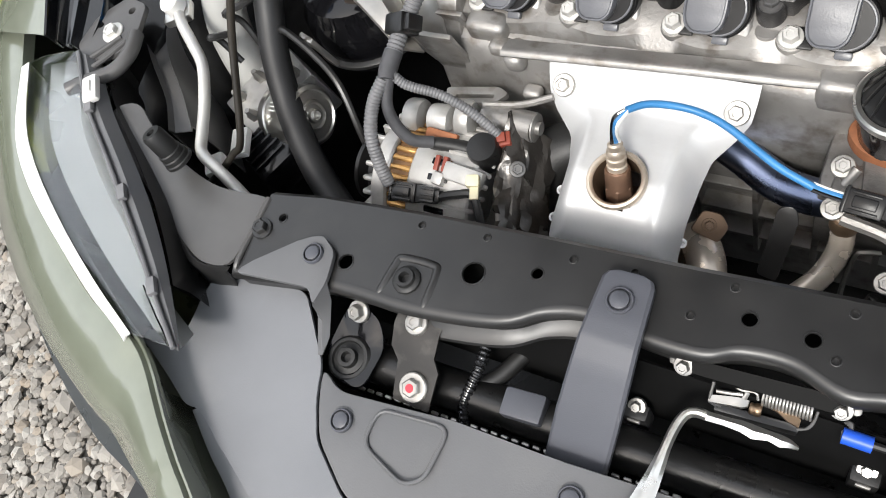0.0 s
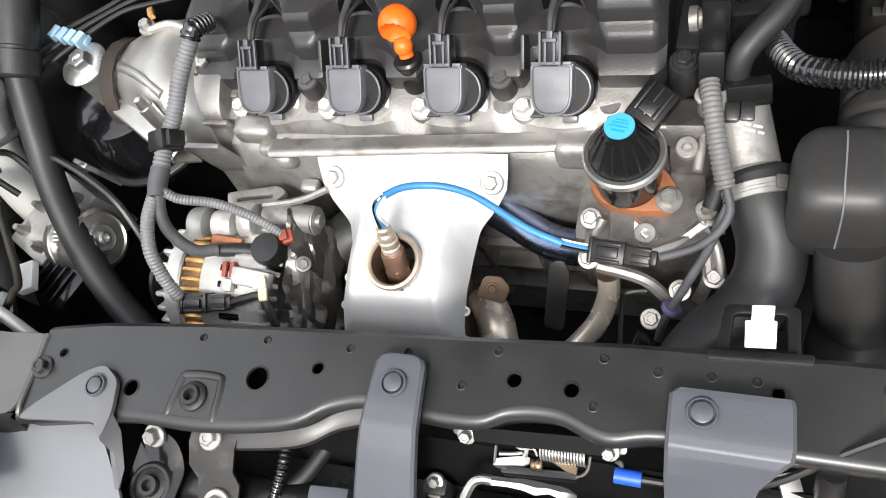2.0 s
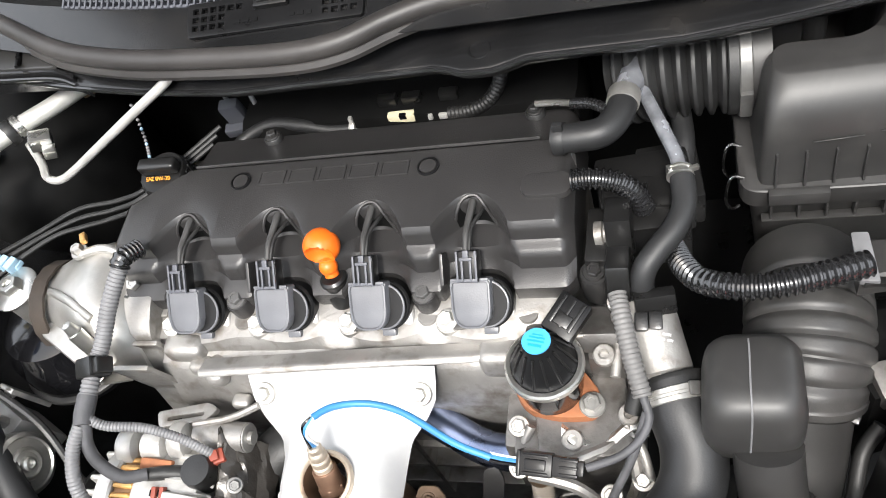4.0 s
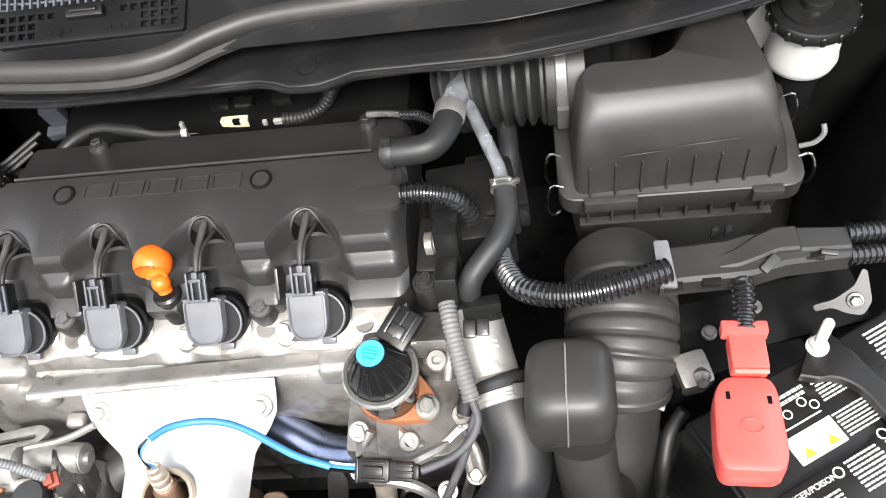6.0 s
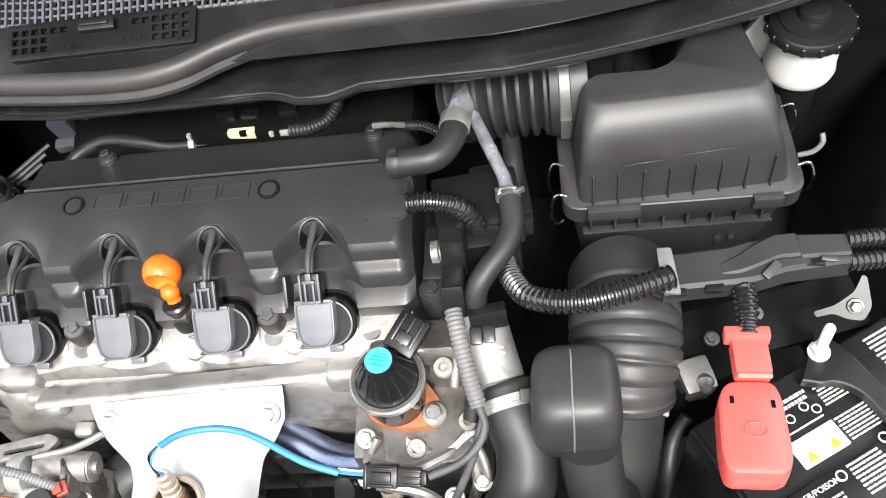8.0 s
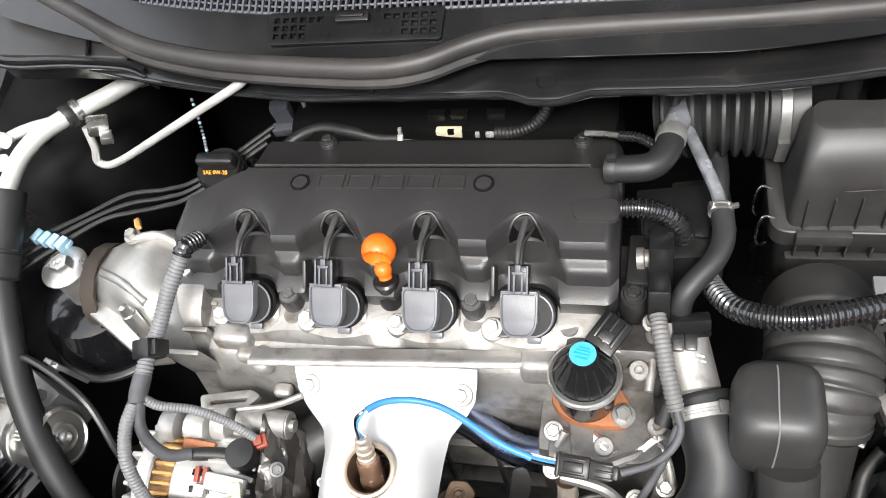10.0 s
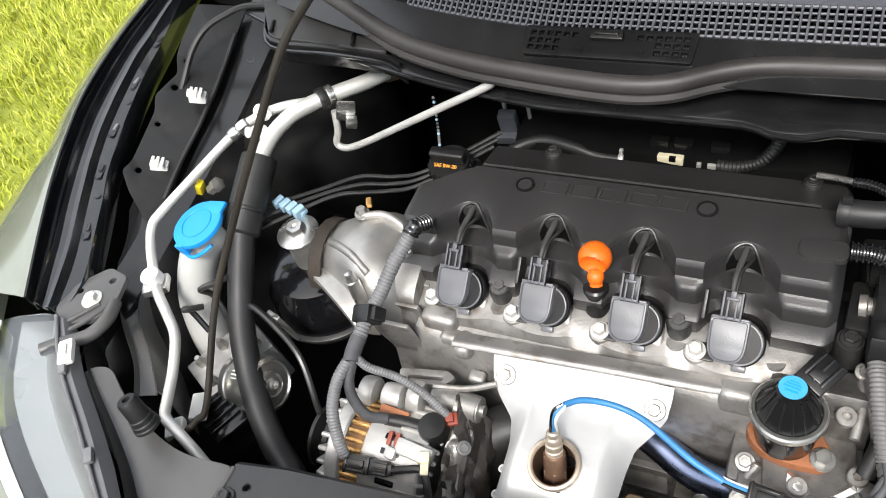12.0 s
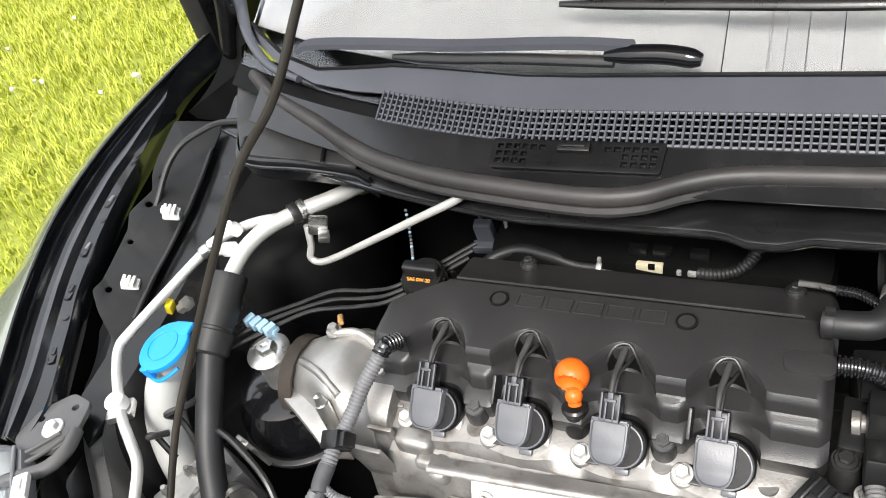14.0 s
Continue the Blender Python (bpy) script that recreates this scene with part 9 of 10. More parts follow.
tube(bm, [(0.266, 0.585, 0.782), (0.277, 0.555, 0.778), (0.2905, 0.520, 0.771), (0.294, 0.503, 0.768), (0.2945, 0.488, 0.766)], 0.0058, 12, 5)
part("branch_pipe", bm, CLEAR, breather)
for p, d in (((0.294, 0.612, 0.748), (0, -0.5, -0.6)), ((0.294, 0.505, 0.7675), (0.02, -1, -0.1))):
    bm = bmesh.new()
    lathe(bm, p, d, [(0.0094, 0), (0.0104, 0.0006), (0.0104, 0.0022), (0.0094, 0.0028), (0.0094, 0.0052), (0.0104, 0.0058), (0.0104, 0.0074), (0.0094, 0.008)], 22)
    block(bm, Vector(p) + Vector((0.010, -0.004, 0.005)), (0.008, 0.003, 0.005), (0, 0, 20), 0.0008)
    block(bm, Vector(p) + Vector((-0.008, -0.005, 0.007)), (0.003, 0.005, 0.005), (0, 0, 20), 0.0008)
    part("spring_clip", bm, ALU, breather)
bm = bmesh.new()
tube(bm, [(0.2955, 0.497, 0.767), (0.296, 0.475, 0.763), (0.289, 0.456, 0.760), (0.276, 0.441, 0.755), (0.2665, 0.430, 0.748), (0.263, 0.424, 0.735), (0.264, 0.424, 0.715)], 0.0092, 16, 6)
part("coolant_hose", bm, HOSE, breather)
bm = bmesh.new()
tube(bm, [(0.294, 0.608, 0.746), (0.297, 0.585, 0.735), (0.298, 0.56, 0.73), (0.294, 0.53, 0.715), (0.29, 0.50, 0.69)], 0.0088, 16, 6)
part("heater_hose", bm, HOSE, breather)
root = thing("injector_loom", (0.24, 0.49, 0.72), "shiny black corrugated injector loom", "wiring loom")
bm = bmesh.new()
corrugated(bm, [(0.214, 0.493, 0.778), (0.232, 0.493, 0.778), (0.25, 0.492, 0.772), (0.262, 0.489, 0.76), (0.267, 0.485, 0.745)], 0.0088, 0.0046, 0.2)
part("conduit", bm, CONDUIT_BLACK, root)
root = thing("rear_loom", (0.2, 0.58, 0.73), "thin corrugated loom behind the valve cover", "wiring loom")
bm = bmesh.new()
corrugated(bm, [(0.21, 0.583, 0.77), (0.228, 0.575, 0.775), (0.244, 0.562, 0.775), (0.252, 0.552, 0.765)], 0.0048, 0.0035, 0.22)
part("conduit", bm, CONDUIT_BLACK, root)
bm = bmesh.new()
tube(bm, [(0.178, 0.589, 0.768), (0.195, 0.587, 0.769), (0.212, 0.583, 0.77)], 0.003, 8, 4)
part("metal_pipe", bm, ALU, root)

root = thing("starter_loom", (0.35, 0.41, 0.70), "shiny black corrugated cable conduit to the battery", "wiring loom")
bm = bmesh.new()
corrugated(bm, [(0.2835, 0.485, 0.70), (0.288, 0.462, 0.718), (0.294, 0.44, 0.732), (0.305, 0.42, 0.744), (0.325, 0.409, 0.752), (0.35, 0.407, 0.7545), (0.38, 0.413, 0.755), (0.413, 0.424, 0.7515)], 0.0098, 0.0052, 0.2)
part("conduit", bm, CONDUIT_BLACK, root)
bm = bmesh.new()
lathe(bm, (0.2835, 0.486, 0.699), (0.1, -0.75, 0.6), [(0.0105, -0.006), (0.0112, -0.005), (0.0112, 0.006), (0.0105, 0.007)], 20)
part("end_sleeve", bm, RUBBER, root, "taped end sleeve")

tray = thing("cable_tray", (0.47, 0.44, 0.70), "black plastic cable tray between air box and battery", "cable tray")
bm = bmesh.new()
path = [(0.408, 0.434, 0.742, 0.017), (0.425, 0.434, 0.744, 0.016), (0.46, 0.436, 0.744, 0.0165), (0.475, 0.438, 0.745, 0.018), (0.50, 0.442, 0.744, 0.0145), (0.535, 0.444, 0.741, 0.012), (0.55, 0.445, 0.739, 0.011)]
skin(bm, [[Vector((x, y - w, z - 0.02)), Vector((x, y - w, z - 0.002)), Vector((x, y - w + 0.003, z + 0.001)), Vector((x, y + w - 0.003, z + 0.001)), Vector((x, y + w, z - 0.002)), Vector((x, y + w, z - 0.02))] for x, y, z, w in path])
part("channel", bm, BOX_PLASTIC, tray, angle=30)
bm = bmesh.new()
sheet(bm, rounded([(-0.006, -0.019), (0.007, -0.021), (0.005, 0.018), (-0.006, 0.019)], 0.002), thick=0.006, frame_of=facing((0.412, 0.433, 0.7485), (-0.12, -0.1, 1)), bevel=0.0008)
part("end_plate", bm, CONDUIT, tray, "pale end plate")
bm = bmesh.new()
ridge = [(0.452, 0.432, 0.7455, 0.006), (0.466, 0.435, 0.7475, 0.008), (0.478, 0.440, 0.7495, 0.010), (0.495, 0.4465, 0.7505, 0.0105), (0.510, 0.4475, 0.7495, 0.0105), (0.512, 0.4475, 0.7465, 0.0105), (0.548, 0.448, 0.744, 0.0095)]
skin(bm, [[Vector((x, y - w, z - 0.008)), Vector((x, y - w, z - 0.002)), Vector((x, y - w + 0.002, z)), Vector((x, y + w - 0.002, z)), Vector((x, y + w, z - 0.002)), Vector((x, y + w, z - 0.008))] for x, y, z, w in ridge])
part("branch_cover", bm, BOX_PLASTIC, tray, "raised branch cover", angle=30)
bm = bmesh.new()
block(bm, (0.487, 0.4265, 0.7475), (0.016, 0.007, 0.004), (20, -8, 42), 0.001)
part("snap_tab", bm, BOX_PLASTIC, tray)
bm = bmesh.new()
block(bm, (0.531, 0.4345, 0.7445), (0.012, 0.004, 0.004), (20, 0, -12), 0.001)
part("snap_tab", bm, BOX_PLASTIC, tray)
for x, y in ((0.417, 0.4155), (0.445, 0.4175), (0.482, 0.428), (0.521, 0.434)):
    bm = bmesh.new()
    block(bm, (x, y, 0.7405), (0.014, 0.006, 0.006), bevel=0.001)
    part("snap_tab", bm, DARK_PLASTIC, tray)
bm = bmesh.new()
for x in (0.452, 0.462):
    block(bm, (x, 0.457, 0.748), (0.005, 0.004, 0.012), bevel=0.001)
part("rear_tab", bm, DARK_PLASTIC, tray)
root = thing("fuse_box_loom", (0.6, 0.45, 0.70), "two shiny black corrugated conduits side by side", "wiring loom")
for dy, dz in ((0.0065, 0.004), (-0.0085, -0.003)):
    bm = bmesh.new()
    corrugated(bm, [(0.548, 0.446 + dy, 0.736 + dz), (0.575, 0.448 + dy, 0.734 + dz), (0.62, 0.45 + dy, 0.73 + dz), (0.70, 0.45 + dy, 0.72 + dz)], 0.0078, 0.0046, 0.2)
    part("conduit", bm, CONDUIT_BLACK, root)

# ---- battery ----
BU, BV = Vector((0.885, 0.466, 0)), Vector((0.466, -0.885, 0))
B0 = Vector((0.421, 0.337, 0.668))
bt = Matrix((BU, -BV, Vector((0, 0, 1)))).transposed().to_4x4()
battery = thing("battery", B0 + BU * 0.119 + BV * 0.064 - Vector((0, 0, 0.2)), "black car battery with printed warning labels", "battery")
bm = bmesh.new()
block(bm, B0 + BU * 0.119 + BV * 0.064 + Vector((0, 0, -0.1)), (0.238, 0.128, 0.19), bt, 0.006)
part("case", bm, DARK_PLASTIC, battery)
bm = bmesh.new()
block(bm, B0 + BU * 0.119 + BV * 0.064 + Vector((0, 0, -0.005)), (0.232, 0.122, 0.012), bt, 0.005)
part("top", bm, DARK_PLASTIC, battery)
bm = bmesh.new()
block(bm, B0 + BU * 0.125 + BV * 0.1025 + Vector((0, 0, 0.003)), (0.21, 0.046, 0.012), bt, 0.003)
part("vent_lid", bm, DARK_PLASTIC, battery)
LZ = Vector((0, 0, 0.0016))
def batt(u, v, z=0.0):
    return B0 + BU * u + BV * v + LZ + Vector((0, 0, z))


rng = random.Random(5)


def print_lines(u0, v0, width, lines, pitch, height, z=0.0, least=0.0015, most=0.0045):
    """Lines of fine print too small to read."""
    rows = []
    for j in range(lines):
        u = rng.uniform(0, 0.002)
        while u < width - least:
            w = min(rng.uniform(least, most), width - u)
            rows.append((u, -pitch * j, w, height))
            u += w + 0.0009
    return bars(rows, batt(u0, v0, z), (0, 0, 1), -BV, WHITE_INK, battery)


print_lines(0.062, 0.022, 0.03, 2, 0.0045, 0.0026)
print_lines(0.098, 0.021, 0.022, 7, 0.003, 0.0014)
print_lines(0.058, 0.044, 0.034, 1, 0.003, 0.0012, least=0.03, most=0.034)
print_lines(0.124, 0.027, 0.012, 8, 0.003, 0.0014)
print_lines(0.095, 0.0475, 0.040, 1, 0.003, 0.0012, least=0.04, most=0.04)
print_lines(0.095, 0.051, 0.036, 7, 0.003, 0.0014)
for u, v in ((0.068, 0.034), (0.083, 0.031), (0.090, 0.037), (0.108, 0.015)):
    bm = bmesh.new()
    line = [batt(u, v, 0.0004) + Vector((0.0033 * math.cos(a), 0.0033 * math.sin(a), 0)) for a in [2 * math.pi * k / 16 for k in range(17)]]
    skin(bm, rings_along(line, [0.0006] * 17, 5), caps=False)
    part("round_symbol", bm, WHITE_INK, battery)
bm = bmesh.new()
sheet(bm, rounded([(0, 0), (0.041, 0), (0.041, 0.0215), (0, 0.0215)], 0.001), thick=0.0006, frame_of=facing(batt(0.0525, 0.0705), (0, 0, 1), -BV))
part("warning_label", bm, WHITE_INK, battery, "white warning label")
for u in (0.058, 0.079):
    bm = bmesh.new()
    sheet(bm, [(0, 0), (0.0095, 0), (0.00475, 0.0075)], thick=0.0005, frame_of=facing(batt(u, 0.0675, 0.0006), (0, 0, 1), -BV))
    part("yellow_triangle", bm, YELLOW, battery)
letters("DANGER/POISON", 0.0062, batt(0.040, 0.0875, 0.0082), (0, 0, 1), -BV, WHITE_INK, battery, depth=0.0003)
print_lines(0.026, 0.097, 0.034, 4, 0.0033, 0.0016, 0.0082)
print_lines(0.074, 0.084, 0.030, 8, 0.0033, 0.0016, 0.0082)
print_lines(0.108, 0.086, 0.020, 8, 0.0033, 0.0016, 0.0082)
print_lines(0.158, 0.012, 0.036, 15, 0.0038, 0.0017)
for u, v in ((0.067, 0.0865), (0.112, 0.0795), (0.030, 0.093)):
    bm = bmesh.new()
    line = [batt(u, v, 0.0085) + Vector((0.0036 * math.cos(a), 0.0036 * math.sin(a), 0)) for a in [2 * math.pi * k / 16 for k in range(17)]]
    skin(bm, rings_along(line, [0.0007] * 17, 5), caps=False)
    part("round_symbol", bm, WHITE_INK, battery)

hold = thing("battery_clamp", (0.525, 0.385, 0.67), "black steel battery hold-down with a threaded rod", "battery clamp")
bm = bmesh.new()
mid = curve_points([(0.518, 0.384, 0.682), (0.538, 0.374, 0.684), (0.556, 0.356, 0.684), (0.567, 0.338, 0.684), (0.578, 0.315, 0.684), (0.60, 0.27, 0.684)], 5)
wide = [0.022, 0.021, 0.0205, 0.020, 0.018, 0.0155, 0.0135, 0.0115, 0.010, 0.009] + [0.0085] * 30
rings = []
for i, p in enumerate(mid):
    d = (mid[min(i + 1, len(mid) - 1)] - mid[max(i - 1, 0)]).normalized()
    n = Vector((-d.y, d.x, 0))
    w = wide[i]
    rings.append([p - n * w + Vector((0, 0, -0.009)), p - n * w, p - n * (w - 0.0015) + Vector((0, 0, 0.0012)), p + n * (w - 0.0015) + Vector((0, 0, 0.0012)), p + n * w, p + n * w + Vector((0, 0, -0.009))])
skin(bm, rings)
part("hold_down_bar", bm, DARK_PLASTIC, hold)
bm = bmesh.new()
lathe(bm, (0.5255, 0.3865, 0.684), (0, 0, 1), [(0.0085, 0), (0.0085, 0.002), (0.0068, 0.0025)], 20)
lathe(bm, (0.5255, 0.3865, 0.685), (0, 0, 1), [(0.0068, 0), (0.0068, 0.007), (0.005, 0.008)], 6)
part("nut", bm, WHITE, hold, "pale plated nut")
bm = bmesh.new()
lathe(bm, (0.5255, 0.3865, 0.685), (0.04, 0.1, 1), [(0.0042, 0), (0.0042, 0.034), (0.003, 0.036), (0, 0.036)], 14)
part("threaded_rod", bm, WHITE, hold, "pale threaded rod")

red = thing("terminal_cover", (0.455, 0.32, 0.68), "glossy red plastic battery terminal cover", "terminal cover")
rt = Euler((radians(-8), radians(0), radians(-4))).to_matrix().to_4x4()
bm = bmesh.new()
rings = []
for h, s in ((0.0, 0.95), (0.006, 1.0), (0.022, 1.0), (0.0265, 0.96), (0.028, 0.88)):
    rings.append([Vector((0.4545, 0.309, 0.7035)) + rt @ Vector((u * s, v * s, h)) for u, v in rounded([(-0.0215, -0.036), (0.0185, -0.036), (0.024, -0.02), (0.023, 0.025), (0.019, 0.037), (-0.014, 0.037), (-0.0215, 0.022), (-0.024, -0.02)], 0.007, 4)])
skin(bm, rings)
part("lid", bm, RED, red)
bm = bmesh.new()
block(bm, (0.4635, 0.365, 0.7245), (0.026, 0.03, 0.016), rt, 0.003)
block(bm, (0.4635, 0.383, 0.7285), (0.033, 0.010, 0.012), rt, 0.002)
part("cable_hood", bm, RED, red)
bm = bmesh.new()
block(bm, (0.4625, 0.349, 0.7325), (0.024, 0.003, 0.003), rt, 0.001)
part("hinge", bm, mk("pale_red", (0.8, 0.25, 0.2), 0.45), red)
# black pieces drawn for the shadowed slots in the lid
for u, v in ((-0.012, 0.02), (0.0155, 0.017)):
    bm = bmesh.new()
    p = Vector((0.4545, 0.309, 0.7035)) + rt @ Vector((u, v, 0.0282))
    block(bm, p, (0.003, 0.006, 0.001), rt, 0.0003)
    part("slot", bm, GLOSS_BLACK, red)
bm = bmesh.new()
p0 = Vector((0.4545, 0.309, 0.7035))
line = [p0 + rt @ Vector((0.0075 * math.cos(a) + 0.001, 0.0055 * math.sin(a) - 0.003, 0.0283)) for a in [2 * math.pi * k / 24 for k in range(25)]]
skin(bm, rings_along(line, [0.0006] * 25, 6), caps=False)
part("emblem_ring", bm, RED, red)
root = thing("battery_cable", (0.467, 0.41, 0.70), "black corrugated battery cable under the tray", "wiring loom")
bm = bmesh.new()
corrugated(bm, [(0.4645, 0.384, 0.7285), (0.4665, 0.40, 0.733), (0.4675, 0.417, 0.735), (0.467, 0.43, 0.733)], 0.0088, 0.005, 0.2)
part("conduit", bm, CONDUIT_BLACK, root)

bracket = thing("battery_tray_bracket", (0.45, 0.42, 0.6), "black steel battery tray bracket with bolts", "bracket")
bm = bmesh.new()
block(bm, (0.50, 0.43, 0.655), (0.16, 0.05, 0.01), (10, 0, 12), 0.003)
block(bm, (0.44, 0.40, 0.60), (0.06, 0.05, 0.12), (0, 0, 20), 0.004)
part("plate", bm, SHADED_BLACK, bracket)
for p in ((0.490, 0.432, 0.668), (0.452, 0.413, 0.664)):
    bm = bmesh.new()
    bolt(bm, p, (0, -0.2, 1), 0.0048, 0.005, 1.35)
    part("bracket_bolt", bm, GALVANISED, bracket)
bm = bmesh.new()
block(bm, (0.434, 0.385, 0.645), (0.028, 0.03, 0.045), (10, 0, 15), 0.006)
lathe(bm, (0.44, 0.378, 0.66), (0, -0.8, 0.5), [(0.008, 0), (0.008, 0.006), (0.006, 0.008), (0.004, 0.012), (0, 0.012)], 18)
part("mount_lug", bm, CAST_DULL, bracket)
bm = bmesh.new()
tube(bm, [(0.428, 0.36, 0.63), (0.415, 0.345, 0.615), (0.408, 0.32, 0.60), (0.403, 0.30, 0.56)], 0.006, 10, 6)
part("cable", bm, RUBBER, bracket)

brake = thing("brake_fluid_reservoir", (0.557, 0.635, 0.74), "white brake fluid reservoir with a black ribbed cap", "brake reservoir")
R0 = Vector((0.550, 0.628, 0.748))
bm = bmesh.new()
lathe(bm, R0, (0, 0, 1), [(0.022, -0.006), (0.0285, 0), (0.030, 0.006), (0.0285, 0.013), (0.028, 0.05), (0, 0.05)], 40)
part("reservoir_body", bm, TANK_WHITE, brake)
bm = bmesh.new()
lathe(bm, R0 + Vector((0, 0, 0.044)), (0, 0, 1), [(0.0335, 0), (0.0348, 0.002), (0.0348, 0.009), (0.033, 0.0115), (0.027, 0.0125), (0.0265, 0.0155), (0.013, 0.0165), (0.0125, 0.022), (0.0095, 0.0235), (0, 0.0235)], 40)
capb = part("cap", bm, DARK_PLASTIC, brake, "black ribbed screw cap")
for k in range(16):
    a = 2 * math.pi * k / 16
    bm = bmesh.new()
    block(bm, R0 + Vector((0.0352 * math.cos(a), 0.0352 * math.sin(a), 0.0495)), (0.003, 0.0045, 0.009), (0, 0, math.degrees(a)), 0.001, 1)
    part("grip_rib", bm, DARK_PLASTIC, capb)
bm = bmesh.new()
block(bm, R0 + Vector((-0.030, 0.028, 0.012)), (0.03, 0.022, 0.07), (0, 24, -30), 0.008)
part("filler_neck", bm, TANK_WHITE, brake)
bm = bmesh.new()
lathe(bm, R0 + Vector((0, 0, -0.06)), (0, 0, 1), [(0.02, 0), (0.02, 0.05), (0, 0.05)], 20)
part("master_cylinder", bm, SHADED_BLACK, brake)

ear = thing("ground_bracket", (0.565, 0.41, 0.66), "dark steel wing bracket with a bolt", "bracket")
bm = bmesh.new()
sheet(bm, rounded([(-0.028, 0.002), (-0.012, 0.004), (0.004, 0.012), (0.012, 0.024), (0.015, 0.022), (0.014, -0.002), (0.006, -0.012), (-0.006, -0.008), (-0.014, -0.002), (-0.027, -0.003)], 0.004), thick=0.002, frame_of=facing((0.555, 0.417, 0.697), (-0.2, -0.6, 0.75)))
part("plate", bm, SATIN_STEEL, ear)
bm = bmesh.new()
bolt(bm, (0.557, 0.417, 0.699), (-0.2, -0.6, 0.75), 0.0045, 0.006)
part("ear_bolt", bm, GALVANISED, ear)

# fuel rail and plugs behind the valve cover
rail = thing("fuel_rail", (0.02, 0.62, 0.70), "dark fuel rail with bright plugs behind the valve cover", "fuel rail")
bm = bmesh.new()
tube(bm, [(-0.158, 0.610, 0.712), (-0.140, 0.632, 0.718), (-0.110, 0.642, 0.724), (-0.075, 0.638, 0.722), (-0.045, 0.634, 0.716), (-0.018, 0.634, 0.715)], 0.0068, 14, 6)
part("rear_hose", bm, HOSE, rail)
bm = bmesh.new()
lathe(bm, (-0.022, 0.634, 0.715), (1, 0, 0), [(0.0078, 0), (0.0085, 0.001), (0.0085, 0.005), (0.0078, 0.006)], 18)
block(bm, (-0.0185, 0.634, 0.7255), (0.004, 0.005, 0.010), bevel=0.001)
part("hose_clip", bm, PIPE_ALU, rail)
bm = bmesh.new()
tube(bm, [(-0.016, 0.634, 0.715), (0.016, 0.634, 0.714)], 0.0026, 10, 3)
part("rail_tube", bm, CONDUIT, rail, "thin grey metal tube")
bm = bmesh.new()
block(bm, (0.0135, 0.637, 0.714), (0.006, 0.008, 0.012), bevel=0.0012)
part("white_plug", bm, PIPE_ALU, rail, "small pale connector")
bm = bmesh.new()
block(bm, (0.034, 0.638, 0.722), (0.028, 0.011, 0.010), (0, 0, -2), 0.0014)
plug = part("white_plug", bm, CREAM, rail, "cream injector connector")
# black block drawn for the socket's shadowed inside
bm = bmesh.new()
block(bm, (0.0365, 0.6332, 0.7255), (0.007, 0.004, 0.0055), bevel=0.0005)
part("plug_slot", bm, GLOSS_BLACK, plug)
for x in (0.020, 0.045, 0.083):
    bm = bmesh.new()
    block(bm, (x, 0.650, 0.733), (0.019, 0.010, 0.010), bevel=0.0016)
    part("black_plug", bm, DARK_PLASTIC, rail)
for x in (0.064, 0.077):
    bm = bmesh.new()
    block(bm, (x, 0.634, 0.7215), (0.009 if x > 0.07 else 0.005, 0.007, 0.006), bevel=0.0014)
    part("white_plug", bm, PIPE_ALU, rail)
bm = bmesh.new()
corrugated(bm, [(0.083, 0.634, 0.722), (0.105, 0.634, 0.724), (0.125, 0.638, 0.732), (0.139, 0.648, 0.752), (0.142, 0.656, 0.785), (0.136, 0.664, 0.815), (0.128, 0.672, 0.845)], 0.0068, 0.004, 0.1)
part("rear_conduit", bm, RUBBER, rail)
# manifold darkened by colour, as if in full shadow
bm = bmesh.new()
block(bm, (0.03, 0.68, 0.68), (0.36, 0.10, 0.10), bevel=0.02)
part("intake_manifold", bm, SHADED_BLACK, rail, "black plastic intake manifold")
bracket_rear = thing("loom_stand", (-0.17, 0.66, 0.70), "thin black metal rods and a loom stand by the firewall", "bracket")
for pts in ([(-0.183, 0.70, 0.79), (-0.178, 0.69, 0.765), (-0.166, 0.672, 0.725)], [(-0.153, 0.705, 0.80), (-0.146, 0.69, 0.765), (-0.133, 0.665, 0.712)]):
    bm = bmesh.new()
    tube(bm, pts, 0.0026, 8, 4)
    part("rod", bm, CONDUIT, bracket_rear)
bm = bmesh.new()
block(bm, (-0.163, 0.668, 0.722), (0.022, 0.014, 0.034), (10, 0, 6), 0.003)
block(bm, (-0.163, 0.660, 0.705), (0.03, 0.012, 0.012), (10, 0, 6), 0.002)
part("stand", bm, STRAP_PLASTIC, bracket_rear)

# ---- wipers ----
wiper = thing("wiper_arm", (0.08, 0.67, 0.94), "black wiper arm and blade resting on the windshield", "wiper")
bm = bmesh.new()
line = curve_points([(-0.225, 0.687, 0.944), (-0.15, 0.678, 0.946), (-0.09, 0.673, 0.948), (0.012, 0.667, 0.947)], 6)
skin(bm, rings_along(line, [0.0028 + 0.003 * min(1, i / 3) for i in range(len(line))], 8, 0.8))
part("blade", bm, DARK_PLASTIC, wiper)
bm = bmesh.new()
line = curve_points([(-0.352, 0.702, 0.949), (-0.33, 0.706, 0.953), (-0.24, 0.694, 0.958), (-0.15, 0.682, 0.961), (-0.033, 0.676, 0.964), (0.03, 0.672, 0.962)], 6)
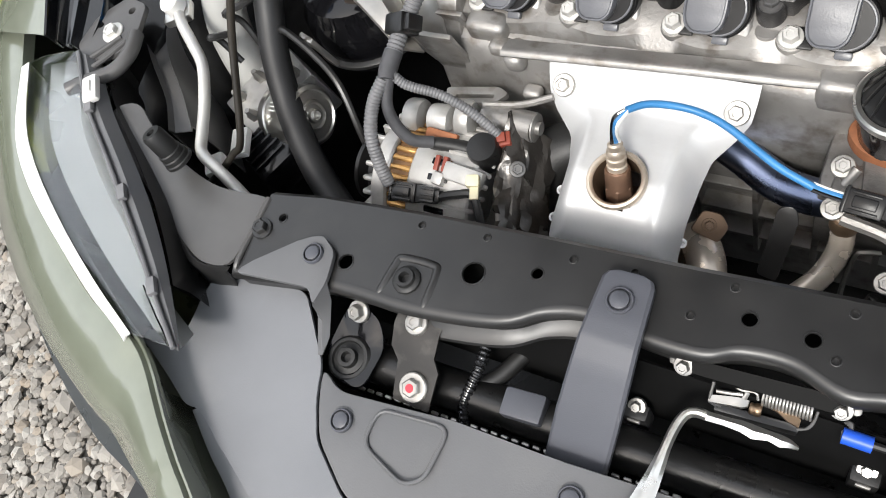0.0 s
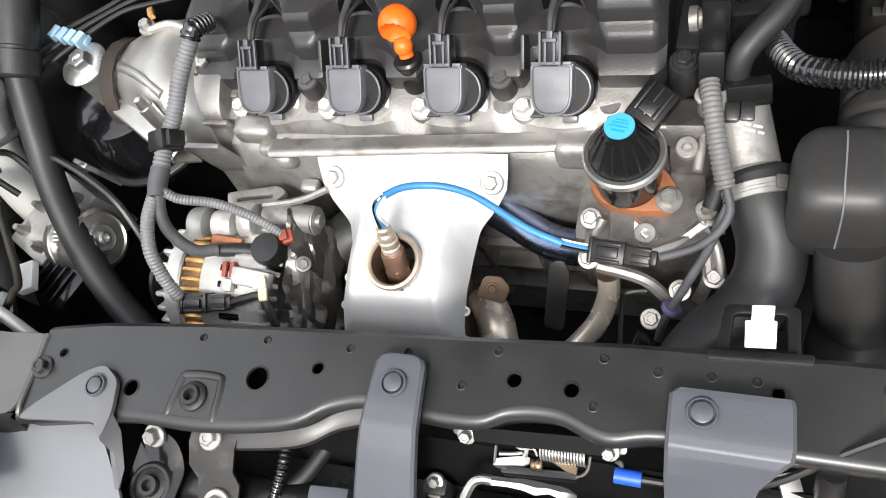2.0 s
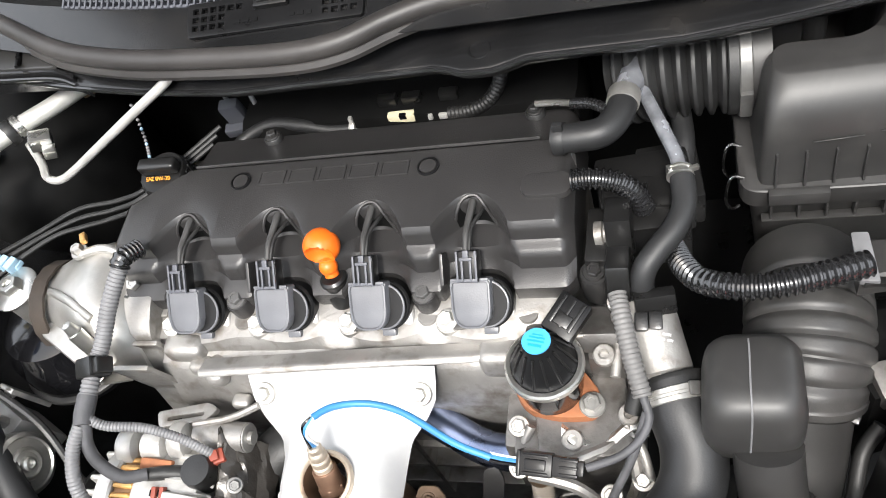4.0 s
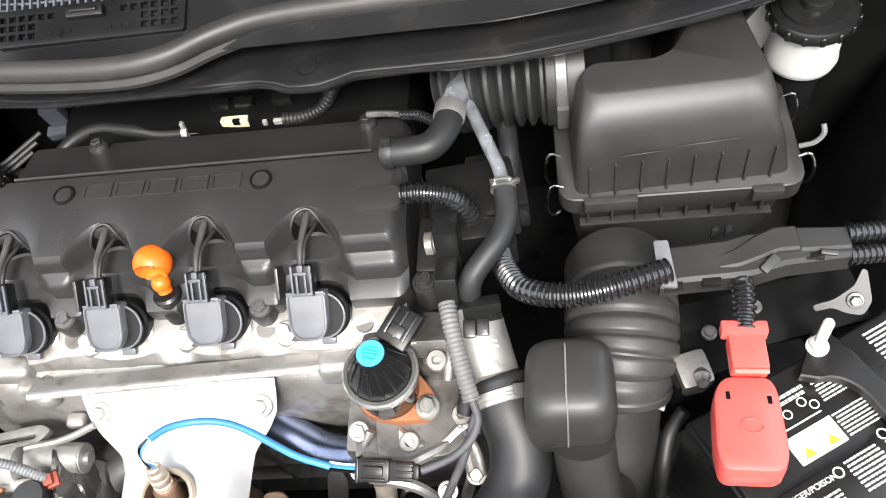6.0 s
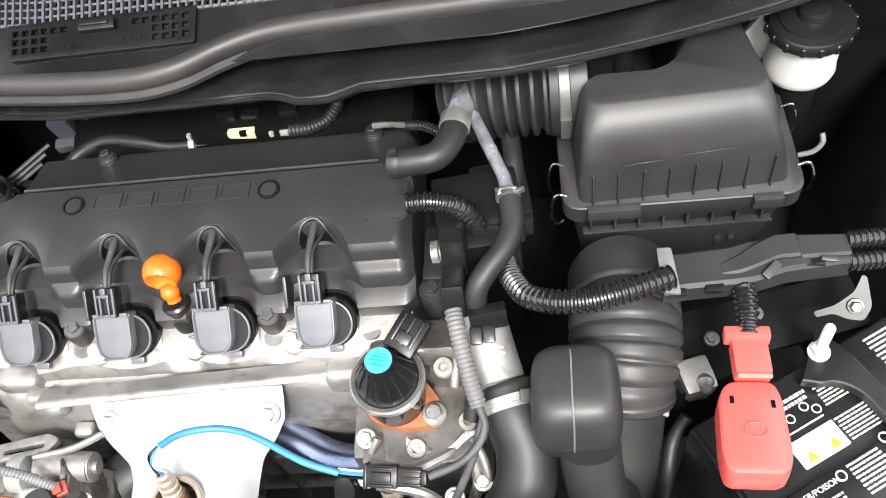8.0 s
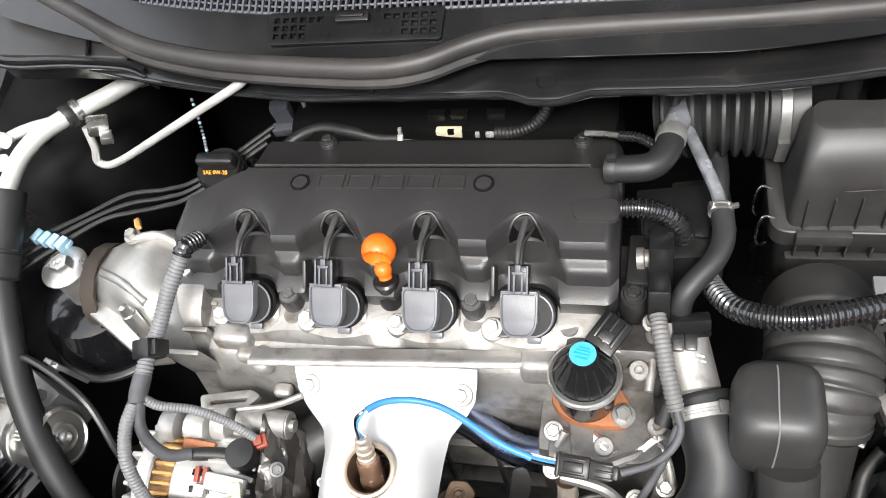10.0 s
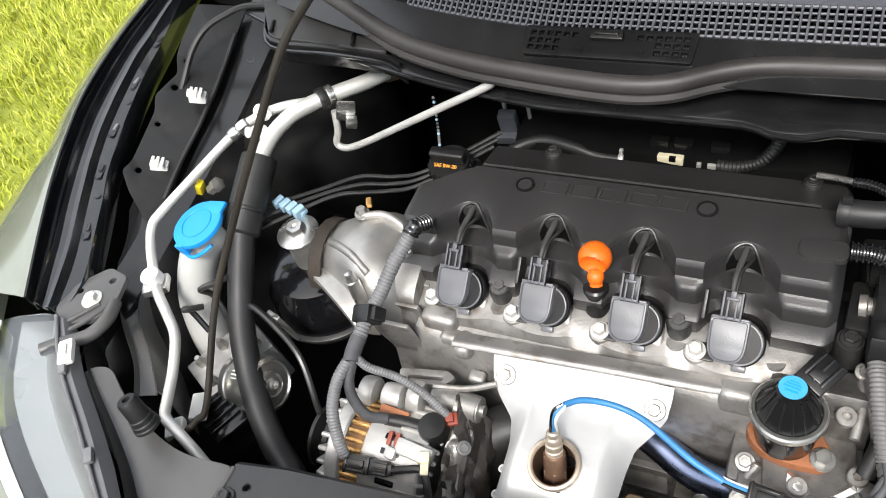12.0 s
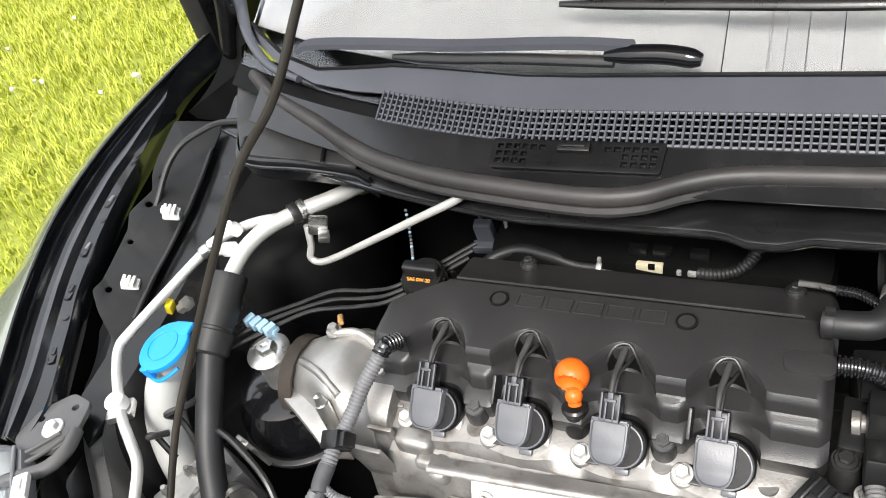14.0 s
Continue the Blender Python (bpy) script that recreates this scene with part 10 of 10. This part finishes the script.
skin(bm, [[p + Vector((0, -w, -0.006)), p + Vector((0, -w, 0)), p + Vector((0, w * 0.6, 0.002)), p + Vector((0, w, -0.004))] for p, w in [(q, 0.008 - 0.002 * i / len(line)) for i, q in enumerate(line)]])
part("arm", bm, STRAP_PLASTIC, wiper, "satin dark grey arm")
bm = bmesh.new()
line = curve_points([(0.004, 0.667, 0.953), (0.03, 0.6655, 0.955), (0.06, 0.664, 0.955), (0.089, 0.661, 0.951)], 4)
skin(bm, rings_along(line, [0.0045, 0.006, 0.0075, 0.0085] + [0.009] * (len(line) - 6) + [0.0085, 0.0055], 14, 0.75))
part("pivot_cap", bm, GLOSS_BLACK, wiper, "glossy black pivot cap")

wiper2 = thing("wiper_arm", (0.4, 0.72, 0.97), "black wiper blade lying higher on the windshield", "wiper")
bm = bmesh.new()
line = curve_points([(-0.052, 0.727, 0.974), (0.108, 0.717, 0.971), (0.223, 0.712, 0.969), (0.40, 0.715, 0.968), (0.52, 0.725, 0.967)], 6)
skin(bm, rings_along(line, [0.003 + 0.002 * min(1, i / 2) for i in range(len(line))], 8, 0.8))
part("blade", bm, DARK_PLASTIC, wiper2)
bm = bmesh.new()
line = curve_points([(0.16, 0.728, 0.984), (0.30, 0.724, 0.984), (0.45, 0.71, 0.975), (0.58, 0.70, 0.96)], 6)
skin(bm, rings_along(line, [0.0045] * len(line), 8, 0.7))
part("arm", bm, SATIN_STEEL, wiper2)

# ---- open hood on its prop rod, above the bay ----
hood = thing("hood", (0.16, 0.80, 1.03), "raised dark hood held open by the prop rod", "hood")
HA, HD = radians(54), 0.98


def on_hood(u, d, drop=0.0):
    """u across from -1 to 1, d from the hinge edge to the front edge."""
    half = 0.70 - 0.08 * d - 0.12 * max(0, d - 0.6)
    bow = 0.05 * (1 - u * u) + 0.03 * math.sin(math.pi * d)
    n = Vector((0, math.sin(HA), math.cos(HA)))
    return Vector((0.16 + half * u, 0.80 - math.cos(HA) * HD * d, 1.03 + math.sin(HA) * HD * d)) + n * (bow - drop)


US = [k / 12 - 1 for k in range(25)]
bm = bmesh.new()
strip(bm, [[on_hood(u, j / 14) for u in US] for j in range(15)])
part("outer_skin", thicken(bm, 0.0015), BLACK_PAINT, hood)
bm = bmesh.new()
strip(bm, [[on_hood(u * 0.96, 0.03 + 0.94 * j / 14, 0.02 + 0.012 * math.cos(9 * u) * math.cos(8 * j / 14)) for u in US] for j in range(15)])
part("inner_frame", thicken(bm, 0.0015), DARK_PLASTIC, hood, "pressed black inner frame")
bm = bmesh.new()
skin(bm, rings_along(curve_points([(-0.541, 0.794, 0.884), (-0.530, 0.791, 0.91), (-0.506, 0.786, 0.966), (-0.49, 0.785, 1.03)], 4), [0.0075, 0.012] + [0.0125] * 11, 10, 0.6))
part("hinge_arm", bm, BLACK_PAINT, hood, "black painted hinge arm")
